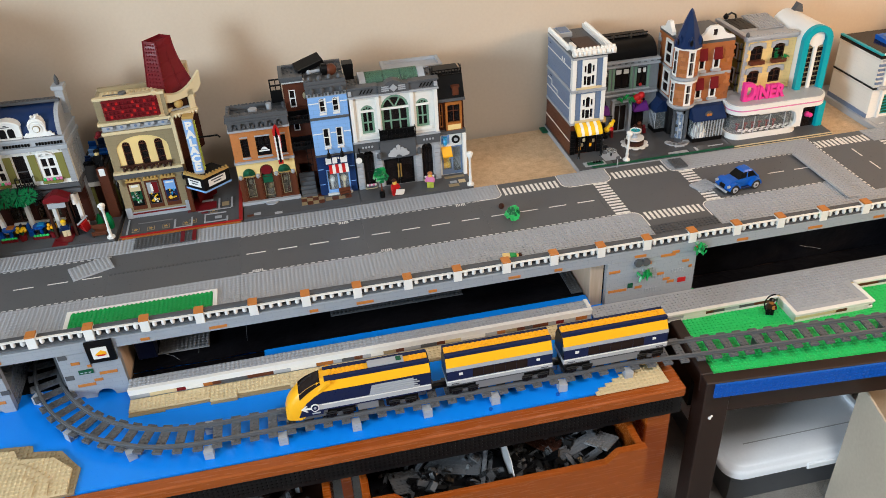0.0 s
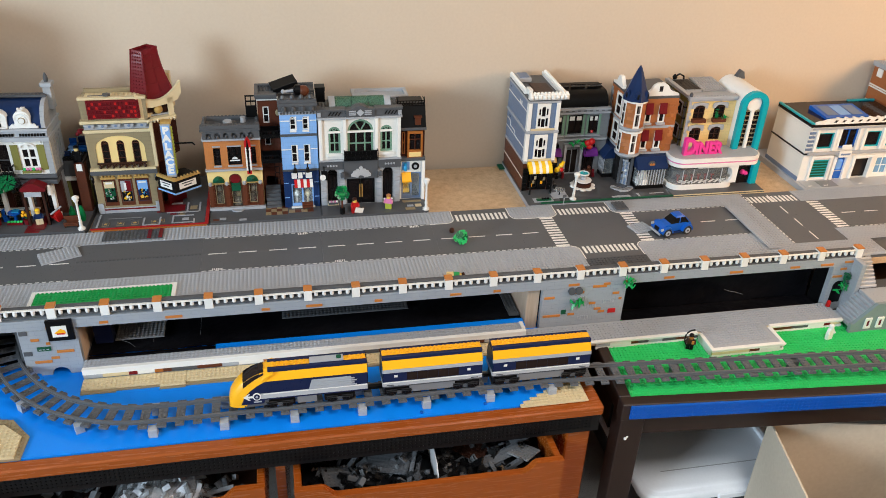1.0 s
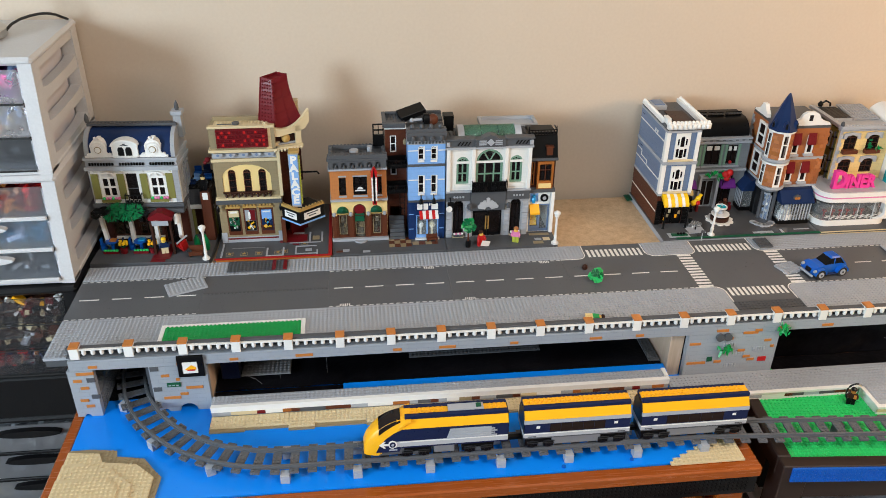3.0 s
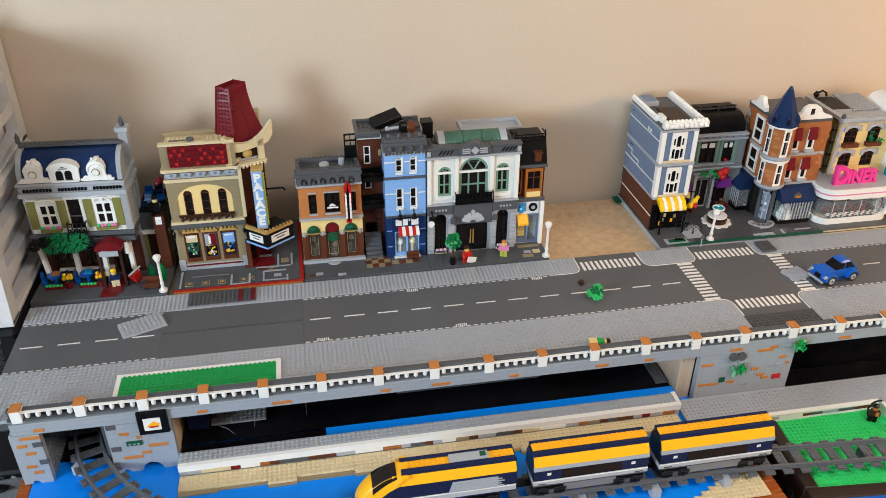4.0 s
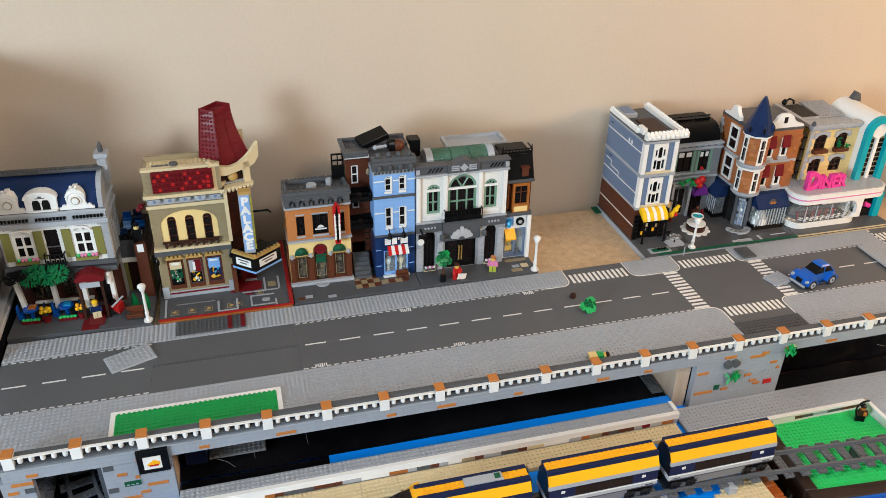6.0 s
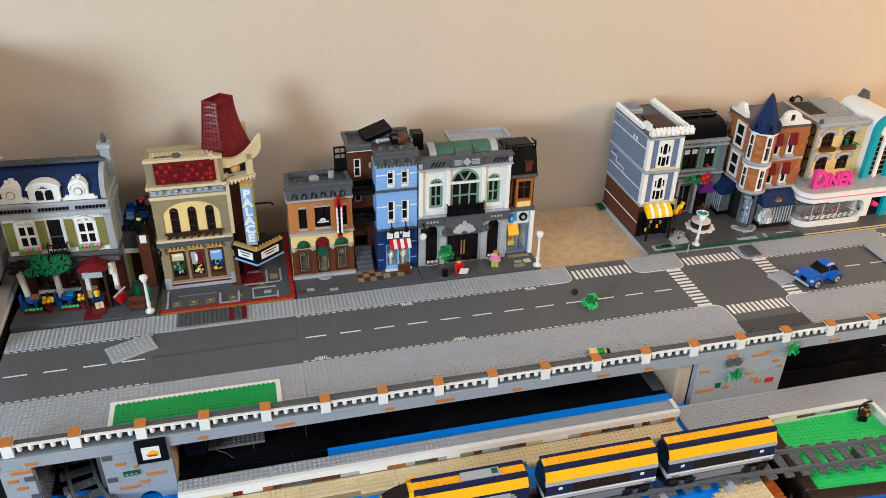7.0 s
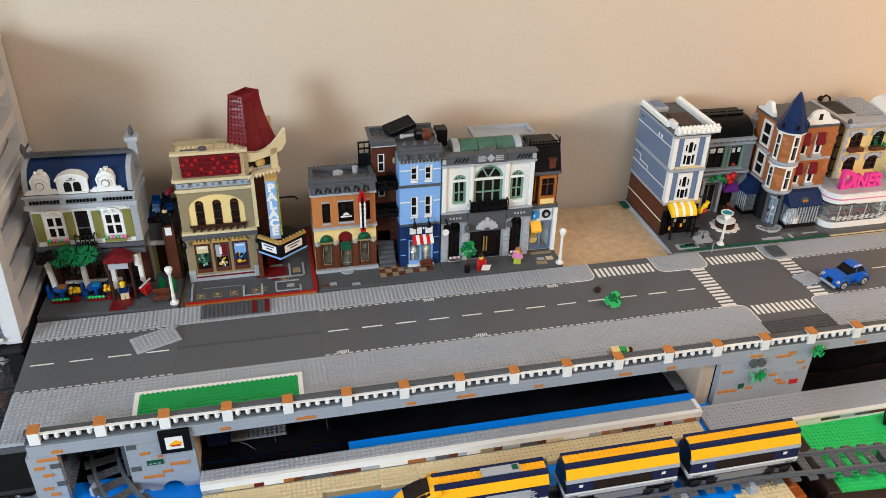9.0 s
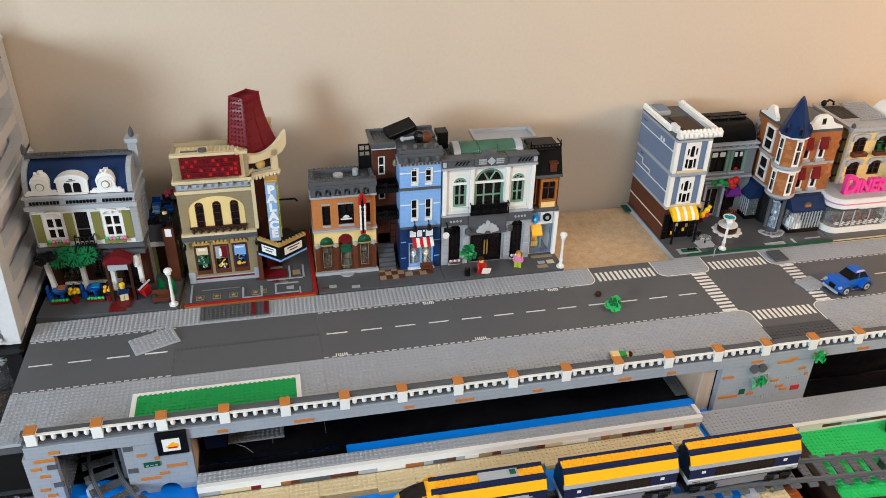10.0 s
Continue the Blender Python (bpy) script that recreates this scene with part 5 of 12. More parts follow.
for k, (x, y, w, d, h, m) in enumerate(((-0.433, 0.520, 0.016, 0.016, 0.022, "blue"), (-0.413, 0.524, 0.016, 0.014, 0.026, "dark_blue"), (-0.430, 0.498, 0.014, 0.012, 0.014, "medium_blue"), (-0.408, 0.502, 0.018, 0.012, 0.012, "blue"), (-0.434, 0.478, 0.012, 0.010, 0.010, "dark_blue"))):
    part("roof_chair", Geo().box(x, x + w, y, y + d, 0.1276, 0.1276 + h * 0.45, c=0.0005).box(x, x + w, y + d - 0.003, y + d, 0.1276 + h * 0.45, 0.1276 + h, c=0.0005), m, R)
for k in range(5):
    part("side_pier", box(-0.4398, -0.4355 + 0.002 * (k % 2), 0.440 + k * 0.012, 0.450 + k * 0.012, 0.1172, 0.196 - 0.010 * (k % 2)), "grey_wall", R)
part("stair_tower", box(-0.4050, -0.3838, 0.440, 0.4618, 0.0036, 0.126), "brown_wall", R)
part("white_tile", box(-0.4000, -0.3880, 0.4385, 0.4399, 0.1080, 0.1250), "white", R)
part("stair_rail", Geo().box(-0.4050, -0.4030, 0.440, 0.4618, 0.1261, 0.1330).box(-0.3858, -0.3838, 0.440, 0.4618, 0.1261, 0.1300), "black", R)
part("hanging_flower", Geo().ball((-0.380, 0.452, 0.200), 0.0065, 10, 6).ball((-0.386, 0.450, 0.194), 0.0045, 8, 5).tube([(-0.3722, 0.454, 0.204), (-0.380, 0.452, 0.200)], 0.0012), "dark_red", R)
# vine over the front windows
def leaf_spray(cx, cy, cz, r, seed, arms=7):
    """Flat toy foliage: arms with side fingers spreading from one stem."""
    rr = random.Random(seed)
    g = Geo()
    m = Matrix.Translation((cx, cy, cz)) @ Euler((radians(52 + rr.uniform(-12, 12)), rr.uniform(-0.25, 0.25), rr.uniform(-0.3, 0.3))).to_matrix().to_4x4()
    for k in range(arms):
        a = 2 * math.pi * (k + rr.uniform(-0.15, 0.15)) / arms
        for off, l0, l1 in ((0, 0.0, 1.0), (0.42, 0.42, 0.92), (-0.42, 0.42, 0.92)):
            st = (r * l0 * math.cos(a) * 0.9, r * l0 * math.sin(a) * 0.9)
            en = (r * l1 * math.cos(a + off * 0.75), r * l1 * math.sin(a + off * 0.75))
            dx, dy = en[0] - st[0], en[1] - st[1]
            ln = math.hypot(dx, dy)
            nx, ny = -dy / ln * 0.0013, dx / ln * 0.0013
            b = Geo().prism([(st[0] - nx, st[1] - ny), (en[0] - nx, en[1] - ny), (en[0] + nx, en[1] + ny), (st[0] + nx, st[1] + ny)], 0, 0.0018, "xy").move(m)
            g.add(b.v, b.f)
    return g


for k, (vx, vz, vr) in enumerate(((-0.588, 0.1015, 0.021), (-0.560, 0.1045, 0.022), (-0.536, 0.1070, 0.019), (-0.573, 0.1120, 0.016), (-0.548, 0.0960, 0.015))):
    part("vine", leaf_spray(vx, RY - 0.021 - 0.0014 * (k % 3), vz, vr, 3 + k), "leaf_green", R, "bright green leafy vine" if k == 0 else "")
for vx in (-0.580, -0.528):
    part("vine_lamp", Geo().turned((vx, RY - 0.020, 0.080), [(0.002, 0), (0.0042, 0.003), (0.0042, 0.010), (0.0015, 0.014)], 8), "black", R)
for k, (vx, vz, vr) in enumerate(((-0.622, 0.100, 0.013), (-0.606, 0.106, 0.012), (-0.520, 0.104, 0.012))):
    part("dark_vine", leaf_spray(vx, RY - 0.019, vz, vr, 90 + k), "black", R)
part("dark_branch", Geo().tube([(-0.632, RY - 0.016, 0.103), (-0.60, RY - 0.020, 0.107), (-0.53, RY - 0.02, 0.108)], 0.0016), "black", R)
# canopy
cn = part("canopy", Geo().prism([(-0.509, 0.089), (-0.509, 0.096), (-0.490, 0.1075), (-0.478, 0.1075), (-0.4575, 0.096), (-0.4575, 0.089)], 0.377, RY - 0.0085), "dark_red", R, "dark red entrance canopy")
for x in (-0.507, -0.4635):
    part("canopy_post", Geo().cyl((x + 0.002, 0.381, 0.0036), 0.0017, 0.0853, 8), "black", R)
part("red_carpet", box(-0.502, -0.470, BF + 0.014, BF + 0.080, 0.0046, 0.0056), "dark_red", R, "dark red entrance carpet")
part("canopy_sign", box(-0.502, -0.466, 0.3755, 0.3768, 0.077, 0.0885), "light_grey", cn)
for s in (-0.508, -0.4665):
    part("canopy_side", box(s, s + 0.005, 0.3785, 0.385, 0.0036, 0.0885), "dark_brown", R)
part("scroll", Geo().cyl((-0.452, RY - 0.02, 0.075), 0.006, 0.012, 10).cyl((-0.452, RY - 0.02, 0.087), 0.006, 0.01, 10, r2=0.003), "white", R)
# tables and flowers in front
for x, m, m2 in ((-0.606, "blue", "orange_cap"), (-0.543, "blue", "azure")):
    ta = part("cafe_table", Geo().cyl((x, 0.404, 0.0036), 0.004, 0.020, 8).cyl((x, 0.404, 0.0236), 0.014, 0.003, 14), m, R, "small blue cafe table")
    part("table_top", Geo().box(x - 0.004, x + 0.010, 0.398, 0.412, 0.0268, 0.0292), m2, ta)
    for sx in (-1, 1):
        part("chair", Geo().box(x + sx * 0.020 - 0.005, x + sx * 0.020 + 0.005, 0.399, 0.411, 0.0036, 0.016).box(x + sx * 0.024 - 0.0012, x + sx * 0.024 + 0.0012, 0.399, 0.411, 0.016, 0.032), "blue" if sx < 0 else "dark_blue", R)
for x in (-0.577, -0.513):
    pt = part("flower_pot", Geo().cyl((x, 0.388, 0.0036), 0.0070, 0.0120, 10, r2=0.0085), "dark_red", R)
    for k in range(6):
        part("flower", Geo().ball((x + 0.0075 * math.cos(k * 1.25), 0.388 + 0.005 * math.sin(k * 1.25), 0.0265 + 0.0025 * (k % 3)), 0.0042, 8, 5), "yellow" if x < -0.55 else "amber", pt)
        part("stem", Geo().tube([(x, 0.388, 0.0156), (x + 0.0070 * math.cos(k * 1.25), 0.388 + 0.005 * math.sin(k * 1.25), 0.0245)], 0.0013, 5), "dark_green", pt)
for x in (-0.622, -0.556):
    hd = part("planter", box(x, x + 0.034, 0.3820, 0.3910, 0.0036, 0.0095, c=0.0004), "dark_red", R)
    for k in range(5):
        part("leaf_boss", Geo().ball((x + 0.0038 + 0.0066 * k, 0.3860, 0.0108), 0.0037, 8, 5, 0.8), "bright_green", hd)

R.matrix_world = pose(-0.437, 0.404, 0, 0, 0, -3.0) @ pose(0.437, -0.404, 0) @ Matrix.Translation(R.location)

# ---- cinema ----
C = house("toy_cinema", -0.3725, -0.1145, "tan toy cinema with dark red pagoda roof and vertical sign")
base(C, -0.3725, -0.1145, "dark_grey", [
                                         (-0.205, -0.190, BF + 0.055, BF + 0.066, "dark_red"),
                                         (-0.198, -0.150, BF + 0.012, BF + 0.016, "light_grey"), (-0.198, -0.194, BF + 0.017, BF + 0.045, "light_grey"), (-0.150, -0.146, BF + 0.006, BF + 0.030, "light_grey"),
                                         (-0.198, -0.150, BF + 0.046, BF + 0.050, "light_grey"), (-0.175, -0.160, BF + 0.025, BF + 0.036, "light_grey")])
for sx, sy in ((-0.343, 0.024), (-0.311, 0.024), (-0.279, 0.024), (-0.222, 0.028), (-0.178, 0.060), (-0.236, 0.024)):
    stp = [(sx + (0.0058 if k % 2 == 0 else 0.0026) * math.sin(math.pi * k / 5), BF + sy + (0.0058 if k % 2 == 0 else 0.0026) * math.cos(math.pi * k / 5)) for k in range(10)]
    tl = part("star_tile", box(sx - 0.0078, sx + 0.0078, BF + sy - 0.0078, BF + sy + 0.0078, 0.00355, 0.0043), "dark_tan", C, "pavement tile with a gilt star")
    part("tile_face", box(sx - 0.0066, sx + 0.0066, BF + sy - 0.0066, BF + sy + 0.0066, 0.00435, 0.0046), "dark_grey", tl)
    part("star", Geo().prism(stp, 0.0047, 0.0050, "xy"), "gold", tl)
part("red_border", box(-0.3725, -0.1145, BF - 0.0005, BF + 0.0035, 0.0037, 0.0065, c=0.0003), "border_red", C, "bright red tile border")
part("red_border", box(-0.1225, -0.1145, BF + 0.0037, BB - 0.01, 0.0037, 0.0065, c=0.0003), "border_red", C)
for x0, x1, y0, y1, m in ((-0.362, -0.358, 0.008, 0.070, "light_grey"), (-0.258, -0.226, 0.006, 0.010, "light_grey"), (-0.262, -0.258, 0.006, 0.044, "light_grey"), (-0.226, -0.222, 0.006, 0.044, "light_grey"), (-0.212, -0.140, 0.060, 0.064, "light_grey"),
                         (-0.168, -0.164, 0.064, 0.110, "light_grey"), (-0.140, -0.136, 0.064, 0.110, "light_grey"), (-0.212, -0.172, 0.070, 0.100, "dark_red"), (-0.160, -0.144, 0.074, 0.092, "dark_tan"), (-0.205, -0.180, 0.104, 0.112, "light_grey"), (-0.340, -0.266, 0.046, 0.049, "mid_grey")):
    part("inlay_tile", box(x0, x1, BF + y0, BF + y1, 0.0052, 0.0058), m, C)
part("dark_carpet", box(-0.235, -0.180, 0.41, 0.47, 0.0037, 0.0046), "dark_red", C, "dark red carpet tiles")
X0, X1, Y = -0.3635, -0.224, 0.422
shell(C, X0, X1, Y, 0.505, 0.0036, 0.108, "dark_tan_wall", [(-0.3475, -0.3165, 0.022, 0.092), (-0.311, -0.280, 0.022, 0.092), (-0.2745, -0.2435, 0.022, 0.092)])
band(C, X0 - 0.001, X0 + 0.012, Y - 0.003, Y - 0.0002, 0.0036, 0.030, "light_grey", "plinth")
band(C, X1 - 0.012, X1 + 0.001, Y - 0.003, Y - 0.0002, 0.0036, 0.030, "light_grey", "plinth")
band(C, X0 + 0.0122, X1 - 0.0122, Y - 0.002, Y - 0.0002, 0.0036, 0.018, "light_grey", "plinth")
part("red_line", box(X0 + 0.0125, X1 - 0.0125, Y - 0.0026, Y - 0.0021, 0.012, 0.0155), "dark_red", C)
for i, (a, cols) in enumerate(((-0.3475, ("black",)), (-0.311, ("dark_grey",)), (-0.2745, ("dark_blue",)))):
    po = part("poster_frame", box(a + 0.0002, a + 0.0308, Y + 0.0005, Y + 0.006, 0.0222, 0.0918), "brown", C, "brown framed film poster")
    part("poster", box(a + 0.0035, a + 0.0275, Y - 0.0002, Y + 0.0004, 0.032, 0.086), cols[0], po)
    big = ([("tan", 0, 36, 23, 17), ("dark_green", 0, 14, 23, 22), ("black", 0, 0, 23, 14), ("white", 4, 46, 15, 5)],
           [("light_grey", 0, 24, 14, 29), ("dark_red", 10, 26, 13, 27), ("black", 0, 0, 23, 25), ("white", 7, 30, 5, 18)],
           [("medium_blue", 0, 28, 23, 25), ("dark_blue", 0, 12, 23, 17), ("dark_brown", 0, 0, 23, 13), ("white", 3, 46, 17, 4)])[i]
    small = (("green", "white", "dark_tan", "black", "light_grey", "dark_green"), ("yellow", "yellow", "black", "white", "dark_grey", "yellow"), ("amber", "dark_red", "yellow", "azure", "flesh", "black"))[i]
    ra = random.Random(40 + i)
    for k in range(4 + 26):
        if k < 4:
            pm, ox, oz, w, h = big[k]
            pts = [(ox, oz), (ox + w, oz), (ox + w, oz + h), (ox, oz + h)]
        else:
            lo_z, hi_z = ((6, 34), (3, 24), (8, 30))[i]
            cx, cz, r = ra.uniform(4, 19), ra.uniform(lo_z, hi_z), ra.uniform(1.4, 3.6)
            pm = small[k % 6]
            pts = [(min(23, max(0, cx + r * ra.uniform(0.6, 1.2) * math.cos(2 * math.pi * q / 5 + k))), min(53, max(0, cz + 1.3 * r * ra.uniform(0.6, 1.2) * math.sin(2 * math.pi * q / 5 + k)))) for q in range(5)]
        part("print", Geo().prism([(a + 0.0040 + x * 0.00097, 0.0330 + z * 0.00098) for x, z in pts], Y - 0.00030 - k * 0.000016, Y - 0.00021), pm, po)
    band(C, a - 0.001, a + 0.032, Y - 0.005, Y - 0.0002, 0.0922, 0.0965, "gold", "gilt_trim")
    for k in range(4):
        part("gilt_knob", Geo().ball((a + 0.004 + k * 0.0075, Y - 0.003, 0.0985), 0.0028, 7, 5), "gold", C)
band(C, X0 - 0.003, X1 + 0.003, Y - 0.006, Y - 0.0002, 0.1035, 0.1145, "dark_grey")
band(C, X0 - 0.002, X1 + 0.002, Y - 0.008, 0.505, 0.1146, 0.1195, "tan")
for x in (X0 - 0.002, X1 - 0.004):
    part("wall_lamp", Geo().turned((x + 0.003, Y - 0.011, 0.086), [(0.001, 0), (0.003, 0.004), (0.0035, 0.012), (0.001, 0.018)], 8), "black", C)
arches = [(c - 0.0082, c + 0.0082, 0.1245, 0.185, True) for c in (-0.3255, -0.2925, -0.2595)]
shell(C, X0, X1, Y, 0.505, 0.1197, 0.212, "dark_tan_wall", [(X0 + 0.017, X1 - 0.017, 0.1245, 0.197, 0.030)])
part("recess_wall", Geo().wall(X0 + 0.0172, X1 - 0.0172, Y + 0.0015, Y + 0.0060, 0.1245, 0.1965, arches), "light_yellow", C, "pale yellow arcade infill")
for c in (-0.3255, -0.2925, -0.2595):
    window(C, c - 0.0082, c + 0.0082, 0.1245, 0.185, Y + 0.002, "brown", 1, 3, arch=1, fw=0.0014, dep=0.003)
for k in range(8):
    part("baluster", Geo().turned((X0 + 0.022 + k * 0.0138, Y - 0.004, 0.1198), [(0.002, 0), (0.0034, 0.003), (0.0022, 0.007), (0.003, 0.010)], 8), "dark_brown", C)
g = Geo().box(X0 + 0.016, X1 - 0.016, Y - 0.006, Y - 0.002, 0.130, 0.1335)
for k in range(7):
    g.ball((X0 + 0.028 + k * 0.0138, Y - 0.004, 0.1265), 0.0030, 7, 5)
part("railing", g, "dark_brown", C)
band(C, X0 - 0.002, X1 + 0.002, Y - 0.003, Y - 0.0002, 0.205, 0.2118, "tan")
for k in range(5):
    sx = X0 + 0.015 + k * 0.0275
    part("scallop", Geo().prism([(sx + 0.0105 * math.cos(t), 0.2260 - 0.0095 * math.sin(t)) for t in [math.pi * q / 8 for q in range(9)]], Y - 0.0058, Y + 0.0008), "light_grey", C)
    part("scallop_eye", Geo().cyl((sx, Y - 0.0059, 0.2225), 0.0030, -0.0012, 10, "y"), "sand_blue", C)
band(C, X0 + 0.001, X1 - 0.001, Y + 0.001, 0.503, 0.2121, 0.228, "light_grey")
band(C, X0 - 0.004, X1 + 0.004, Y - 0.007, 0.505, 0.2282, 0.2345, "tan")
shell(C, X0, X1, Y - 0.001, 0.478, 0.2346, 0.282, "dark_tan_wall", roof="tan")
band(C, X0 - 0.001, X1 + 0.001, Y - 0.004, Y + 0.0075, 0.2822, 0.2875, "tan")
rtile = part("tile_panel", box(X0 + 0.016, X1 - 0.014, Y - 0.0060, Y - 0.0012, 0.240, 0.2815), "dark_red", C, "dark red panel with red tile grid")
g = Geo()
for r_i in range(5):
    g.box(X0 + 0.016, X1 - 0.014, Y - 0.0085, Y - 0.0062, 0.2402 + r_i * 0.0094, 0.2430 + r_i * 0.0094)
for k in range(14):
    g.box(X0 + 0.0162 + k * 0.0079, X0 + 0.0188 + k * 0.0079, Y - 0.0080, Y - 0.0063, 0.2405, 0.2800)
part("grid", g, "dark_red", rtile)
r2 = random.Random(9)
g = Geo()
for k in range(13):
    for q in range(4):
        if r2.random() < 0.22:
            g.box(X0 + 0.0187 + k * 0.0079, X0 + 0.0243 + k * 0.0079, Y - 0.0072, Y - 0.0063, 0.2432 + q * 0.0094, 0.2494 + q * 0.0094)
part("red_tiles", g, "red", rtile, kind="stuff")
stud_row(C, X0 + 0.012, 0.424, 14, 5, 0.2816, "tan")
band(C, X0 + 0.004, X1 - 0.02, 0.469, 0.478, 0.2822, 0.290, "dark_tan", "back_parapet")
part("hatch", Geo().cyl((-0.305, 0.432, 0.2816), 0.008, 0.010, 12).box(-0.345, -0.315, 0.424, 0.440, 0.2816, 0.2860), "dark_grey", C)
# slanted entrance corner
part("corner_wall", Geo().prism([(X1, Y + 0.004), (X1 + 0.048, 0.504), (X1, 0.504)], 0.1197, 0.2345, "xy"), "dark_brown_wall", C, "dark brown slanted corner wall")
part("corner_wall", Geo().prism([(X1, Y + 0.05), (X1 + 0.030, 0.504), (X1, 0.504)], 0.0036, 0.1196, "xy"), "dark_brown_wall", C)
part("tan_pilaster", box(X1 + 0.0002, X1 + 0.007, Y - 0.0035, Y + 0.006, 0.1197, 0.2340), "tan", C)
part("door", Geo().prism([(X1 + 0.012, Y + 0.030), (X1 + 0.016, Y + 0.026), (X1 + 0.052, Y + 0.062), (X1 + 0.048, Y + 0.066)], 0.0036, 0.075, "xy"), "dark_red", C, "dark red entrance doors")
part("brown_post", box(X1 - 0.003, X1 + 0.006, Y - 0.012, Y - 0.0035, 0.0036, 0.068), "brown", C)
# curved crown over the corner
crown = []
for k in range(9):
    t = k / 8
    crown.append((X1 - 0.016 + 0.092 * t, 0.2660 + 0.026 * (2 * t - 1) ** 2 + 0.014 * t))
pts = [(X1 - 0.020, 0.290), (X1 - 0.020, 0.264), (X1 - 0.006, 0.2600)] + [(X1 + 0.012 + 0.045 * t, 0.2570 + 0.006 * t) for t in (0, 0.5, 1)] + [(X1 + 0.070, 0.268), (X1 + 0.080, 0.282), (X1 + 0.081, 0.310)] + crown[::-1]
cr = Geo().prism(pts, 0, 0.010)
mrot = Matrix.Translation((X1 - 0.016, Y - 0.004, 0)) @ Matrix.Rotation(radians(20), 4, 'Z') @ Matrix.Translation((-(X1 - 0.016), 0, 0))
part("crown", cr.move(mrot), "tan", C, "tan curved crown piece over the corner")
for a, z0_, z1_ in ((-0.004, 0.2346, 0.262), (0.062, 0.2346, 0.276)):
    part("crown_post", Geo().box(X1 - 0.014 + a, X1 - 0.002 + a, 0, 0.009, z0_, z1_).move(mrot), "tan", C)
part("corner_panel", Geo().wall(X1 - 0.004, X1 + 0.058, 0.0092, 0.0120, 0.2348, 0.2620, [(X1 + 0.004, X1 + 0.050, 0.2385, 0.2585)]).move(mrot), "light_grey", C)
part("dark_panel", Geo().box(X1 + 0.003, X1 + 0.051, 0.0122, 0.0140, 0.2375, 0.2595).move(mrot), "dark_brown", C)
part("gold_emblem", Geo().ball((X1 + 0.027, 0.0080, 0.2490), 0.0098, 14, 9).move(mrot), "gold", C, "round gilt globe")
g = Geo().box(X1 - 0.006, X1 + 0.062, -0.006, 0.0085, 0.2285, 0.2345)
for k in range(9):
    g.ball((X1 - 0.002 + k * 0.0074, -0.0062, 0.2290), 0.0032, 7, 4).ball((X1 - 0.002 + k * 0.0074, -0.0040, 0.2255), 0.0026, 7, 4)
part("studded_ledge", g.move(mrot), "tan", C, "tan ledge with a beaded edge")
part("corner_roof", Geo().prism([(X1, Y + 0.006), (X1 + 0.052, 0.503), (X1, 0.503)], 0.2346, 0.2420, "xy"), "tan", C)
part("rear_block", box(X1 + 0.030, X1 + 0.050, 0.482, 0.503, 0.2422, 0.318, c=0.0005), "tan_wall", C)
# tall tapering roof
lo_ = [(-0.262, 0.462), (-0.222, 0.436), (-0.160, 0.462), (-0.195, 0.520)]
hi_ = [(-0.2470, 0.474), (-0.2230, 0.466), (-0.1930, 0.478), (-0.215, 0.496)]
rings = []
for k in range(9):
    t = k / 8
    ring_k = []
    for q, (l, h) in enumerate(zip(lo_, hi_)):
        s = (1 - t) if q < 2 else (1 - t) ** 1.7
        z = 0.256 + (0.012 if q == 2 else 0) * (1 - t) + 0.121 * t + (0.0, -0.004, 0.005, 0.004)[q] * t ** 6
        ring_k.append((h[0] + (l[0] - h[0]) * s, h[1] + (l[1] - h[1]) * s, z))
    rings.append(ring_k)
g = Geo()
for k in range(8):
    g.add(rings[k] + rings[k + 1], [(q, (q + 1) % 4, 4 + (q + 1) % 4, 4 + q) for q in range(4)])
g.add(rings[0], [(3, 2, 1, 0)])
g.add([(x, y, z - 0.006) for x, y, z in rings[8]], [(0, 1, 2, 3)])
pag = part("pagoda_roof", g, "dark_red", C, "tall dark red tapering pagoda roof")
g = Geo()
for k in range(9):
    a, c = rings[k][1], rings[k][2]
    for e in (0.0, 0.5):
        if k < 8:
            a2 = tuple(a[i] + (rings[k + 1][1][i] - a[i]) * e for i in range(3))
            g.ball((a2[0] + 0.0016, a2[1] - 0.0022, a2[2]), 0.0024, 7, 4)
part("ridge_studs", g, "dark_red", pag)
for q in range(4):
    part("ridge", Geo().tube([rings[k][q] for k in range(9)], 0.0018, 6), "dark_red", pag)
g = Geo()
for k in range(1, 16):
    for f in (0.18, 0.38, 0.58, 0.78):
        q = k / 2
        a, c = np.array(rings[int(q)]), np.array(rings[min(8, int(q) + 1)])
        e = a + (c - a) * (q - int(q))
        p = e[0] * (1 - f) + e[1] * f
        g.ball((p[0], p[1] - 0.0004, p[2]), 0.0019, 6, 4)
part("face_studs", g, "dark_red", pag, "rows of small studs on one roof face", kind="stuff")
part("rib", Geo().tube([tuple(np.array(rings[k][1]) * 0.45 + np.array(rings[k][2]) * 0.55 + np.array((0, -0.0004, 0))) for k in range(9)], 0.0006, 5), "dark_red", pag)
for k in (1, 3, 5, 7):
    a, c = rings[k][1], rings[k][2]
    part("joint", Geo().tube([a, ((a[0] + c[0]) / 2, (a[1] + c[1]) / 2 - 0.0003, (a[2] + c[2]) / 2), c], 0.0005, 4), "dark_red", pag)

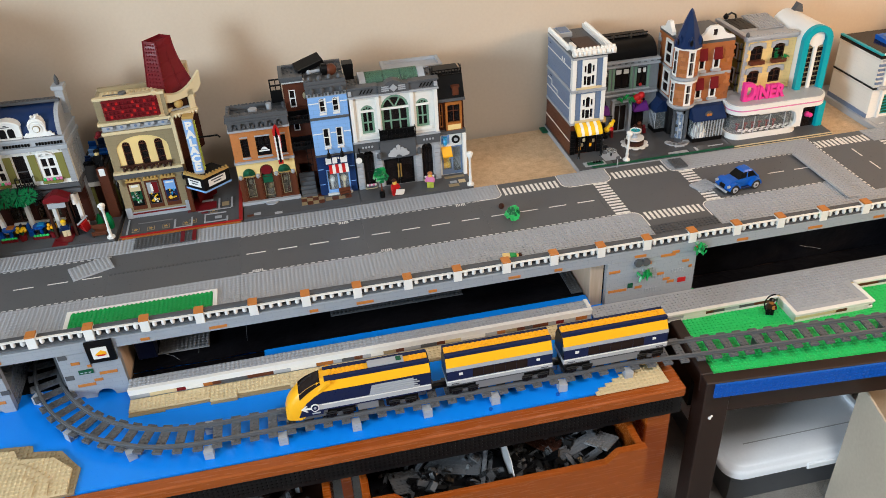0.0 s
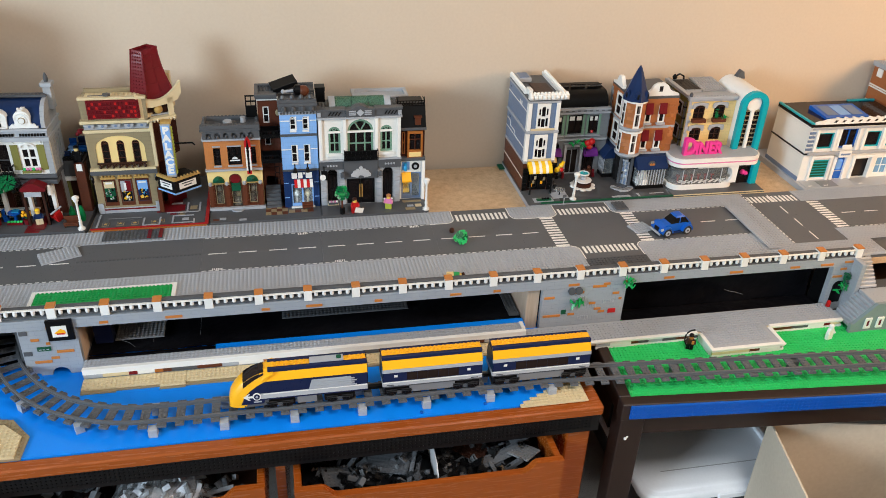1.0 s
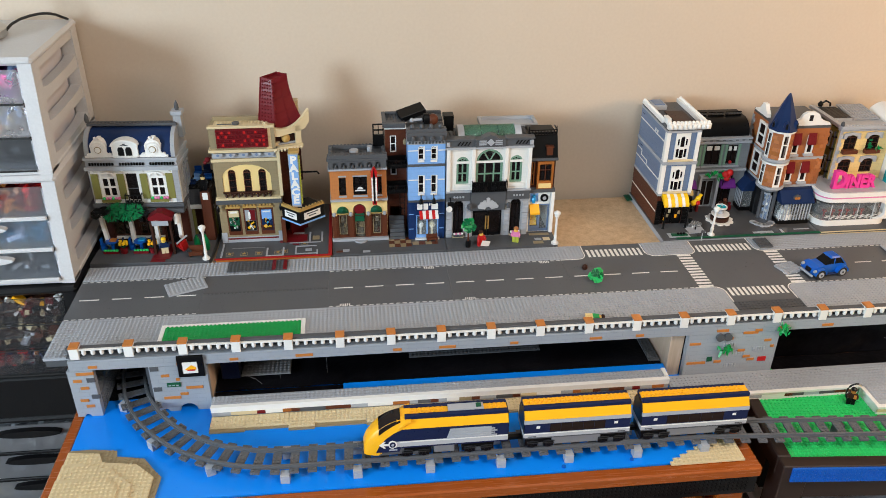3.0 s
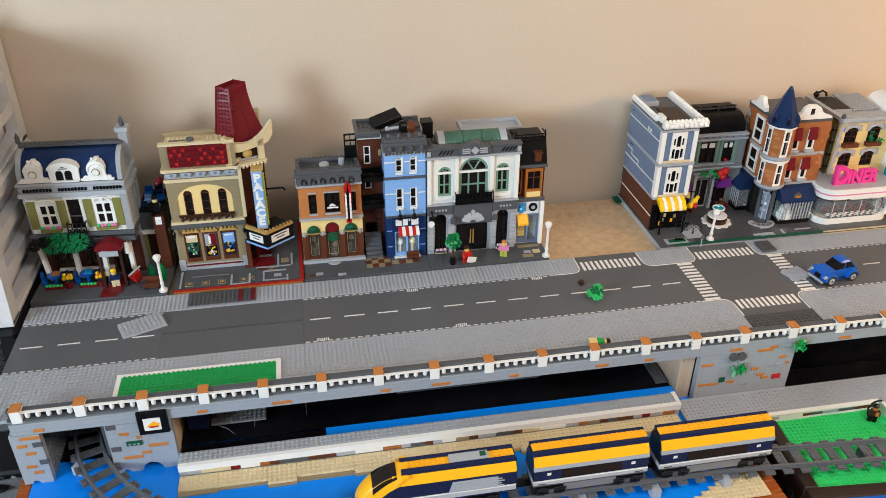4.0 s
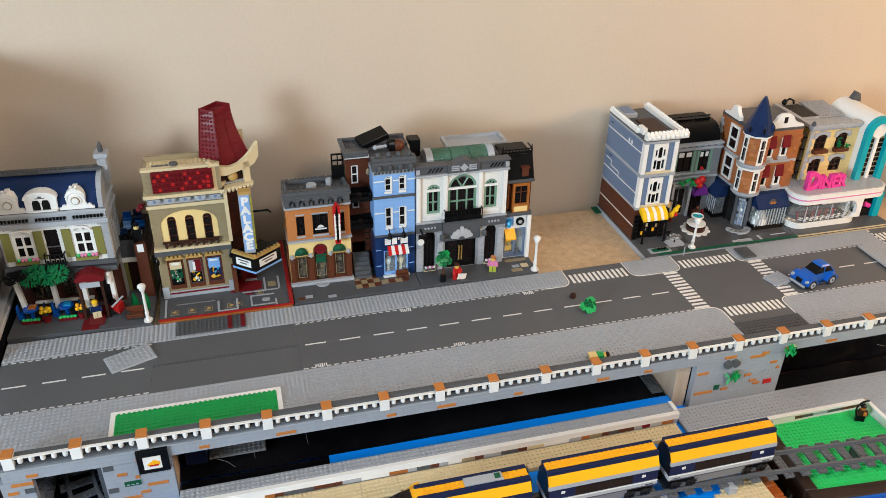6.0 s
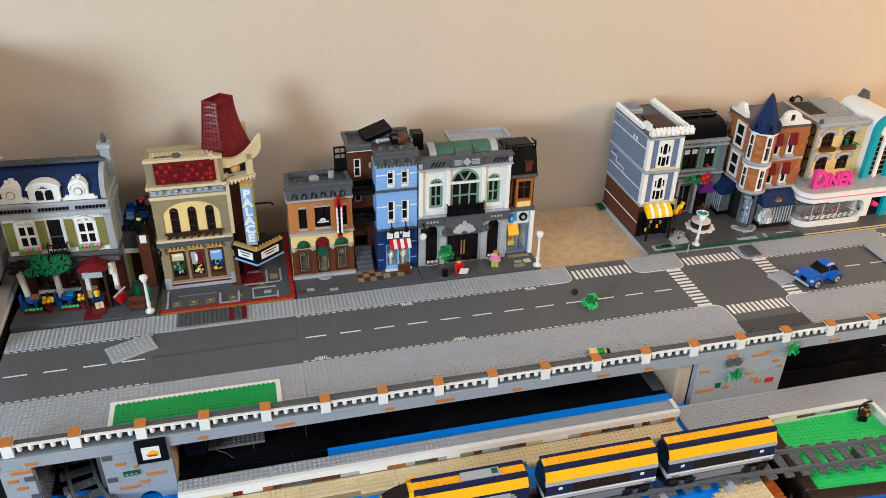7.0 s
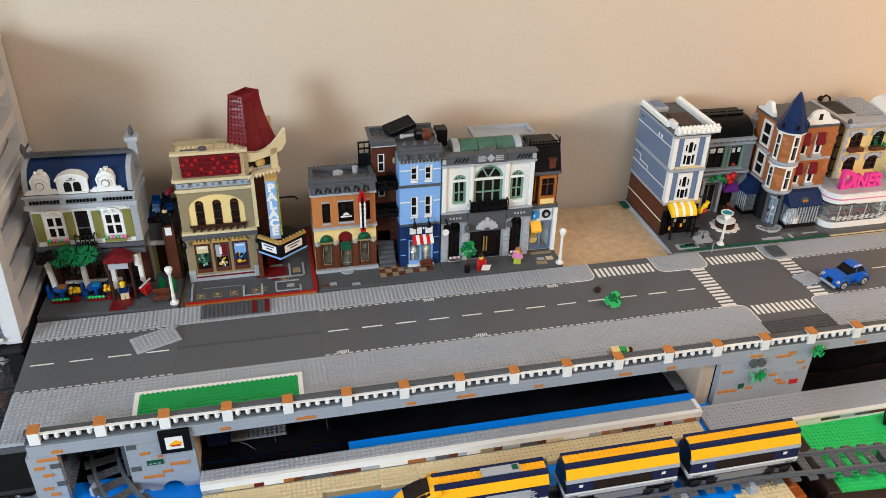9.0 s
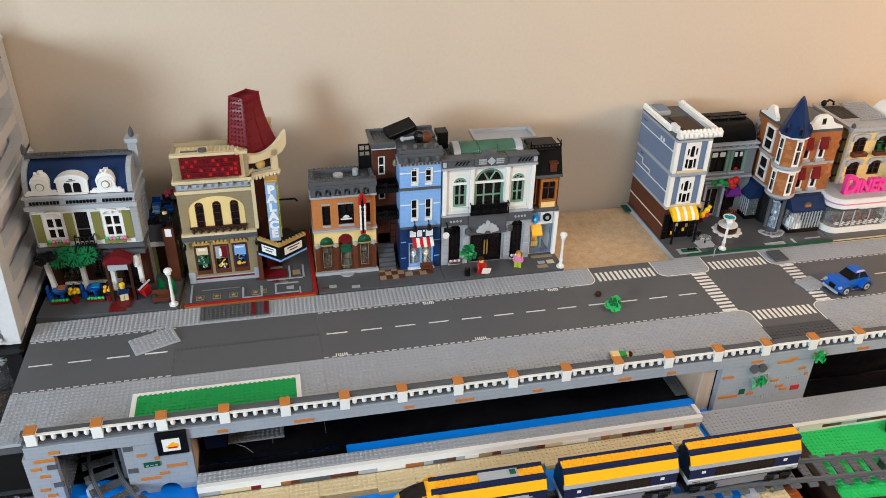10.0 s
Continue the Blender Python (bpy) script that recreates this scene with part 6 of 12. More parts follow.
# sign tower and marquee
sgn = part("sign_tower", box(-0.197, -0.176, 0.3900, 0.4060, 0.104, 0.2330, c=0.0006), "light_grey", C)
part("sign_face", box(-0.1955, -0.1775, 0.3888, 0.3899, 0.110, 0.2290), "medium_blue", sgn, "blue vertical sign face")
for k, chn in enumerate("PALACE"):
    letters(sgn, chn, 0.0250, front_text(-0.1865, 0.3884, 0.2105 - k * 0.0192, (1.02, 0.92, 1)), "white", 0.0006, weight=0.05)
for k in range(14):
    for yy in (0.394, 0.401):
        part("bulb", Geo().cyl((-0.1759, yy, 0.113 + k * 0.0083), 0.0028, 0.003, 8, "x"), "lime", sgn)
part("sign_cap", box(-0.196, -0.173, 0.387, 0.407, 0.2331, 0.2385, c=0.0006), "gold", sgn)
mq = [(-0.222, 0.408), (-0.181, 0.372), (-0.128, 0.412), (-0.165, 0.448)]
mar = part("marquee", Geo().prism(mq, 0.070, 0.1000, "xy"), "black", C, "black wedge-shaped marquee with white boards and gilt edge")
part("marquee_trim", Geo().prism([((x + 0.175) * 1.03 - 0.175, (y - 0.41) * 1.03 + 0.41) for x, y in mq], 0.0660, 0.0699, "xy"), "medium_blue", mar)
part("marquee_lamp", Geo().tube([(-0.1935, 0.478, 0.150), (-0.160, 0.474, 0.151), (-0.142, 0.472, 0.152), (-0.137, 0.472, 0.146)], 0.0020), "black", mar)
part("marquee_top", Geo().prism([((x + 0.175) * 0.8 - 0.175, (y - 0.41) * 0.8 + 0.41) for x, y in mq], 0.1001, 0.1030, "xy"), "black", mar)
for p, q in ((mq[0], mq[1]), (mq[1], mq[2])):
    d = Vector((q[0] - p[0], q[1] - p[1], 0))
    nrm = Vector((d.y, -d.x, 0)).normalized()
    a, c = Vector((*p, 0)) + d * 0.17 + nrm * 0.0002, Vector((*p, 0)) + d * 0.83 + nrm * 0.0002
    o = nrm * 0.0008
    vs = [(v.x + w.x, v.y + w.y, z) for v, w in ((a, Vector((0, 0, 0))), (c, Vector((0, 0, 0))), (c, o), (a, o)) for z in (0.077, 0.093)]
    part("letter_board", Geo().add(vs, [(0, 1, 3, 2), (2, 3, 5, 4), (4, 5, 7, 6), (6, 7, 1, 0), (1, 7, 5, 3), (0, 2, 4, 6)]), "white", mar, "white letter board with unreadable dark bars")
    for row, frac in ((0.088, 0.7), (0.082, 0.45)):
        a2, c2 = a + (c - a) * (0.5 - frac / 2) + o * 1.01, a + (c - a) * (0.5 + frac / 2) + o * 1.01
        vs = [(v.x + w.x, v.y + w.y, z) for v, w in ((a2, Vector((0, 0, 0))), (c2, Vector((0, 0, 0))), (c2, o * 0.4), (a2, o * 0.4)) for z in (row, row + 0.0025)]
        part("text_bar", Geo().add(vs, [(0, 1, 3, 2), (2, 3, 5, 4), (4, 5, 7, 6), (6, 7, 1, 0), (1, 7, 5, 3), (0, 2, 4, 6)]), "dark_grey", mar)
    ln, ang = d.length, math.atan2(d.y, d.x)
    g = Geo().box(0, ln, -0.002, 0.006, 0, 0.0035)
    n = 8
    for k in range(n):
        u = ln * (k + 0.5) / n
        g.prism([(u - 0.0033, 0.0035), (u + 0.0033, 0.0035), (u + 0.0008, 0.0078), (u - 0.0008, 0.0078)], -0.0015, 0.004)
    part("gilt_trim", g.move(Matrix.Translation((p[0], p[1], 0.1001)) @ Matrix.Rotation(ang, 4, 'Z')), "gold", mar, "gilt toothed trim")

# ---- detective office block ----
D = house("toy_corner_block", -0.1125, 0.1465, "toy corner block with orange hall and blue barber shop")
chk = []
for i in range(4):
    for j in range(3):
        chk.append((0.016 + i * 0.0130, 0.0288 + i * 0.0130, 0.366 + j * 0.0145, 0.3803 + j * 0.0145, "brown" if (i + j) % 2 else "dark_tan"))
base(D, -0.1125, 0.1465, "dark_grey", chk + [(0.070, 0.085, 0.372, 0.3865, "dark_tan"), (0.0852, 0.0998, 0.372, 0.3865, "brown"), (0.100, 0.1145, 0.372, 0.3865, "dark_tan"), (0.1147, 0.129, 0.372, 0.3865, "brown"), (-0.090, -0.075, 0.355, 0.365, "light_grey"), (-0.045, -0.028, 0.347, 0.356, "light_grey"), (-0.105, -0.09, 0.352, 0.36, "brown")])
X0, X1, Y = -0.1115, 0.0150, 0.411
band(D, X0 - 0.002, X1 + 0.002, Y - 0.010, Y - 0.0002, 0.0036, 0.010, "light_grey", "plinth")
holes = [(-0.100, -0.074, 0.012, 0.090, True), (-0.063, -0.034, 0.0037, 0.095, True), (-0.023, 0.003, 0.012, 0.090, True)]
shell(D, X0, X1, Y, 0.505, 0.0036, 0.104, "light_yellow", holes, side="dark_orange")
for a, c, z0, z1, _ in holes:
    window(D, a, c, z0, z1, Y + 0.0015, "brown", 1, 1, arch=1, fw=0.0032, pane="hall_glass")
    if a == -0.063:
        part("fanlight", Geo().cyl(((a + c) / 2, Y + 0.001, z1 - (c - a) / 2), (c - a) / 2 - 0.003, 0.0025, 16, "y"), "dark_red", D, "dark red fanlight glass")
        part("door_panel", box(a + 0.004, c - 0.004, Y + 0.0006, Y + 0.0014, 0.050, 0.070), "dark_green", D)
    else:
        dm = Geo()
        mx_, zc = (a + c) / 2, z1 - 0.016
        rows_ = [[(mx_ + 0.0138 * math.cos(math.pi * q / 12) * math.cos(math.pi / 2 * w / 5), Y - 0.0004 - 0.0120 * math.sin(math.pi / 2 * w / 5) * (0.35 + 0.65 * math.sin(math.pi * q / 12)), zc + 0.0165 * math.sin(math.pi * q / 12) * math.cos(math.pi / 2 * w / 5 * 0.62)) for q in range(13)] for w in range(6)]
        for w in range(5):
            dm.add(rows_[w] + rows_[w + 1], [(q, q + 1, 13 + q + 1, 13 + q) for q in range(12)])
        part("dome_awning", dm, "dark_green", D, "glossy dark green dome awning", smooth=True)
        part("awning_rim", Geo().box(a + 0.0005, c - 0.0005, Y - 0.0035, Y - 0.0003, zc - 0.003, zc - 0.0003), "gold", D)
    part("gold_line", Geo().wall(a + 0.0045, c - 0.0045, Y + 0.0008, Y + 0.0014, 0.018, 0.068, [(a + 0.0055, c - 0.0055, 0.0190, 0.0670)]), "dark_tan", D)
part("lower_panel", Geo().wall(X0 + 0.0003, X1 - 0.0003, Y - 0.0016, Y - 0.0002, 0.0102, 0.0660, [(-0.0985, -0.0755, 0.0135, 0.0659), (-0.0615, -0.0355, 0.0103, 0.0659), (-0.0215, 0.0015, 0.0135, 0.0659)]), "brown", D)
for x in (X0, -0.0735, -0.0335, 0.0035):
    part("pilaster", box(x + 0.0003, x + 0.0100, Y - 0.0030, Y - 0.0002, 0.0102, 0.066, c=0.0004), "brown", D)
    part("bracket", Geo().turned((x + 0.005, Y - 0.003, 0.066), [(0.002, 0), (0.0042, 0.003), (0.0045, 0.008), (0.002, 0.010)], 8), "light_grey", D)
band(D, X0 - 0.002, X1 + 0.002, Y - 0.006, 0.4645, 0.1041, 0.1085, "light_grey")
shell(D, X0, X1, Y, 0.4645, 0.1086, 0.180, "orange_wall", [(-0.092, -0.076, 0.118, 0.161), (-0.060, -0.029, 0.118, 0.163), (-0.012, 0.004, 0.118, 0.161)])
window(D, -0.092, -0.076, 0.118, 0.161, Y + 0.001, "black", 1, 2)
window(D, -0.060, -0.029, 0.118, 0.163, Y + 0.001, "black", 2, 2)
window(D, -0.012, 0.004, 0.118, 0.161, Y + 0.001, "black", 1, 2)
part("window_decal", box(-0.056, -0.033, Y + 0.0002, Y + 0.0007, 0.127, 0.130), "white", D, "white unreadable lettering bar")
part("window_decal", Geo().prism([(-0.052, 0.1315), (-0.037, 0.1315), (-0.040, 0.136), (-0.0445, 0.138), (-0.049, 0.136)], Y + 0.0002, Y + 0.0007), "white", D)
for a, c in ((-0.093, -0.075), (-0.061, -0.028), (-0.013, 0.005)):
    band(D, a, c, Y - 0.003, Y - 0.0002, 0.1135, 0.1178, "light_grey", "sill")
    band(D, a, c, Y - 0.002, Y - 0.0002, 0.1632, 0.1665, "light_grey", "lintel")
band(D, X0 - 0.003, X1 + 0.002, Y - 0.006, 0.4645, 0.1801, 0.186, "light_grey")
band(D, X0 - 0.001, X1, Y - 0.002, 0.4645, 0.1862, 0.205, "dark_grey")
ah = [(X0 + 0.0085 + k * 0.0187, X0 + 0.0205 + k * 0.0187, 0.1880, 0.2010, 0.0045) for k in range(6)]
part("arcade", Geo().wall(X0, X1, Y - 0.0085, Y - 0.0022, 0.1862, 0.2050, ah), "dark_grey", D, "dark grey blind arcade under the parapet")
for k in range(6):
    x = X0 + 0.0145 + k * 0.0187
    part("pyramid", Geo().cyl((x, Y - 0.0068, 0.1882), 0.0040, 0.0075, 4, r2=0.0004), "dark_grey", D)
band(D, X0 - 0.004, X1 + 0.003, Y - 0.011, Y + 0.006, 0.2052, 0.2105, "dark_grey")
band(D, X0 - 0.003, X1 + 0.002, Y - 0.0100, Y + 0.0050, 0.2107, 0.2190, "dark_grey", "parapet")
stud_row(D, X0 - 0.001, Y - 0.0095, 15, 1, 0.2190, "dark_grey")
part("roof_slab", box(X0, X1, Y + 0.0062, 0.4645, 0.2052, 0.210), "dark_grey", D)
for a, c, e, f in ((X0, X0 + 0.008, Y + 0.0064, 0.4645), (X1 - 0.008, X1, Y + 0.0064, 0.4645), (X0 + 0.0082, X1 - 0.0082, 0.4560, 0.4645)):
    part("roof_parapet", box(a, c, e, f, 0.2102, 0.2190, c=0.0004), "dark_grey", D)
    stud_row(D, a, e + 0.001, max(1, int((c - a) / STUD)), max(1, int((f - e) / STUD)), 0.2190, "dark_grey")
stud_row(D, X0 + 0.012, 0.415, 12, 4, 0.2101, "dark_grey")
part("roof_vent", Geo().cyl((-0.055, 0.435, 0.2101), 0.010, 0.008, 12).cyl((-0.02, 0.44, 0.2101), 0.006, 0.014, 10), "light_grey", D)
bsg = part("bowling_sign", Geo().prism([(-0.0185, 0.100), (-0.0080, 0.100), (-0.0060, 0.150), (-0.0060, 0.180), (-0.0100, 0.188), (-0.0130, 0.192), (-0.0165, 0.188), (-0.0205, 0.180), (-0.0205, 0.150)], Y - 0.018, Y - 0.010), "red", D, "red vertical sign with white bands")
for s in (-0.0192, -0.0108):
    part("stripe", box(s, s + 0.0034, Y - 0.0188, Y - 0.0181, 0.110, 0.168), "white", bsg)
    for k in range(6):
        part("bulb", Geo().cyl((s + 0.0017, Y - 0.0188, 0.114 + k * 0.0098), 0.0023, -0.0014, 8, "y"), "white", bsg)
part("pin_shape", Geo().prism([(-0.0152, 0.104), (-0.0114, 0.104), (-0.0110, 0.150), (-0.0100, 0.166), (-0.0118, 0.176), (-0.0134, 0.190), (-0.0150, 0.176), (-0.0166, 0.166), (-0.0156, 0.150)], Y - 0.0195, Y - 0.0182), "black", bsg)
for x, z, w, h, m in ((-0.096, 0.016, 0.009, 0.016, "light_grey"), (-0.086, 0.016, 0.008, 0.026, "dark_tan"), (-0.092, 0.046, 0.008, 0.012, "white"), (-0.019, 0.016, 0.010, 0.018, "light_grey"), (-0.009, 0.016, 0.008, 0.012, "dark_red"), (-0.055, 0.006, 0.014, 0.022, "light_grey"), (-0.050, 0.030, 0.010, 0.012, "tan"), (-0.014, 0.044, 0.009, 0.010, "white")):
    part("shop_ware", box(x, x + w, Y + 0.010, Y + 0.017, z, z + h, c=0.0006), m, D)
part("round_step", Geo().prism([(-0.0485 + 0.0140 * math.cos(math.pi * (1 + q / 10)), Y - 0.0102 + 0.0110 * math.sin(math.pi * (1 + q / 10))) for q in range(11)], 0.0037, 0.0070, "xy"), "light_grey", D)
# dark stair tower
X0, X1, Y = 0.0155, 0.0625, 0.4420
shell(D, X0, X1, Y, 0.505, 0.0036, 0.262, "brown_wall", [(0.026, 0.040, 0.150, 0.184), (0.026, 0.040, 0.206, 0.246), (0.022, 0.050, 0.0037, 0.07)])
window(D, 0.026, 0.040, 0.150, 0.184, Y + 0.001, "white", 1, 2)
window(D, 0.026, 0.040, 0.206, 0.246, Y + 0.001, "white", 1, 2)
band(D, X0 - 0.002, X1, Y - 0.004, Y + 0.006, 0.262, 0.268, "white")
for z in (0.118, 0.180):
    lattice(D, X0 + 0.001, X1 - 0.001, Y - 0.032, Y - 0.0002, z, z + 0.019, "black", 8)
for z in (0.118, 0.180):
    part("balcony_back", box(0.0165, 0.0615, 0.4360, 0.4400, z + 0.0025, z + 0.0190), "black", D)
    for x in (0.024, 0.038, 0.052):
        part("balcony_pot", Geo().cyl((x, 0.424, z + 0.0022), 0.0045, 0.0100, 8, r2=0.0060), "black" if x != 0.038 else "dark_brown", D)
part("fire_ladder", Geo().box(0.0440, 0.0456, 0.4150, 0.4166, 0.060, 0.1180).box(0.0540, 0.0556, 0.4150, 0.4166, 0.060, 0.1180).box(0.0456, 0.0540, 0.4152, 0.4164, 0.075, 0.0766).box(0.0456, 0.0540, 0.4152, 0.4164, 0.090, 0.0916).box(0.0456, 0.0540, 0.4152, 0.4164, 0.105, 0.1066), "black", D)
part("wall_lantern", Geo().turned((0.0590, 0.436, 0.226), [(0.002, 0), (0.0042, 0.003), (0.0042, 0.010), (0.0012, 0.014)], 8), "dark_tan", D)
for k in range(6):
    part("stair_step", box(0.020, 0.054, Y - 0.041 + k * 0.0065, Y - 0.0345 + k * 0.0065, 0.0037, 0.010 + k * 0.0075), "dark_grey", D)
part("black_door", Geo().wall(-0.0120, 0.0130, 0.4480, 0.4510, 0.2195, 0.272, [(-0.009, 0.0000, 0.259, 0.269), (0.002, 0.0105, 0.259, 0.269), (-0.009, 0.0000, 0.247, 0.256), (0.002, 0.0105, 0.247, 0.256)]), "black", D, "black panelled door standing open")
# barber shop
X0, X1, Y = 0.0628, 0.1462, 0.399
shell(D, X0, X1, Y, 0.505, 0.0036, 0.100, "dark_blue_wall", [(0.080, 0.132, 0.0037, 0.066)])
part("shop_window", Geo().wall(0.0802, 0.1318, Y + 0.001, Y + 0.004, 0.0037, 0.0658, [(0.083, 0.104, 0.014, 0.063), (0.108, 0.129, 0.014, 0.063)]), "medium_blue", D)
part("pane", box(0.081, 0.131, Y + 0.0042, Y + 0.0048, 0.012, 0.064), "glass", D)
part("white_step", box(0.078, 0.134, Y - 0.006, Y - 0.0002, 0.0037, 0.0075), "white", D)
for x, m in ((0.091, "white"), (0.118, "tan")):
    part("display_head", Geo().turned((x, Y + 0.012, 0.0040), [(0.003, 0), (0.003, 0.022), (0.0065, 0.027), (0.0075, 0.034), (0.003, 0.040)], 10), m, D)
part("bench", Geo().box(0.103, 0.129, Y - 0.018, Y - 0.008, 0.010, 0.0135).box(0.105, 0.108, Y - 0.016, Y - 0.010, 0.0037, 0.010).box(0.124, 0.127, Y - 0.016, Y - 0.010, 0.0037, 0.010).box(0.103, 0.129, Y - 0.0095, Y - 0.008, 0.0135, 0.021), "brown", D)
for k in range(6):
    x = 0.0875 + k * 0.0072
    part("awning_stripe", Geo().prism([(Y - 0.018, 0.064), (Y - 0.018, 0.067), (Y - 0.003, 0.0785), (Y - 0.0002, 0.0785), (Y - 0.0002, 0.075)], x, x + 0.0071, "yz"), "red" if k % 2 == 0 else "white", D)
sb = part("sign_board", box(0.0780, 0.1360, Y - 0.004, Y - 0.0002, 0.0795, 0.0999), "dark_blue", D, "dark blue sign with white bars")
for xb, w, h, zo in ((0.0820, 0.0125, 0.0150, 0), (0.0970, 0.0105, 0.0150, 0), (0.1095, 0.0035, 0.0050, 0.010), (0.1150, 0.0150, 0.0150, 0)):
    part("text_bar", box(xb, xb + w, Y - 0.0048, Y - 0.0041, 0.0823 + zo, 0.0823 + zo + h), "white", sb)
for z in (0.030, 0.068):
    for x in (X0 + 0.001, X1 - 0.012):
        part("inlay", box(x, x + 0.011, Y - 0.0008, Y - 0.0001, z, z + 0.0018), "medium_blue", D)
for sgn_x in (0.091, 0.120):
    part("sign_lamp", Geo().tube([(sgn_x, Y - 0.0002, 0.118), (sgn_x, Y - 0.010, 0.120), (sgn_x, Y - 0.014, 0.114)], 0.0014).cyl((sgn_x, Y - 0.014, 0.103), 0.006, 0.011, 10, r2=0.003), "black", D)
band(D, X0 - 0.001, X1, Y - 0.003, 0.505, 0.1001, 0.1040, "dark_grey")
for (za, zb) in ((0.1042, 0.188), (0.1935, 0.240)):
    hs = [(0.0855, 0.0985, za + 0.018 + (0 if za < 0.15 else -0.008), min(zb - 0.010, za + 0.062) + (0 if za < 0.15 else 0.006)), (0.1140, 0.1270, za + 0.018 + (0 if za < 0.15 else -0.008), min(zb - 0.010, za + 0.062) + (0 if za < 0.15 else 0.006))]
    up = za > 0.15
    if up:
        hs = [(a, c, e, f, True) for a, c, e, f in hs]
    shell(D, X0, X1, Y, 0.505, za, zb, "blue_wall", hs)
    for a, c, e, f, *_ in hs:
        window(D, a, c, e, f, Y + 0.0008, "white", 1, 2, fw=0.0016, arch=1 if up else 0)
        band(D, a - 0.001, c + 0.001, Y - 0.003, Y - 0.0002, e - 0.005, e - 0.0002, "white", "sill")
        band(D, a + 0.0115, a + 0.0150, Y - 0.0012, Y - 0.0001, e, f, "white", "inlay")
    zz = (za + zb) / 2 + 0.008
    part("white_line", Geo().box(X0, 0.0848, Y - 0.0010, Y - 0.0001, zz, zz + 0.0022).box(0.1022, 0.1136, Y - 0.0010, Y - 0.0001, zz, zz + 0.0022).box(0.1310, X1, Y - 0.0010, Y - 0.0001, zz, zz + 0.0022), "white", D)
band(D, X0 - 0.001, X1, Y - 0.003, 0.505, 0.1882, 0.1933, "dark_grey")
band(D, X0 - 0.001, X1, Y - 0.001, 0.505, 0.2402, 0.250, "light_grey")
g = Geo()
for k in range(11):
    g.box(X0 + 0.002 + k * 0.0074, X0 + 0.006 + k * 0.0074, Y - 0.003, Y - 0.0012, 0.2425, 0.2475)
part("dentils", g, "dark_grey", D, kind="stuff")
band(D, X0 - 0.002, X1 + 0.001, Y - 0.006, Y + 0.012, 0.2502, 0.262, "dark_grey")
for k in range(4):
    x = X0 + 0.006 + k * 0.021
    part("corbel", Geo().turned((x + 0.005, Y - 0.009, 0.2505), [(0.003, 0), (0.0048, 0.004), (0.0048, 0.010), (0.002, 0.013)], 8), "dark_grey", D)
band(D, X0 - 0.003, X1 + 0.002, Y - 0.008, Y + 0.014, 0.2622, 0.270, "dark_grey")
band(D, X0 - 0.002, X1 + 0.001, Y - 0.0070, Y + 0.0080, 0.2702, 0.2780, "dark_grey", "parapet")
stud_row(D, X0 + 0.0005, Y - 0.0055, 10, 1, 0.2780, "dark_grey")
for k in range(4):
    x = X0 + 0.010 + k * 0.0205
    part("urn", Geo().turned((x, Y - 0.0030, 0.2781), [(0.0030, 0), (0.0052, 0.004), (0.0040, 0.009), (0.0010, 0.011)], 8), "dark_grey", D)
part("roof_slab", box(0.0155, X1, Y + 0.064, 0.505, 0.2682, 0.2740), "dark_grey", D)
part("roof_slab", box(0.0120, 0.0600, 0.4300, Y + 0.0638, 0.2682, 0.2740), "dark_grey", D)
part("roof_slab", box(X0 + 0.0001, X1, Y + 0.0142, Y + 0.0638, 0.262, 0.2680), "dark_grey", D)
stud_row(D, 0.018, Y + 0.068, 15, 4, 0.2740, "dark_grey")
for a, c, e, f in ((0.010, 0.018, 0.4355, 0.505), (0.0182, X1, 0.497, 0.505), (0.0100, 0.0600, 0.427, 0.435)):
    part("roof_parapet", box(a, c, e, f, 0.2742, 0.280, c=0.0004), "dark_grey", D)
sl = Geo().box(-0.030, 0.030, -0.017, 0.017, 0, 0.012, c=0.0005).move(pose(0.078, 0.482, 0.280, 12, -14, 14))
part("roof_box", sl, "black", D, "black box leaning on the roof")
part("roof_prop", Geo().box(0.060, 0.110, 0.475, 0.49, 0.2742, 0.286), "dark_grey", D)
part("wheel", Geo().cyl((0.1020, 0.440, 0.2840), 0.0125, 0.012, 16, "x").cyl((0.0990, 0.440, 0.2840), 0.0080, 0.004, 14, "x"), "black", D, "black toy wheel lying on the roof")
part("brown_head", Geo().ball((0.1215, 0.438, 0.2830), 0.0130, 14, 8), "brown", D, smooth=True)
part("pipe", Geo().tube([(0.076, 0.436, 0.2830), (0.098, 0.438, 0.2840)], 0.0032, 8).ball((0.075, 0.436, 0.2830), 0.0050, 8, 5), "light_grey", D)
part("black_stack", Geo().box(0.1475, 0.171, 0.455, 0.480, 0.2742, 0.284, c=0.0005) .box(0.1485, 0.1700, 0.450, 0.4548, 0.25, 0.285), "black", D)
# ---- bank ----
K = house("toy_bank", 0.149, 0.4045, "white and grey toy bank with green arched windows")
base(K, 0.1470, 0.4045, "dark_grey", [(0.350, 0.374, 0.352, 0.364, "dark_tan"), (0.376, 0.392, 0.366, 0.380, "tan"), (0.356, 0.372, 0.368, 0.378, "light_grey"), (0.348, 0.395, 0.392, 0.402, "dark_tan")])
X0, X1, Y, YB = 0.1495, 0.342, 0.401, 0.500
gh = [(0.166, 0.190, 0.008, 0.098, True), (0.212, 0.280, 0.0037, 0.072), (0.300, 0.324, 0.008, 0.098, True)]
shell(K, X0, X1, Y, YB, 0.0036, 0.1210, "grey_wall", gh)
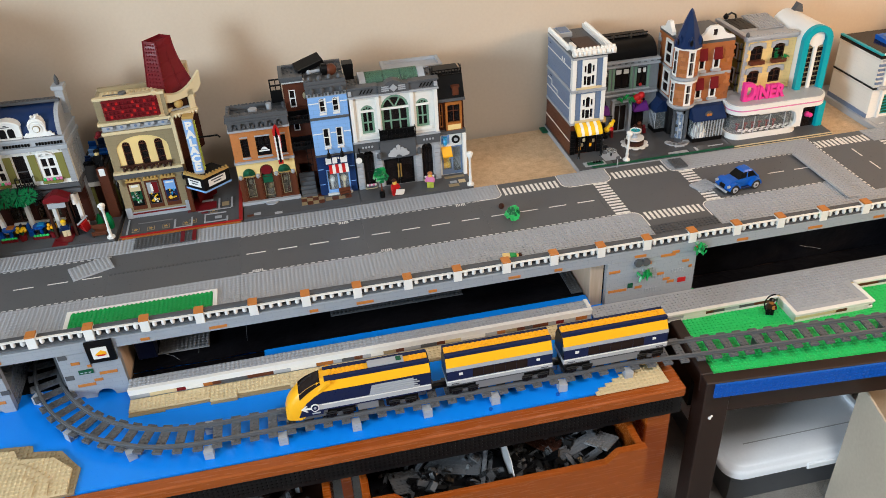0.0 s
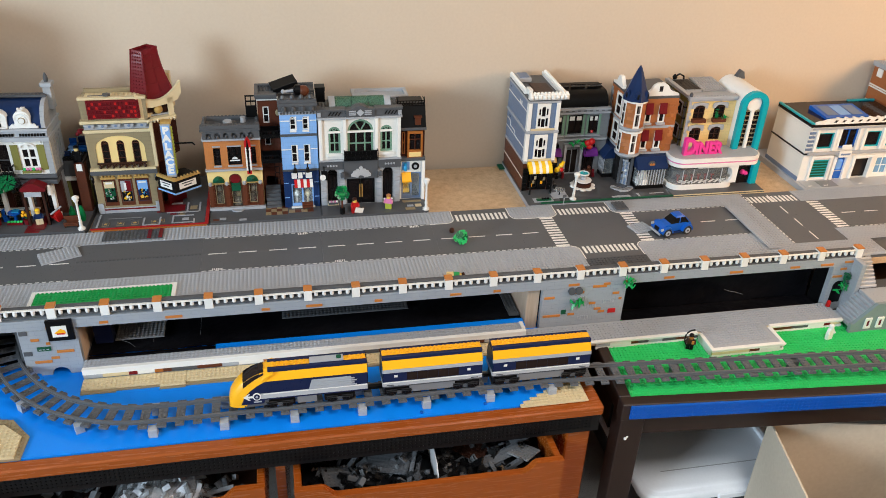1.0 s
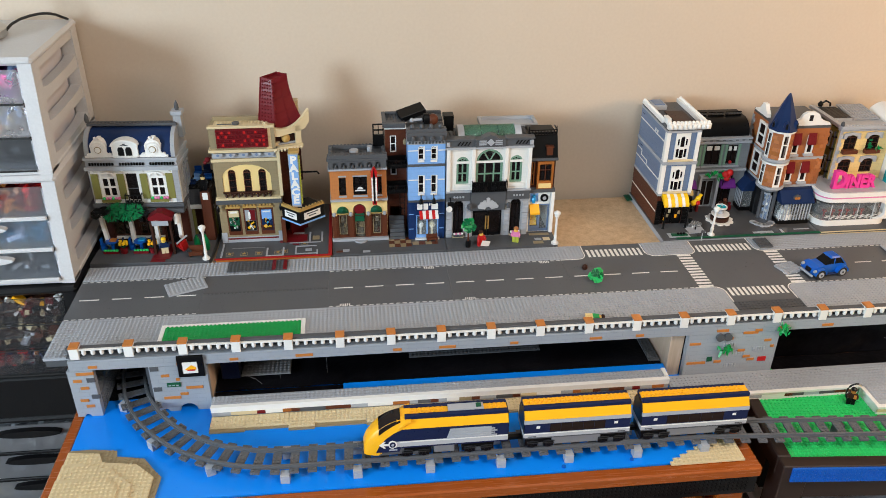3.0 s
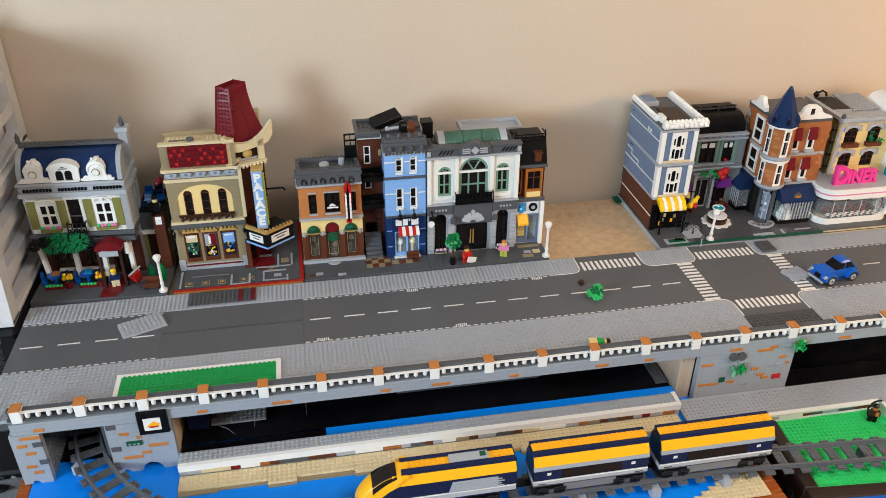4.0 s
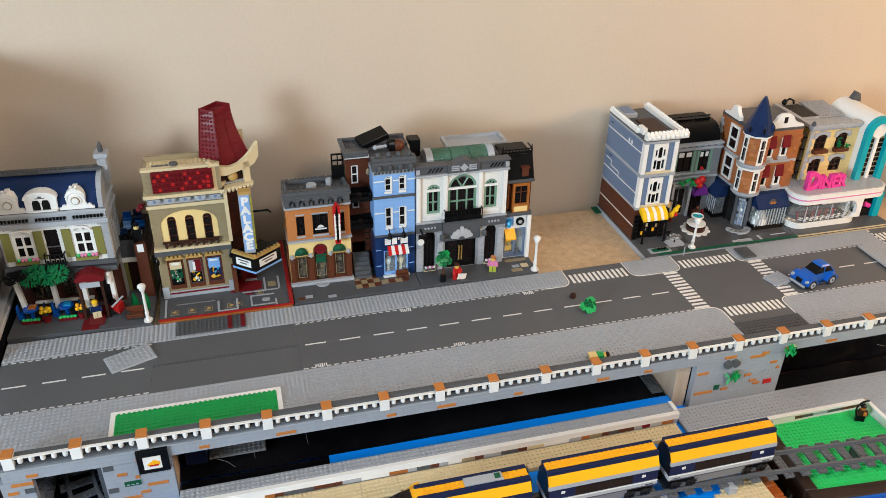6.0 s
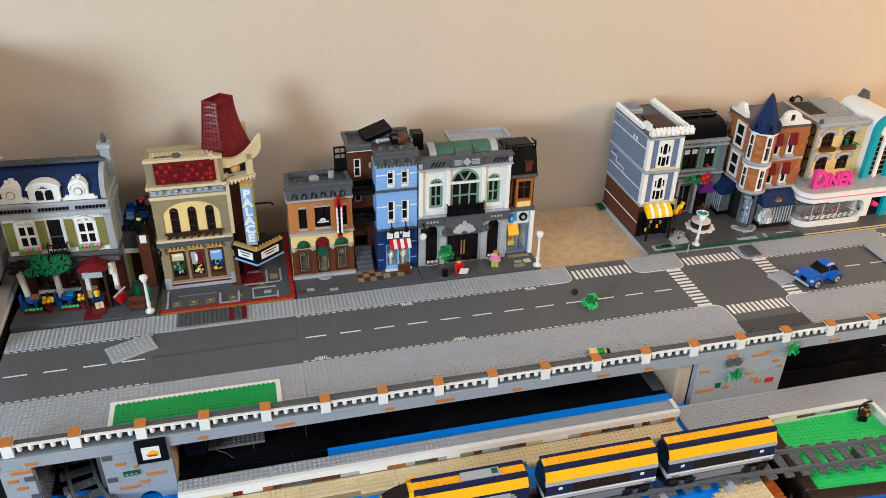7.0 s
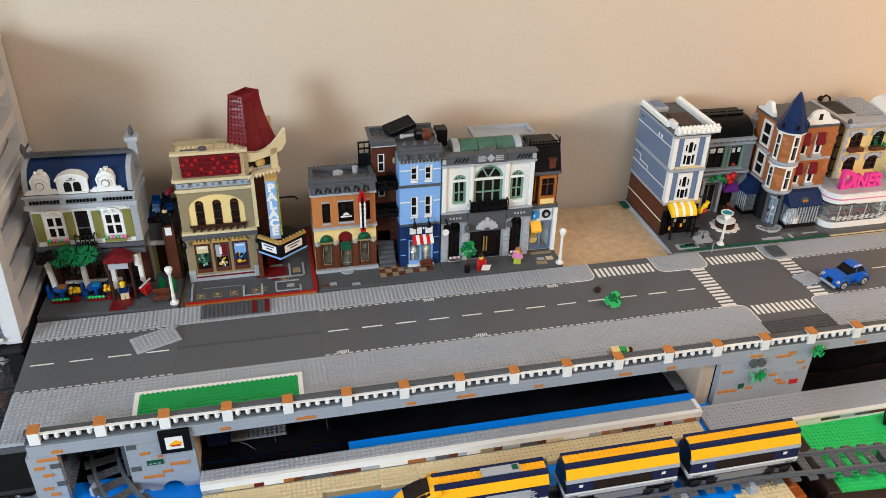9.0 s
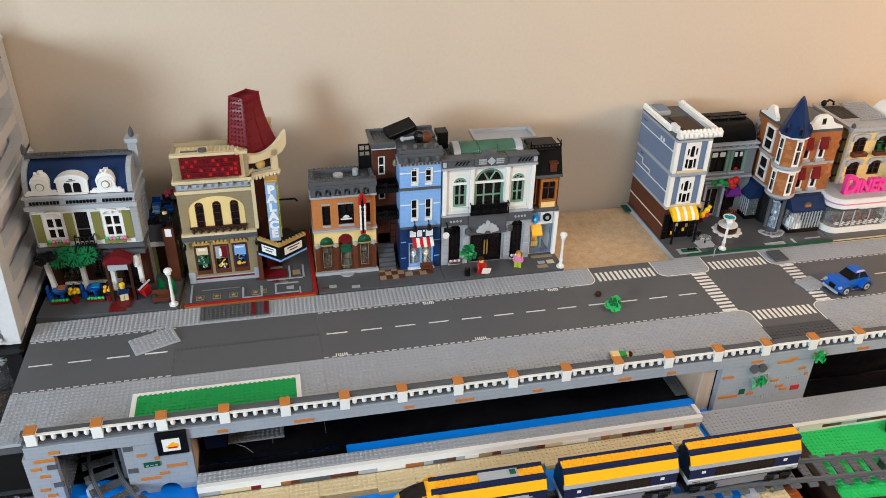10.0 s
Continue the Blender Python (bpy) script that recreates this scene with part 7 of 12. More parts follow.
for a, c, e, f, _ in (gh[0], gh[2]):
    window(K, a, c, e, f, Y + 0.001, "black", 2, 2, arch=1, fw=0.0022)
    band(K, a - 0.001, c + 0.001, Y - 0.005, Y - 0.0002, 0.0037, 0.0078, "tan", "sill")
    fl = part("flower_box", box(a + 0.001, c - 0.001, Y - 0.010, Y - 0.0052, 0.0090, 0.0135), "dark_grey", K)
    for k in range(5):
        part("flower", Geo().ball((a + 0.003 + k * 0.0045, Y - 0.008, 0.0160), 0.0030, 7, 5), "pink" if k % 2 else "white", fl)
for a in (0.212, 0.246):
    dr = part("door", Geo().wall(a + 0.0004, a + 0.0336, Y + 0.0015, Y + 0.0045, 0.0038, 0.0716, [(a + 0.004, a + 0.030, 0.012, 0.066)]), "black", K, "black glazed bank door")
    part("pane", box(a + 0.003, a + 0.031, Y + 0.0028, Y + 0.0034, 0.011, 0.067), "smoke_glass", dr)
    part("handle", Geo().cyl((a + (0.031 if a < 0.23 else 0.003), Y - 0.0005, 0.022), 0.0016, 0.034, 8), "gold", dr)
for x in (X0, 0.194, 0.284, X1 - 0.015):
    for k in range(9):
        part("quoin", box(x + 0.0006, x + 0.0144, Y - 0.0030, Y - 0.0002, 0.0040 + k * BRICK, 0.0040 + k * BRICK + 0.0090, c=0.0005), "light_grey", K)
band(K, X0 - 0.001, 0.2050, Y - 0.0045, Y - 0.0002, 0.0985, 0.1205, "dark_grey", "frieze")
band(K, 0.2872, X1 + 0.001, Y - 0.0045, Y - 0.0002, 0.0985, 0.1205, "dark_grey", "frieze")
band(K, 0.2052, 0.2870, Y - 0.0065, Y - 0.0002, 0.0735, 0.1205, "dark_grey", "frieze")
for x in (0.164, 0.302):
    for k in range(4):
        part("ornament", Geo().cyl((x + 0.004 + k * 0.0068, Y - 0.0046, 0.1095), 0.0024, -0.002, 8, "y"), "light_grey", K)
fan = []
for k in range(7):
    a = radians(22 + k * 22.7)
    p0, p1 = 0.007, 0.031 if k == 3 else 0.026
    w = 0.0045
    cx, cz = 0.2462, 0.0765
    fan.append(part("fan_leaf", Geo().prism([(cx + p0 * math.cos(a) - w * 0.4 * math.sin(a), cz + p0 * math.sin(a) + w * 0.4 * math.cos(a)), (cx + p0 * math.cos(a) + w * 0.4 * math.sin(a), cz + p0 * math.sin(a) - w * 0.4 * math.cos(a)),
                                             (cx + p1 * 0.9 * math.cos(a) + w * math.sin(a), cz + p1 * 0.9 * math.sin(a) - w * math.cos(a)), (cx + p1 * math.cos(a), cz + p1 * math.sin(a)),
                                             (cx + p1 * 0.9 * math.cos(a) - w * math.sin(a), cz + p1 * 0.9 * math.sin(a) + w * math.cos(a))], Y - 0.0095, Y - 0.0067), "silver", K))
for x in (0.199, 0.290):
    part("wall_lamp", Geo().cyl((x + 0.003, Y - 0.014, 0.083), 0.0055, 0.010, 10).cyl((x + 0.003, Y - 0.014, 0.093), 0.0055, 0.003, 10, r2=0.002), "dark_grey", K)
ck = part("clock_arm", Geo().tube([(0.158, Y - 0.0047, 0.108), (0.158, Y - 0.018, 0.108), (0.158, Y - 0.018, 0.092)], 0.0018).box(0.151, 0.166, Y - 0.020, Y - 0.014, 0.080, 0.103, c=0.001), "black", K)
part("clock_face", Geo().cyl((0.1545, Y - 0.0205, 0.088), 0.0072, -0.002, 14, "y"), "white", ck)
band(K, X0 - 0.002, X1 + 0.002, Y - 0.008, YB, 0.1211, 0.1245, "light_grey")
uh = [(0.172, 0.200, 0.140, 0.2065, True), (0.2165, 0.2775, 0.134, 0.2230, True), (0.294, 0.322, 0.140, 0.2065, True)]
shell(K, X0, X1, Y, YB, 0.1247, 0.2265, "white_wall", uh)
for (a, c, e, f, _), nx in zip(uh, (2, 3, 2)):
    window(K, a, c, e, f, Y + 0.0015, "sand_green", nx, 2, arch=1, fw=0.0045 if nx == 2 else 0.0050)
    zs = f - (c - a) / 2
    band(K, a - 0.001, c + 0.001, Y - 0.002, Y + 0.0015, zs - 0.002, zs + 0.003, "white", "transom")
for x in (X0, 0.2058, 0.2802, X1 - 0.0085):
    part("pilaster", box(x, x + 0.0083, Y - 0.0055, Y - 0.0002, 0.1247, 0.2262, c=0.0006), "white", K)
for a, c in ((0.168, 0.2045), (0.2895, 0.3265)):
    band(K, a, c, Y - 0.005, Y - 0.0002, 0.1325, 0.1395, "white", "sill")
part("balcony_panel", box(0.2085, 0.2850, Y - 0.0130, Y - 0.0118, 0.1272, 0.1480), "black", K)
bl = lattice(K, 0.2062, 0.2875, Y - 0.016, Y - 0.0058, 0.1250, 0.1500, "black", 9)
for k in range(4):
    part("ornament", Geo().cyl((0.217 + k * 0.0197, Y - 0.0162, 0.1355), 0.0055, -0.0012, 10, "y"), "black", bl)
band(K, X0 - 0.003, X1 + 0.003, Y - 0.008, YB, 0.2266, 0.2310, "light_grey")
band(K, X0 - 0.001, X1 + 0.001, Y - 0.004, Y + 0.012, 0.2312, 0.2470, "dark_grey", "parapet")
band(K, X0 - 0.004, 0.2130, Y - 0.007, Y + 0.014, 0.2471, 0.2510, "dark_grey", "coping")
band(K, 0.2800, X1 + 0.004, Y - 0.007, Y + 0.014, 0.2471, 0.2510, "dark_grey", "coping")
cp = [(0.2132, 0.2312), (0.2798, 0.2312), (0.2798, 0.2490), (0.266, 0.2500), (0.258, 0.2560), (0.2465, 0.2590), (0.235, 0.2560), (0.227, 0.2500), (0.2132, 0.2490)]
part("pediment", Geo().prism(cp, Y - 0.008, Y + 0.013), "dark_grey", K)
em = part("emblem", Geo().prism([(0.2465, 0.2510), (0.2555, 0.2425), (0.2465, 0.2340), (0.2375, 0.2425)], Y - 0.0105, Y - 0.0081), "light_grey", K, "light grey diamond emblem")
for s in (-1, 1):
    for k in range(3):
        part("wing", box(0.2465 + s * 0.018 - 0.008, 0.2465 + s * 0.018 + 0.008, Y - 0.0098, Y - 0.0081, 0.2365 + k * 0.0042, 0.2390 + k * 0.0042), "light_grey", K)
for x in (0.172, 0.302):
    for k in range(4):
        part("slash", Geo().prism([(x + k * 0.0075, 0.2350), (x + 0.0030 + k * 0.0075, 0.2350), (x + 0.0090 + k * 0.0075, 0.2440), (x + 0.0060 + k * 0.0075, 0.2440)], Y - 0.0052, Y - 0.0041), "black", K)
for x in (X0 - 0.001, X1 - 0.0065):
    part("corner_stone", box(x, x + 0.0075, Y - 0.0068, Y - 0.0042, 0.2335, 0.2440), "light_grey", K)
part("roof_slab", box(X0, X1, Y + 0.0122, YB, 0.2312, 0.2370), "dark_grey", K)
stud_row(K, X0 + 0.002, Y + 0.014, 23, 10, 0.2370, "dark_grey")
vx0, vx1, vy, vr = 0.178, 0.322, 0.452, 0.027
for i in range(3):
    a, c = vx0 + 0.014 + i * (vx1 - vx0 - 0.028) / 3 + 0.001, vx0 + 0.014 + (i + 1) * (vx1 - vx0 - 0.028) / 3 - 0.001
    arc = [(vy + vr * math.cos(math.pi * k / 12), 0.2372 + vr * 0.85 * math.sin(math.pi * k / 12)) for k in range(13)]
    inn = [(vy + (vr - 0.0016) * math.cos(math.pi * k / 12), 0.2372 + (vr - 0.0016) * 0.85 * math.sin(math.pi * k / 12)) for k in range(12, -1, -1)]
    part("skylight", Geo().prism(arc + inn, a, c, "yz"), "green_glass", K, "curved green glass skylight", smooth=True)
for x in (vx0, vx1 - 0.014):
    arc = [(vy + (vr + 0.001) * math.cos(math.pi * k / 12), 0.2372 + (vr + 0.001) * 0.87 * math.sin(math.pi * k / 12)) for k in range(13)]
    part("vault_end", Geo().prism(arc, x, x + 0.014, "yz"), "light_grey", K, smooth=True)
# white tray behind the roof
tr = part("white_tray", Geo().box(0.240, 0.376, 0.5005, 0.560, 0.232, 0.2345).box(0.240, 0.376, 0.5005, 0.507, 0.2346, 0.2410).box(0.240, 0.376, 0.553, 0.560, 0.2346, 0.2410).box(0.240, 0.247, 0.5072, 0.5528, 0.2346, 0.2410).box(0.369, 0.376, 0.5072, 0.5528, 0.2346, 0.2410), "light_grey", K, "pale shallow frame lying behind the roof")
part("tray_prop", box(0.25, 0.366, 0.505, 0.556, 0.0037, 0.2318), "dark_grey", K)
# shop wing
X0, X1, Y = 0.3425, 0.4035, 0.412
shell(K, X0, X1, Y, YB, 0.0036, 0.1080, "white_wall", [(0.3475, 0.3985, 0.0037, 0.076), (0.3475, 0.3985, 0.082, 0.104)])
part("corner_post", box(0.3958, 0.4040, Y - 0.0100, Y - 0.0012, 0.0037, 0.1080, c=0.0006), "white", K)
part("shop_window", Geo().wall(0.3477, 0.3955, Y + 0.001, Y + 0.004, 0.0039, 0.0758, [(0.351, 0.370, 0.016, 0.072), (0.374, 0.392, 0.010, 0.072)]), "sand_blue", K)
part("pane", box(0.350, 0.393, Y + 0.0042, Y + 0.0048, 0.010, 0.073), "glass", K)
part("sign_panel", box(0.3477, 0.3957, Y + 0.001, Y + 0.005, 0.0822, 0.1038), "blue_wall", K, "pale blue shop sign panel")
sp = part("sign_tile", box(0.367, 0.3950, Y - 0.0012, Y + 0.0009, 0.0830, 0.1055), "white", K, "white tile with a black lens")
part("lens", Geo().cyl((0.3810, Y - 0.0013, 0.0930), 0.0095, -0.003, 16, "y"), "black", sp)
part("lens_glass", Geo().cyl((0.3810, Y - 0.0044, 0.0930), 0.0045, -0.0008, 12, "y"), "light_grey", sp)
part("azure_jug", Geo().turned((0.356, Y - 0.004, 0.0825), [(0.004, 0), (0.0055, 0.008), (0.0035, 0.013), (0.005, 0.018)], 10), "azure", K)
part("awning", Geo().prism([(Y - 0.016, 0.056), (Y - 0.016, 0.060), (Y - 0.0002, 0.076), (Y - 0.0002, 0.070)], 0.3470, 0.3700, "yz"), "amber", K, "orange-yellow shop awning")
part("shop_goods", Geo().box(0.352, 0.368, Y + 0.006, Y + 0.014, 0.018, 0.030).box(0.352, 0.366, Y + 0.006, Y + 0.014, 0.034, 0.044), "yellow", K)
band(K, X0, X1 + 0.001, Y - 0.006, YB, 0.1081, 0.1165, "dark_grey")
shell(K, X0, X1, Y + 0.006, YB, 0.1166, 0.1880, "dark_brown_wall", [(0.348, 0.356, 0.122, 0.180), (0.362, 0.396, 0.122, 0.182)])
window(K, 0.348, 0.356, 0.122, 0.180, Y + 0.007, "dark_orange", 1, 2)
bay = part("bay_window", Geo().wall(0.3605, 0.3975, Y - 0.004, Y + 0.0058, 0.1167, 0.1850, [(0.365, 0.393, 0.136, 0.178)]), "dark_orange", K, "reddish brown bay window")
part("pane", box(0.3652, 0.3928, Y + 0.001, Y + 0.0016, 0.1362, 0.1778), "smoke_glass", bay)
part("bay_bars", Geo().box(0.3782, 0.3798, Y - 0.002, Y + 0.0008, 0.1362, 0.1778).box(0.3652, 0.3928, Y - 0.0015, Y + 0.0008, 0.1620, 0.1636), "brown", bay)
part("bay_panel", box(0.364, 0.394, Y - 0.0052, Y - 0.0042, 0.1190, 0.1310), "light_yellow", bay)
band(K, X0, X1 + 0.002, Y - 0.008, YB, 0.1881, 0.1945, "dark_grey")
part("mansard_roof", Geo().prism([(Y - 0.005, 0.1946), (Y + 0.014, 0.2420), (YB - 0.01, 0.2420), (YB, 0.1946)], X0 + 0.0005, X1 + 0.001, "yz"), "black", K, "black sloped roof")
part("roof_dormer", Geo().box(0.378, 0.392, Y - 0.004, Y + 0.010, 0.200, 0.2180, c=0.0005).box(0.376, 0.394, Y - 0.006, Y + 0.012, 0.2181, 0.2215), "brown", K)
lattice(K, X0 - 0.006, X1, Y + 0.012, Y + 0.040, 0.2422, 0.2560, "black", 9, "roof_railing")
for x in (X0 - 0.006, X1 - 0.004):
    part("spike", Geo().cyl((x + 0.002, Y + 0.013, 0.2422), 0.0020, 0.022, 6, r2=0.001), "black", K)

# ---- square with three toy houses ----
A = house("toy_square_block", 0.6585, 1.0470, "toy square with blue tower, bakery and orange turret house")
base(A, 0.6585, 1.0470, "dark_grey", [(0.676, 0.728, 0.350, 0.372, "light_grey"), (0.900, 0.935, 0.3445, 0.362, "light_grey"), (0.905, 0.918, 0.350, 0.358, "white")], edge="light_grey")
part("green_edge", box(0.6900, 1.0470, BF - 0.0006, BF + 0.005, 0.0037, 0.0062), "dark_green", A, "dark green plate edge")
part("green_corner", Geo().box(0.643, 0.6583, 0.572, 0.602, -0.0065, -0.0034).studs(0.6432, 0.5722, 1, 3, -0.0034), "dark_green", A)
part("planting", box(0.684, 0.722, 0.355, 0.366, 0.0046, 0.0068), "dark_green", A)
for k in range(3):
    part("planting_stud", Geo().cyl((0.700 + k * 0.007, 0.3605, 0.0069), 0.0030, 0.0030, 8), "black", A)
X0, X1, Y, YB = 0.6605, 0.7390, 0.421, 0.598
gh = [(0.674, 0.727, 0.0037, 0.064)]
shell(A, X0, X1, Y, YB, 0.0036, 0.0800, "brown_wall", gh)
part("shop_front", Geo().wall(0.6742, 0.7268, Y + 0.0015, Y + 0.0050, 0.0038, 0.0638, [(0.678, 0.699, 0.010, 0.060), (0.703, 0.723, 0.010, 0.060)]), "black", A)
part("pane", box(0.677, 0.724, Y + 0.0052, Y + 0.0058, 0.009, 0.061), "smoke_glass", A)
for x in (X0, X1 - 0.0125):
    for k in range(6):
        part("column_stone", box(x + 0.0003, x + 0.0122, Y - 0.0040, Y - 0.0002, 0.0040 + k * 0.0105, 0.0040 + k * 0.0105 + 0.0095, c=0.0005), "black", A)
for k in range(7):
    x, sw = 0.6695 + ((k + 1) // 2) * 0.0098 + (k // 2) * 0.0074, (0.0097, 0.0073)[k % 2]
    part("awning_stripe", Geo().prism([(Y - 0.028, 0.062), (Y - 0.028, 0.067), (Y - 0.018, 0.080), (Y - 0.006, 0.086), (Y - 0.0002, 0.086), (Y - 0.0002, 0.078)], x, x + sw, "yz"), "white" if k % 2 else "yellow", A)
part("white_line", box(X0 - 0.0010, X0 - 0.0001, Y, YB, 0.0375, 0.0400), "white", A)
band(A, X0 - 0.002, X1 + 0.002, Y - 0.003, YB, 0.0801, 0.0865, "light_grey")
for za, zb in ((0.0866, 0.1610), (0.1685, 0.2400)):
    shell(A, X0, X1, Y, YB, za, zb, "sand_blue_wall", [(0.6865, 0.7125, za + 0.006, za + 0.066)])
    part("tan_side", box(X1 + 0.0001, X1 + 0.0012, Y + 0.001, YB, za, zb), "tan_wall", A)
    for x in (X0 - 0.0015, X1 - 0.0078):
        part("corner_pilaster", box(x, x + 0.0098, Y - 0.0035, Y - 0.0002, za, zb, c=0.0005), "white", A)
    part("corner_pilaster", box(X0 - 0.0015, X0 - 0.0002, Y - 0.0002, Y + 0.009, za, zb), "white", A)
    fr = part("window_surround", Geo().wall(0.6825, 0.7165, Y - 0.0030, Y - 0.0002, za + 0.002, za + 0.0700, [(0.6865, 0.6935, za + 0.010, za + 0.032), (0.7055, 0.7125, za + 0.010, za + 0.032), (0.6945, 0.7045, za + 0.008, za + 0.030),
                                                                                                         (0.6875, 0.6925, za + 0.040, za + 0.056), (0.7065, 0.7115, za + 0.040, za + 0.056), (0.6945, 0.7045, za + 0.036, za + 0.062, True)]), "white", A, "white window surround")
    part("pane", box(0.6868, 0.7122, Y + 0.001, Y + 0.002, za + 0.007, za + 0.065), "smoke_glass", fr)
    band(A, 0.6690, 0.7300, Y - 0.0060, Y - 0.0032, za + 0.0005, za + 0.0060, "tan", "window_ledge")
    zz = za + (0.045 if za > 0.1 else 0.030)
    part("white_line", box(X0 - 0.0012, X0 - 0.0001, Y + 0.010, YB - 0.002, zz, zz + 0.0024), "white", A)
    for y in (0.475, 0.488):
        if za > 0.1:
            part("side_window", box(X0 - 0.0012, X0 - 0.0001, y, y + 0.006, zz + 0.004, zz + 0.012), "white", A)
band(A, X0 - 0.003, X1 + 0.003, Y - 0.006, YB, 0.1611, 0.1684, "light_grey")
g = Geo()
for k in range(8):
    g.box(X0 + 0.004 + k * 0.0092, X0 + 0.009 + k * 0.0092, Y - 0.0075, Y - 0.0062, 0.1625, 0.1670)
part("dentils", g, "light_grey", A, kind="stuff")
band(A, X0 - 0.002, X1 + 0.002, Y - 0.004, YB, 0.2401, 0.2450, "light_grey")
part("roof_slab", box(X0, X1 + 0.012, Y, YB, 0.2451, 0.2490), "dark_grey", A)
for a, c, e, f, h in ((X0 - 0.002, X1 + 0.020, Y - 0.008, Y + 0.006, 0.2630), (X1 + 0.006, X1 + 0.022, Y + 0.0062, YB, 0.2600), (X0 - 0.002, X0 + 0.006, Y + 0.040, YB, 0.2570)):
    w = part("roof_parapet", box(a, c, e, f, 0.2492, h, c=0.0006), "white", A, "white studded roof parapet")
    nx, ny = max(1, int((c - a) / 0.009)), max(1, int((f - e) / 0.009))
    g = Geo()
    for i in range(nx):
        for j in range(ny):
            g.ball((a + (c - a) * (i + 0.5) / nx, e + (f - e) * (j + 0.5) / ny, h + 0.001), 0.0042, 8, 5)
    part("crest", g, "white", w, kind="stuff")
g = Geo()
for i in range(9):
    g.ball((X0 + 0.002 + i * 0.0110, Y - 0.009, 0.2565), 0.0058, 8, 5)
part("crest_front", g, "white", A, kind="stuff")
part("roof_step", box(X0 + 0.006, X0 + 0.016, Y + 0.026, Y + 0.052, 0.2492, 0.2640, c=0.0008), "white", A)
part("roof_hatch", Geo().box(0.668, 0.702, 0.545, 0.590, 0.2492, 0.2600, c=0.0006), "light_grey", A)
part("roof_hatch_lid", Geo().box(0.673, 0.697, 0.550, 0.585, 0.2601, 0.2620), "sand_blue", A)
part("roof_deck", box(0.690, 0.735, 0.450, 0.530, 0.2492, 0.2520), "dark_brown", A)
# zigzag line on the tower side, small marks, cafe clutter under the awning
for ya, yb2, z in ((0.560, 0.590, 0.140), (0.520, 0.560, 0.128), (0.480, 0.520, 0.116)):
    part("white_line", box(X0 - 0.0013, X0 - 0.0001, ya, yb2, z, z + 0.0022), "white", A)
for y, z in ((0.560, 0.134), (0.520, 0.122)):
    part("white_line", box(X0 - 0.0013, X0 - 0.0001, y - 0.0011, y + 0.0011, z - 0.006, z + 0.008), "white", A)
for y, z in ((0.585, 0.228), (0.575, 0.150)):
    part("dark_mark", box(X0 - 0.0012, X0 - 0.0001, y - 0.012, y, z, z + 0.0016), "dark_blue", A)
for x, z, m in ((0.682, 0.014, "amber"), (0.688, 0.022, "dark_tan"), (0.709, 0.020, "amber"), (0.716, 0.030, "dark_tan"), (0.692, 0.034, "tan")):
    part("shop_ware", box(x, x + 0.006, Y - 0.0022, Y - 0.0013, z, z + 0.009, c=0.0003), m, A)
for x in (0.676, 0.731):
    part("awning_post", Geo().turned((x, Y - 0.024, 0.0037), [(0.0040, 0), (0.0026, 0.004), (0.0022, 0.050), (0.0036, 0.056), (0.0016, 0.060)], 10), "black", A)
part("door_leaf", box(0.7035, 0.7225, Y - 0.0012, Y + 0.0012, 0.0045, 0.0590), "black", A)
part("door_glass", box(0.7065, 0.7195, Y - 0.0019, Y - 0.0013, 0.016, 0.0540), "smoke_glass", A)
for k, (x, y, m) in enumerate(((0.744, 0.402, "black"), (0.748, 0.436, "dark_grey"), (0.756, 0.452, "black"), (0.742, 0.462, "dark_brown"))):
    part("cafe_stool", Geo().turned((x, y, 0.0037), [(0.0050, 0), (0.0016, 0.002), (0.0016, 0.016), (0.0056, 0.018), (0.0050, 0.021)], 10), m, A)
for x, z in ((0.742, 0.148), (0.744, 0.124), (0.742, 0.208)):
    part("wall_bird", Geo().ball((x, Y + 0.012, z), 0.0046, 8, 5).cyl((x, Y + 0.012, z + 0.004), 0.0028, 0.005, 8), "white" if z != 0.124 else "brown", A)
# instrument sign hanging beside the shop
sg2 = part("hanging_sign", Geo().tube([(X1 + 0.001, 0.4300, 0.0900), (X1 + 0.024, 0.4180, 0.0910)], 0.0014).tube([(X1 + 0.022, 0.4190, 0.0905), (X1 + 0.021, 0.4150, 0.0860)], 0.0009), "black", A, "black bracket with a yellow toy instrument")
part("instrument", Geo().tube([(X1 + 0.009, 0.4140, 0.0600), (X1 + 0.014, 0.4125, 0.0680), (X1 + 0.021, 0.4110, 0.0770), (X1 + 0.025, 0.4105, 0.0850)], 0.0042, 8).ball((X1 + 0.010, 0.4135, 0.0610), 0.0072, 10, 6).ball((X1 + 0.019, 0.4112, 0.0740), 0.0064, 10, 6), "yellow", sg2)
part("red_disc", Geo().ball((X1 + 0.020, 0.4110, 0.0620), 0.0058, 10, 6), "red", sg2)
part("gold_horn", Geo().cyl((X1 + 0.004, 0.4200, 0.0800), 0.0060, 0.012, 10, r2=0.0030), "gold", sg2)
part("wall_box", Geo().box(X1 + 0.0014, X1 + 0.010, 0.4220, 0.4420, 0.0560, 0.0720, c=0.0006), "black", A)
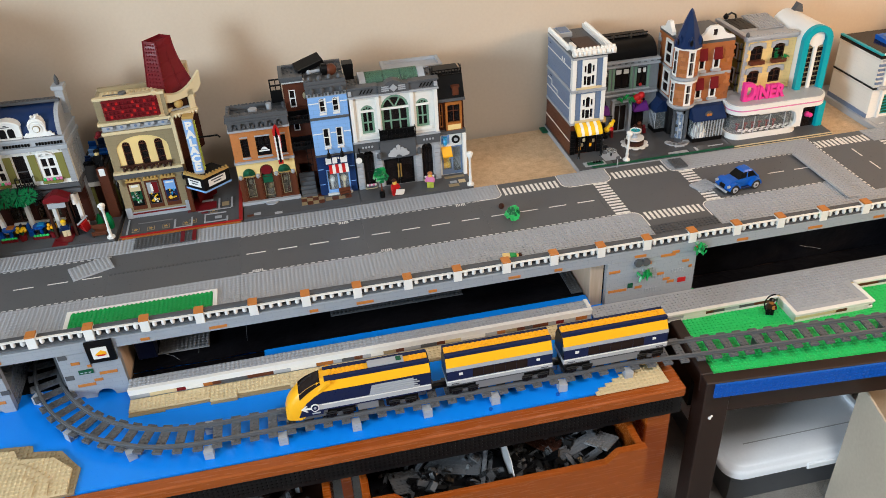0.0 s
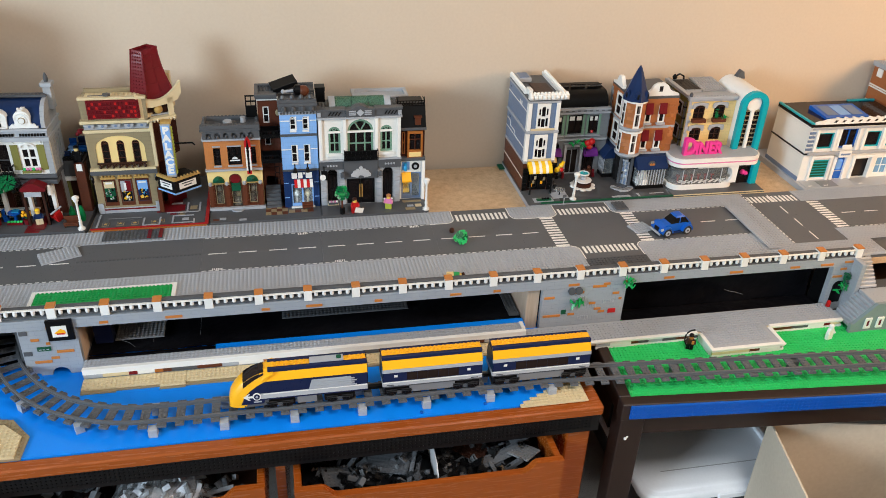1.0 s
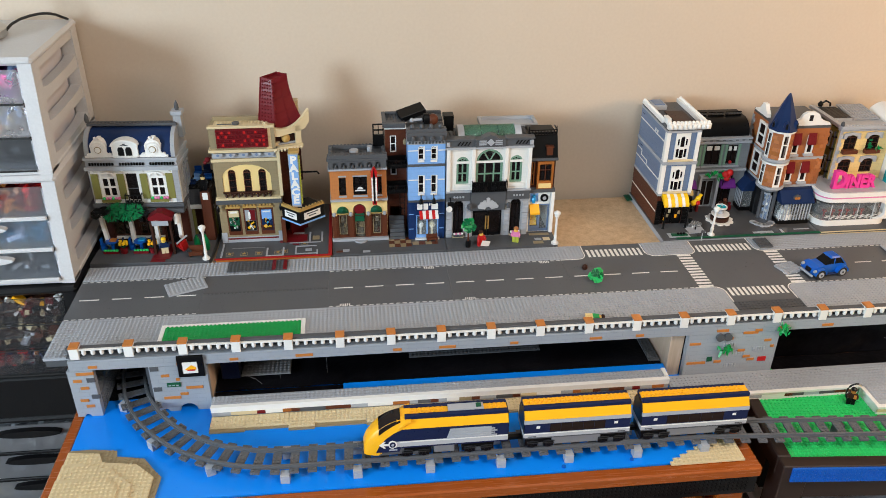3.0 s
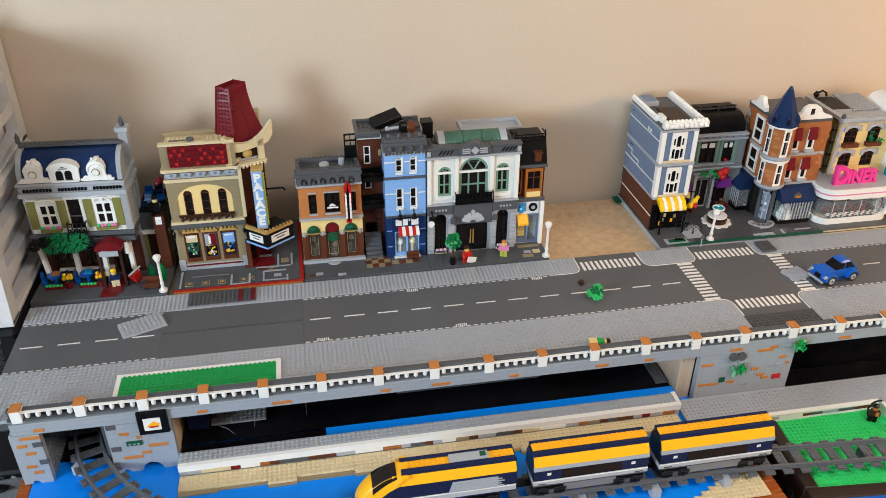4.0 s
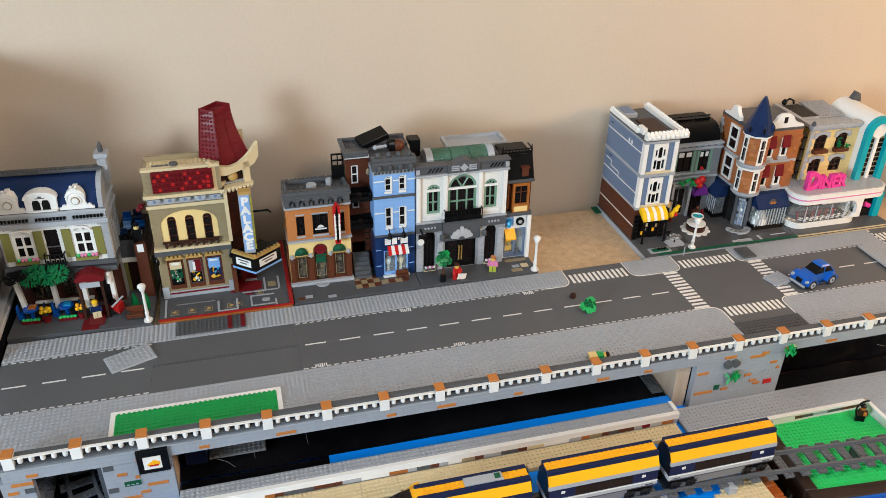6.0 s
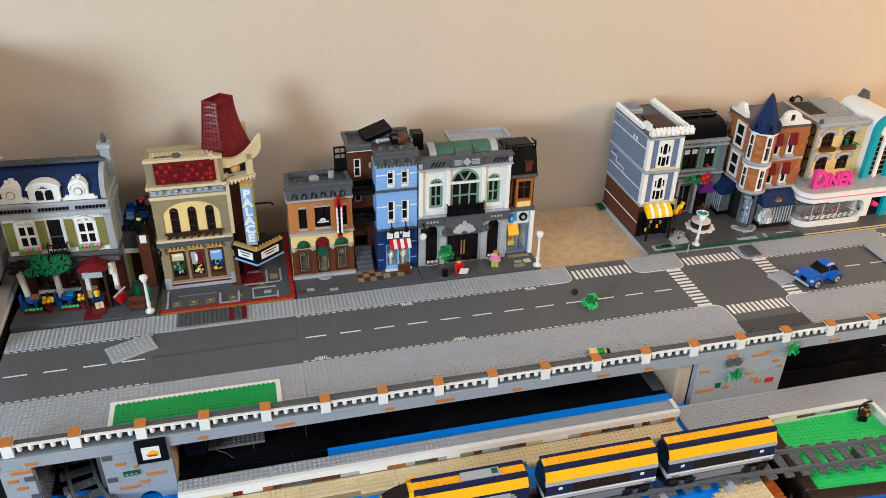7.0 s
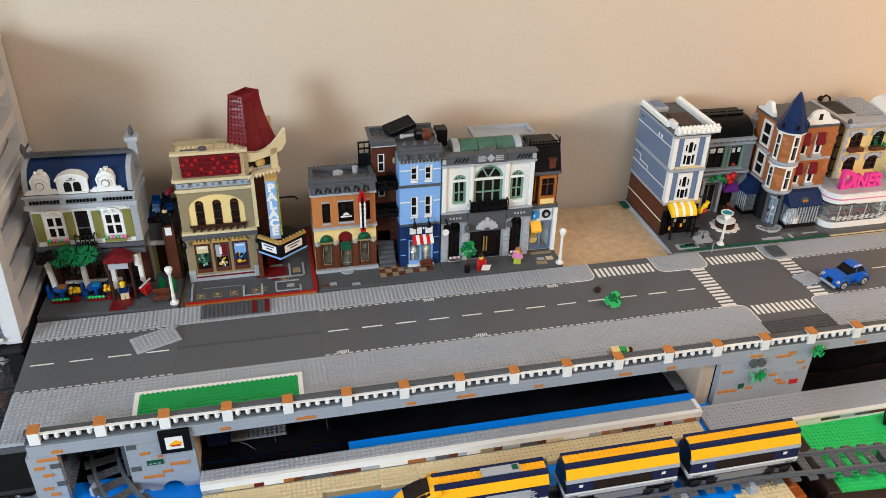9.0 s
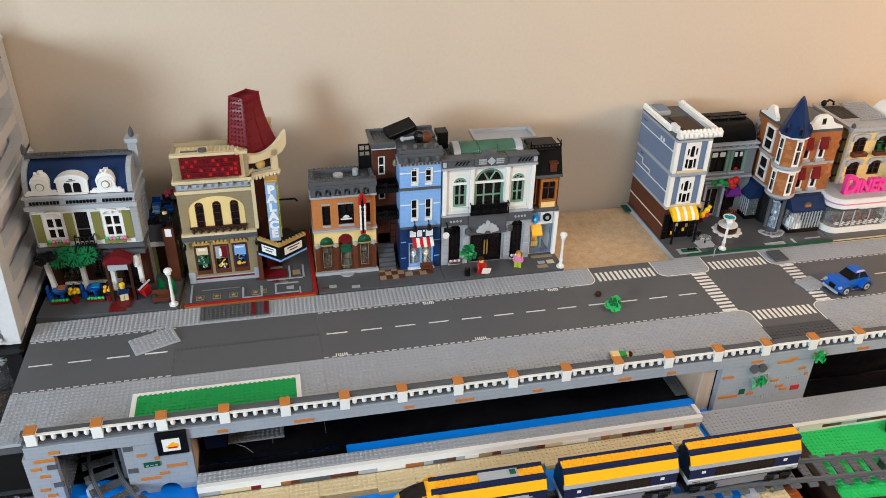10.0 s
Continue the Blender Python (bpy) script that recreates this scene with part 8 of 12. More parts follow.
# bakery in the middle
X0, X1, Y = 0.7405, 0.9120, 0.505
gh = [(0.757, 0.783, 0.0037, 0.096, True), (0.801, 0.838, 0.0037, 0.076), (0.852, 0.884, 0.0037, 0.096, True)]
# Bakery walls carry the tower's shadow in their darker grey.
shell(A, X0, X1, Y, YB, 0.0036, 0.1010, "shaded_grey_wall", gh)
for k, (a, c, e, f, *q) in enumerate(gh):
    window(A, a, c, e, f, Y + 0.001, "black" if q else "light_grey", 2, 1, "smoke_screen", arch=1 if q else 0)
    if q:
        part("fanlight", Geo().prism([((a + c) / 2 + (c - a) * 0.40 * math.cos(t), 0.0825 + (c - a) * 0.40 * math.sin(t)) for t in [math.pi * j / 10 for j in range(11)]], Y - 0.0016, Y - 0.0002), "black", A, "black arched fanlight")
        part("awning", Geo().prism([(Y - 0.020, 0.0600), (Y - 0.020, 0.0640), (Y - 0.008, 0.0770), (Y - 0.0003, 0.0790), (Y - 0.0003, 0.0600)], a - 0.003, c + 0.003, "yz"), "purple", A, "purple shop awning")
        part("stall_riser", box(a + 0.001, c - 0.001, Y - 0.004, Y - 0.0003, 0.0037, 0.0150, c=0.0005), "dark_brown", A)
for x in (0.7935, 0.8385):
    part("door_pier", box(x, x + 0.0070, Y - 0.0120, Y - 0.0002, 0.0037, 0.0860, c=0.0005), "light_grey", A, "light grey door pier")
part("door_lintel", box(0.7935, 0.8455, Y - 0.0130, Y - 0.0002, 0.0862, 0.0930, c=0.0005), "light_grey", A)
for x, w_, h_, m in ((0.788, 0.006, 0.030, "dark_red"), (0.848, 0.009, 0.026, "dark_brown"), (0.858, 0.010, 0.034, "brown"), (0.872, 0.008, 0.022, "dark_red"), (0.770, 0.010, 0.016, "black")):
    part("shop_stand", Geo().box(x, x + w_, Y - 0.030, Y - 0.020, 0.0037, 0.0037 + h_ * 0.6, c=0.0005).ball((x + w_ / 2, Y - 0.025, 0.0037 + h_ * 0.8), w_ * 0.55, 8, 5), m, A)
band(A, X0, X1, Y - 0.006, YB, 0.1011, 0.1060, "light_grey")
band(A, X0, X1, Y - 0.003, YB, 0.1061, 0.1110, "mid_grey")
uh = [(0.757, 0.783, 0.1190, 0.1680), (0.800, 0.838, 0.1190, 0.1700), (0.856, 0.882, 0.1190, 0.1680)]
shell(A, X0, X1, Y, YB, 0.1111, 0.1750, "shaded_grey_wall", uh)
for a, c, e, f in uh:
    window(A, a, c, e, f, Y + 0.001, "black", 2, 1, "smoke_screen", fw=0.0024)
    for x in (a - 0.0066, c + 0.0006):
        part("side_panel", box(x, x + 0.0060, Y - 0.0022, Y - 0.0002, e - 0.003, f + 0.003), "sand_green", A)
    for q in (0, 1):
        hw = (c - a) / 2
        part("blind", box(a + 0.003 + q * hw, a + hw - 0.003 + q * hw, Y - 0.0004, Y + 0.0009, f - 0.014, f - 0.003), "white", A, "white roller blind")
    part("sill", box(a - 0.008, c + 0.008, Y - 0.0060, Y - 0.0002, e - 0.0062, e - 0.0032, c=0.0004), "light_grey", A)
part("lucky_ball", Geo().ball((0.866, Y - 0.0040, 0.1250), 0.0042, 10, 6), "red", A)
band(A, X0, X1, Y - 0.007, YB, 0.1751, 0.1800, "light_grey")
band(A, X0, X1, Y - 0.003, YB, 0.1801, 0.1860, "mid_grey")
for k in range(10):
    part("cornice_block", box(X0 + 0.006 + k * 0.0165, X0 + 0.014 + k * 0.0165, Y - 0.0050, Y - 0.0032, 0.1808, 0.1855), "light_grey", A)
band(A, X0, X1, Y - 0.009, YB, 0.1861, 0.1900, "light_grey")
arc = [(Y + 0.004 + 0.040 * (1 - math.cos(t)), 0.1902 + 0.036 * math.sin(t)) for t in [math.pi / 2 * k / 8 for k in range(9)]]
part("mansard_roof", Geo().prism(arc + [(YB, 0.2262), (YB, 0.1902)], X0 + 0.022, X1 - 0.006, "yz"), "black", A, "glossy black curved roof", smooth=True)
for k in range(3):
    x = 0.769 + k * 0.045
    sk = part("roof_crest", Geo().box(x, x + 0.040, Y + 0.048, Y + 0.054, 0.2263, 0.2295, c=0.0004).box(x, x + 0.040, Y + 0.049, Y + 0.053, 0.2345, 0.2368, c=0.0003), "black", A, "black roof crest railing")
    for j in range(5):
        part("scroll", Geo().cyl((x + 0.004 + j * 0.008, Y + 0.0525, 0.2320), 0.0022, -0.003, 8, "y"), "dark_grey", sk)
# corner turret house
X0, X1, Y, YB = 0.9270, 1.0550, 0.421, 0.548
cut = 0.036


def corner_block(z0, z1, mat, label=""):
    return part("corner_block", Geo().prism([(X0 + cut, Y), (X1, Y), (X1, YB), (X0, YB), (X0, Y + cut)], z0, z1, "xy"), mat, A, label)


corner_block(0.0036, 0.0900, "black")
for px, py in ((X0 - 0.001, YB - 0.012), (X1 - 0.008, Y - 0.001), (X0 + cut + 0.001, Y - 0.001)):
    part("corner_pier", box(px, px + 0.009, py, py + 0.009, 0.0037, 0.0900, c=0.0005), "dark_grey", A)
corner_block(0.0901, 0.0960, "light_grey")
corner_block(0.0961, 0.1610, "brick_orange_wall", "orange brick storey")
corner_block(0.1611, 0.1680, "light_grey")
corner_block(0.1681, 0.2400, "brick_orange_wall", "orange brick storey")
corner_block(0.2401, 0.2480, "dark_grey")
for za in (0.0961, 0.1681):
    for x in (0.967, 1.004):
        window(A, x, x + 0.017, za + 0.010, za + 0.056, Y - 0.0042, "white", 1, 2, fw=0.0030)
        part("blind", Geo().prism([(Y - 0.010, za + 0.034), (Y - 0.010, za + 0.037), (Y - 0.0043, za + 0.062), (Y - 0.0043, za + 0.034)], x - 0.001, x + 0.019, "yz"), "dark_red", A, "dark red window awning")
        band(A, x - 0.003, x + 0.020, Y - 0.008, Y - 0.0002, za + 0.0042, za + 0.0098, "light_grey", "sill")
    y = Y + 0.048
    sw = part("side_window", Geo().wall(y, y + 0.036, X0 - 0.0036, X0 - 0.0002, za + 0.006, za + 0.066, [(y + 0.005, y + 0.031, za + 0.011, za + 0.032), (y + 0.005, y + 0.031, za + 0.036, za + 0.060)], along="y"), "white", A, "white side window")
    part("side_pane", box(X0 - 0.0014, X0 - 0.0002, y + 0.0052, y + 0.0308, za + 0.0112, za + 0.0598), "smoke_glass", sw)
    for k in range(7):
        part("corner_stone", box(X0 - 0.0022, X0 - 0.0002, YB - (0.014 if k % 2 else 0.009), YB - 0.0002, za + 0.001 + k * 0.0092, za + 0.0095 + k * 0.0092), "light_grey", A)
rb = random.Random(5)
laid = set()
for za in (0.0961, 0.1681):
    for k in range(44):
        row = rb.randrange(7)
        bx, bz = X0 + cut + 0.004 + rb.randrange(6) * 0.0145 + (row % 2) * 0.005, za + 0.003 + row * 0.0094
        if (za, bx, bz) in laid:
            continue
        laid.add((za, bx, bz))
        if any(x - 0.012 < bx + 0.006 and bx < x + 0.021 for x in (0.967, 1.004)):
            continue
        part("proud_brick", box(bx, bx + rb.choice((0.0070, 0.0130)), Y - 0.0010, Y - 0.0001, bz, bz + 0.0085, c=0.0003), ("dark_orange", "brick_orange_wall", "orange_brick", "brick_orange_wall")[k % 4], A)
for za in (0.0961, 0.1681):
    for k in range(34):
        row = rb.randrange(7)
        by, bz = Y + cut + 0.004 + rb.randrange(7) * 0.0135 + (row % 2) * 0.005, za + 0.003 + row * 0.0094
        if (za, by, bz) in laid:
            continue
        laid.add((za, by, bz))
        if Y + 0.034 < by < Y + 0.086 or by > YB - 0.026:
            continue
        part("proud_brick", box(X0 - 0.0010, X0 - 0.0001, by, by + rb.choice((0.0070, 0.0120)), bz, bz + 0.0085, c=0.0003), ("dark_orange", "brick_orange_wall", "orange_brick", "brick_orange_wall")[k % 4], A)
# turret
tx, ty_ = 0.9355, 0.4200
for za, zb in ((0.1040, 0.1600), (0.1740, 0.2390)):
    for d0, d1, white in ((170, 203, True), (203, 252, False), (252, 287, True), (287, 322, False)):
        a0, a1, mid_a = radians(d0), radians(d1), (d0 + d1) / 2
        r = 0.0290
        p, q = (tx + r * math.cos(a0), ty_ + r * math.sin(a0)), (tx + r * math.cos(a1), ty_ + r * math.sin(a1))
        inner = [(tx + (v[0] - tx) * 0.86, ty_ + (v[1] - ty_) * 0.86) for v in (q, p)]
        wl = part("turret_wall", Geo().prism([p, q] + inner, za, zb, "xy"), "white" if white else "brick_orange_wall", A)
        if not white:
            o = Vector((math.cos(radians(mid_a)), math.sin(radians(mid_a)))) * 0.0008
            rows_ = int((zb - za) / 0.0096)
            for row in range(rows_):
                for f0, f1 in (((0.03, 0.47), (0.51, 0.97)) if row % 2 else ((0.03, 0.22), (0.26, 0.72), (0.76, 0.97))):
                    m0, m1 = (p[0] + (q[0] - p[0]) * f0, p[1] + (q[1] - p[1]) * f0), (p[0] + (q[0] - p[0]) * f1, p[1] + (q[1] - p[1]) * f1)
                    part("brick", Geo().prism([m0, m1, (m1[0] + o.x, m1[1] + o.y), (m0[0] + o.x, m0[1] + o.y)], za + 0.0008 + row * 0.0096, za + 0.0092 + row * 0.0096, "xy"), rb.choice(("brick_orange_wall", "orange_brick", "dark_orange")), wl)
        if white:
            for f0, f1 in ((0.26, 0.74),):
                m0, m1 = (p[0] + (q[0] - p[0]) * f0, p[1] + (q[1] - p[1]) * f0), (p[0] + (q[0] - p[0]) * f1, p[1] + (q[1] - p[1]) * f1)
                o = Vector((math.cos(radians(mid_a)), math.sin(radians(mid_a)))) * 0.0007
                for za2, zb2 in ((za + 0.006, za + (zb - za) * 0.55), (za + (zb - za) * 0.60, zb - 0.006)):
                    part("pane", Geo().prism([m0, m1, (m1[0] + o.x, m1[1] + o.y), (m0[0] + o.x, m0[1] + o.y)], za2, zb2, "xy"), "smoke_glass", wl)
    part("turret_core", Geo().cyl((tx, ty_, za), 0.0235, zb - za, 8), "black", A)
    part("turret_ring", Geo().cyl((tx, ty_, za - 0.0125), 0.0250, 0.0070, 16, r2=0.0325).cyl((tx, ty_, za - 0.0055), 0.0325, 0.0052, 16), "light_grey", A)
    part("turret_ring", Geo().cyl((tx, ty_, zb + 0.0002), 0.0315, 0.0040, 16), "white", A)
part("turret_foot", Geo().cyl((tx, ty_, 0.0800), 0.0080, 0.0114, 16, r2=0.0250), "dark_grey", A)
sp = part("spire", Geo().turned((tx, ty_, 0.2435), [(0.0340, 0), (0.0330, 0.004), (0.0240, 0.030), (0.0140, 0.056), (0.0050, 0.078), (0.0014, 0.084)], 8), "dark_blue", A, "dark blue pointed turret roof")
for a in (200, 255, 310):
    o = Vector((math.cos(radians(a)), math.sin(radians(a)), 0))
    c = Vector((tx, ty_, 0.2500)) + o * 0.0270
    sd_ = part("spire_dormer", Geo().cyl((c.x, c.y, c.z), 0.0062, 0.013, 10).cyl((c.x, c.y, c.z + 0.013), 0.0062, 0.008, 10, r2=0.0008), "dark_blue", sp)
    part("dormer_pane", Geo().cyl((c.x + o.x * 0.0030, c.y + o.y * 0.0030, c.z + 0.0015), 0.0038, 0.0100, 10).ball((c.x + o.x * 0.0030, c.y + o.y * 0.0030, c.z + 0.0115), 0.0038, 10, 6), "black", sd_)
# corner glazing and door
for a, c, z1 in (((X0 + 0.006, Y + cut - 0.020), (X0 + cut - 0.016, Y + 0.000), 0.070),):
    d = Vector((c[0] - a[0], c[1] - a[1]))
    nrm = Vector((d.y, -d.x)).normalized() * -0.001
    if nrm.y > 0:
        nrm = -nrm
    part("corner_door", Geo().prism([a, c, (c[0] + nrm.x * 3, c[1] + nrm.y * 3), (a[0] + nrm.x * 3, a[1] + nrm.y * 3)], 0.0040, z1, "xy"), "glass", A, "clear glazed corner door")
    # Panel and balls behind the pane stand in for the glass's reflections.
    part("hall_panel", Geo().prism([(a[0] + 0.0012, a[1] + 0.0012), (c[0] + 0.0012, c[1] + 0.0012), c, a], 0.0040, z1, "xy"), "sand_blue", A)
    for k in range(7):
        f = 0.10 + 0.12 * ((k * 3) % 7)
        px_, py_ = a[0] + d.x * f, a[1] + d.y * f
        part("hall_item", Geo().ball((px_, py_, 0.010 + k * 0.0085), 0.0042, 8, 5), ("white", "dark_grey", "light_grey", "black")[k % 4], A)
    for f in (0.04, 0.50, 0.94):
        px_, py_ = a[0] + d.x * f, a[1] + d.y * f
        part("door_bar", box(px_ - 0.0013, px_ + 0.0013, py_ - 0.0050, py_ - 0.0030, 0.0040, z1), "light_grey", A)
    part("door_head", Geo().prism([a, c, (c[0] + nrm.x * 6, c[1] + nrm.y * 6), (a[0] + nrm.x * 6, a[1] + nrm.y * 6)], z1 + 0.0002, z1 + 0.006, "xy"), "light_grey", A)
for px, py in ((X0 + 0.004, Y + cut - 0.024), (X0 + cut - 0.010, Y - 0.006)):
    part("door_post", Geo().cyl((px, py, 0.0040), 0.0045, 0.0860, 10), "dark_grey", A)
for k in range(6):
    an = radians(195 + k * 26)
    part("lace_step", Geo().cyl((tx - 0.004 + 0.024 * math.cos(an), ty_ - 0.006 + 0.024 * math.sin(an), 0.0037), 0.0085, 0.0026, 12), "light_grey", A)
part("door_mat", box(tx - 0.020, tx + 0.004, 0.3800, 0.3960, 0.0037, 0.0046), "light_grey", A)
# shop bays with navy awnings
for (x0, x1, y0, y1) in ((0.962, 1.040, Y - 0.030, Y - 0.0003),):
    part("bay_foot", box(x0, x1, y0, y1, 0.0037, 0.0140), "black", A)
    part("bay_glass", box(x0 + 0.003, x1 - 0.003, y0 + 0.003, y1 - 0.001, 0.0141, 0.0600), "glass", A)
    for k in range(11):
        part("bar", Geo().cyl((x0 + 0.002 + k * (x1 - x0 - 0.004) / 10, y0 + 0.0015, 0.0141), 0.0014, 0.0460, 6), "light_grey", A)
    part("awning", Geo().prism([(y0 - 0.004, 0.0600), (y0 - 0.004, 0.0640), (Y - 0.012, 0.0880), (Y - 0.0003, 0.0895), (Y - 0.0003, 0.0600)], x0 - 0.003, x1 + 0.002, "yz"), "dark_blue", A, "navy blue shop awning")
    part("cake", Geo().cyl((0.985, Y - 0.014, 0.0142), 0.016, 0.014, 14).cyl((0.985, Y - 0.014, 0.0282), 0.011, 0.012, 14).ball((0.985, Y - 0.014, 0.0440), 0.007, 10, 6), "white", A)
    em = part("emblem", Geo().cyl((0.999, y0 + 0.006, 0.0710), 0.0100, -0.004, 16, "y"), "dark_grey", A)
    part("pretzel", Geo().cyl((0.996, y0 + 0.0019, 0.0720), 0.0038, -0.001, 10, "y").cyl((1.002, y0 + 0.0019, 0.0720), 0.0038, -0.001, 10, "y"), "orange_cap", em)
part("bay_foot", box(X0 - 0.028, X0 - 0.0003, Y + 0.050, Y + 0.110, 0.0037, 0.0140), "black", A)
for k in range(8):
    part("bar", Geo().cyl((X0 - 0.0265, Y + 0.052 + k * 0.0078, 0.0141), 0.0014, 0.0460, 6), "light_grey", A)
part("bay_glass", box(X0 - 0.024, X0 - 0.0005, Y + 0.052, Y + 0.108, 0.0141, 0.0600), "glass", A)
part("awning", Geo().prism([(X0 - 0.032, 0.0600), (X0 - 0.032, 0.0640), (X0 - 0.012, 0.0880), (X0 - 0.0003, 0.0895), (X0 - 0.0003, 0.0600)], Y + 0.046, Y + 0.112), "dark_blue", A)
# scrolled white gables
gb = [(0.952, 0.2482), (1.051, 0.2482), (1.049, 0.2535), (1.035, 0.2575), (1.024, 0.2650), (1.018, 0.2750), (1.008, 0.2810), (0.990, 0.2810), (0.980, 0.2750), (0.975, 0.2650), (0.965, 0.2580), (0.954, 0.2535)]
part("gable", Geo().wall(0.991, 1.007, Y - 0.004, Y + 0.006, 0.262, 0.2745, [(0.9945, 1.0035, 0.2625, 0.2740)]).prism(gb, Y - 0.003, Y + 0.005), "white", A, "white scrolled gable")
part("gable_window", box(0.9945, 1.0035, Y - 0.0045, Y - 0.0032, 0.2600, 0.2735), "smoke_glass", A)
gb2 = [(Y + 0.055, 0.2482), (YB - 0.01, 0.2482), (YB - 0.012, 0.2530), (YB - 0.030, 0.2570), (YB - 0.036, 0.2660), (YB - 0.042, 0.2760), (YB - 0.054, 0.2760), (YB - 0.060, 0.2660), (YB - 0.070, 0.2560), (Y + 0.057, 0.2530)]
part("gable", Geo().prism(gb2, X0 - 0.004, X0 + 0.006, "yz"), "white", A)
# polished tiles of the square
part("square_tiles", box(0.745, 1.045, BF + 0.0060, 0.4995, 0.0037, 0.0041), "polished_grey", A, "polished dark grey tiles")
for x, y, w_, d_ in ((0.885, 0.352, 0.030, 0.008), (0.955, 0.350, 0.006, 0.018), (0.990, 0.362, 0.040, 0.004)):
    part("pale_tile", box(x, x + w_, y, y + d_, 0.0042, 0.0046), "light_grey", A)
# fountain on the square
fo = thing("fountain", (0.830, 0.428, 0.0036), "white tiered toy fountain with pale blue water", "fountain")
g = Geo()
for k in range(10):
    a = 2 * math.pi * k / 10
    g.cyl((0.830 + 0.030 * math.cos(a), 0.428 + 0.030 * math.sin(a), 0.0037), 0.0100, 0.0030, 10)
part("base_ring", g, "white", fo)
part("lower_basin", Geo().cyl((0.830, 0.428, 0.0068), 0.026, 0.0110, 20), "dark_brown", fo)
part("upper_basin", Geo().turned((0.830, 0.428, 0.0179), [(0.010, 0), (0.020, 0.002), (0.0255, 0.006), (0.0255, 0.0090), (0.0120, 0.0090)], 20), "white", fo)
part("stem", Geo().cyl((0.830, 0.428, 0.0269), 0.0080, 0.012, 12).cyl((0.830, 0.428, 0.0389), 0.0085, 0.004, 16, r2=0.0150), "light_grey", fo)
part("bowl", Geo().turned((0.830, 0.428, 0.0429), [(0.0100, 0), (0.0165, 0.003), (0.0165, 0.0070), (0.0140, 0.0070), (0.0130, 0.0045)], 20), "white", fo)
part("water", Geo().cyl((0.830, 0.428, 0.0475), 0.0128, 0.0010, 16), "teal", fo, "pale teal water disc")
part("finial", Geo().turned((0.830, 0.428, 0.0486), [(0.0030, 0), (0.0022, 0.004), (0.0034, 0.007), (0.0008, 0.011)], 10), "glass", fo)

fo.scale = (0.86, 0.86, 0.82)

# ---- diner ----
N = house("toy_diner", 1.0480, 1.3080, "yellow and white toy diner with teal arch and pink sign")
base(N, 1.0480, 1.3080, "dark_grey", edge="tan")
part("tan_edge", box(1.0485, 1.3075, BF - 0.0004, BF + 0.003, 0.0037, 0.0050), "tan", N)
YD = 0.372


def rounded(x0, x1, y0, y1, r, n=6):
    pts = [(x0, y1), (x1, y1)]
    pts += [(x1 - r + r * math.cos(t), y0 + r + r * math.sin(t)) for t in [0 - math.pi / 2 * k / n for k in range(n + 1)]]
    pts += [(x0 + r + r * math.cos(t), y0 + r + r * math.sin(t)) for t in [-math.pi / 2 - math.pi / 2 * k / n for k in range(n + 1)]]
    return pts


part("plinth", Geo().prism(rounded(1.0520, 1.2350, YD, 0.480, 0.028), 0.0037, 0.0180, "xy"), "white", N, "white rounded plinth", smooth=True)
part("glass_front", Geo().prism(rounded(1.0540, 1.2200, YD + 0.002, 0.470, 0.027), 0.0181, 0.0615, "xy"), "glass", N)
# Counter and stools take darker colours in place of shade behind glass.
part("inner_counter", box(1.075, 1.190, 0.415, 0.440, 0.0185, 0.0400), "dark_grey", N)
for k in range(6):
    part("stool", Geo().cyl((1.082 + k * 0.019, 0.400, 0.0182), 0.002, 0.014, 8).cyl((1.082 + k * 0.019, 0.400, 0.0322), 0.0050, 0.0034, 10), "dark_red", N)
part("back_panel", box(1.060, 1.230, 0.455, 0.460, 0.0187, 0.0690), "mid_grey", N)
part("menu_strip", box(1.070, 1.215, 0.4530, 0.4548, 0.0500, 0.0640), "light_grey", N)
for k in range(5):
    part("booth", Geo().box(1.078 + k * 0.026, 1.094 + k * 0.026, 0.440, 0.4525, 0.0187, 0.0440, c=0.0015), ("dark_red", "black")[k % 2], N)
for k in range(5):
    part("coffee_pot", Geo().turned((1.086 + k * 0.022, 0.430, 0.0401), [(0.0030, 0), (0.0042, 0.004), (0.0024, 0.009), (0.0010, 0.011)], 8), ("silver", "white", "red")[k % 3], N)
for i in range(18):
    for j in range(3):
        if (i + j) % 2:
            part("floor_tile", box(1.080 + i * 0.0075, 1.0875 + i * 0.0075, 0.380 + j * 0.0075, 0.3875 + j * 0.0075, 0.0185, 0.0190), "white", N)
part("diner_floor", box(1.078, 1.215, 0.3770, 0.454, 0.0181, 0.0184), "black", N)
for x in (1.081, 1.110, 1.150, 1.190):
    part("mullion", Geo().cyl((x, YD + 0.0012, 0.0181), 0.0012, 0.0434, 6), "silver", N)
fr = [(1.195, 0.0181), (1.235, 0.0181), (1.235, 0.0690), (1.120, 0.0690), (1.120, 0.0640)] + [(1.200 + 0.020 * math.sin(t), 0.044 + 0.020 * math.cos(t)) for t in [math.pi / 2 * k / 6 for k in range(7)]] + [(1.220, 0.030), (1.214, 0.022), (1.204, 0.0195)]
part("front_frame", Geo().prism(fr, YD - 0.0006, YD + 0.008), "white", N, "white curved window frame")
cn1 = rounded(1.0470, 1.2990, YD - 0.005, 0.470, 0.034)
part("canopy", Geo().prism(cn1, 0.0691, 0.0780, "xy"), "white", N, "white rounded canopy", smooth=True)
part("canopy_band", Geo().prism(rounded(1.0480, 1.2980, YD - 0.004, 0.469, 0.033), 0.0781, 0.0820, "xy"), "pink", N, "pale pink stripe")
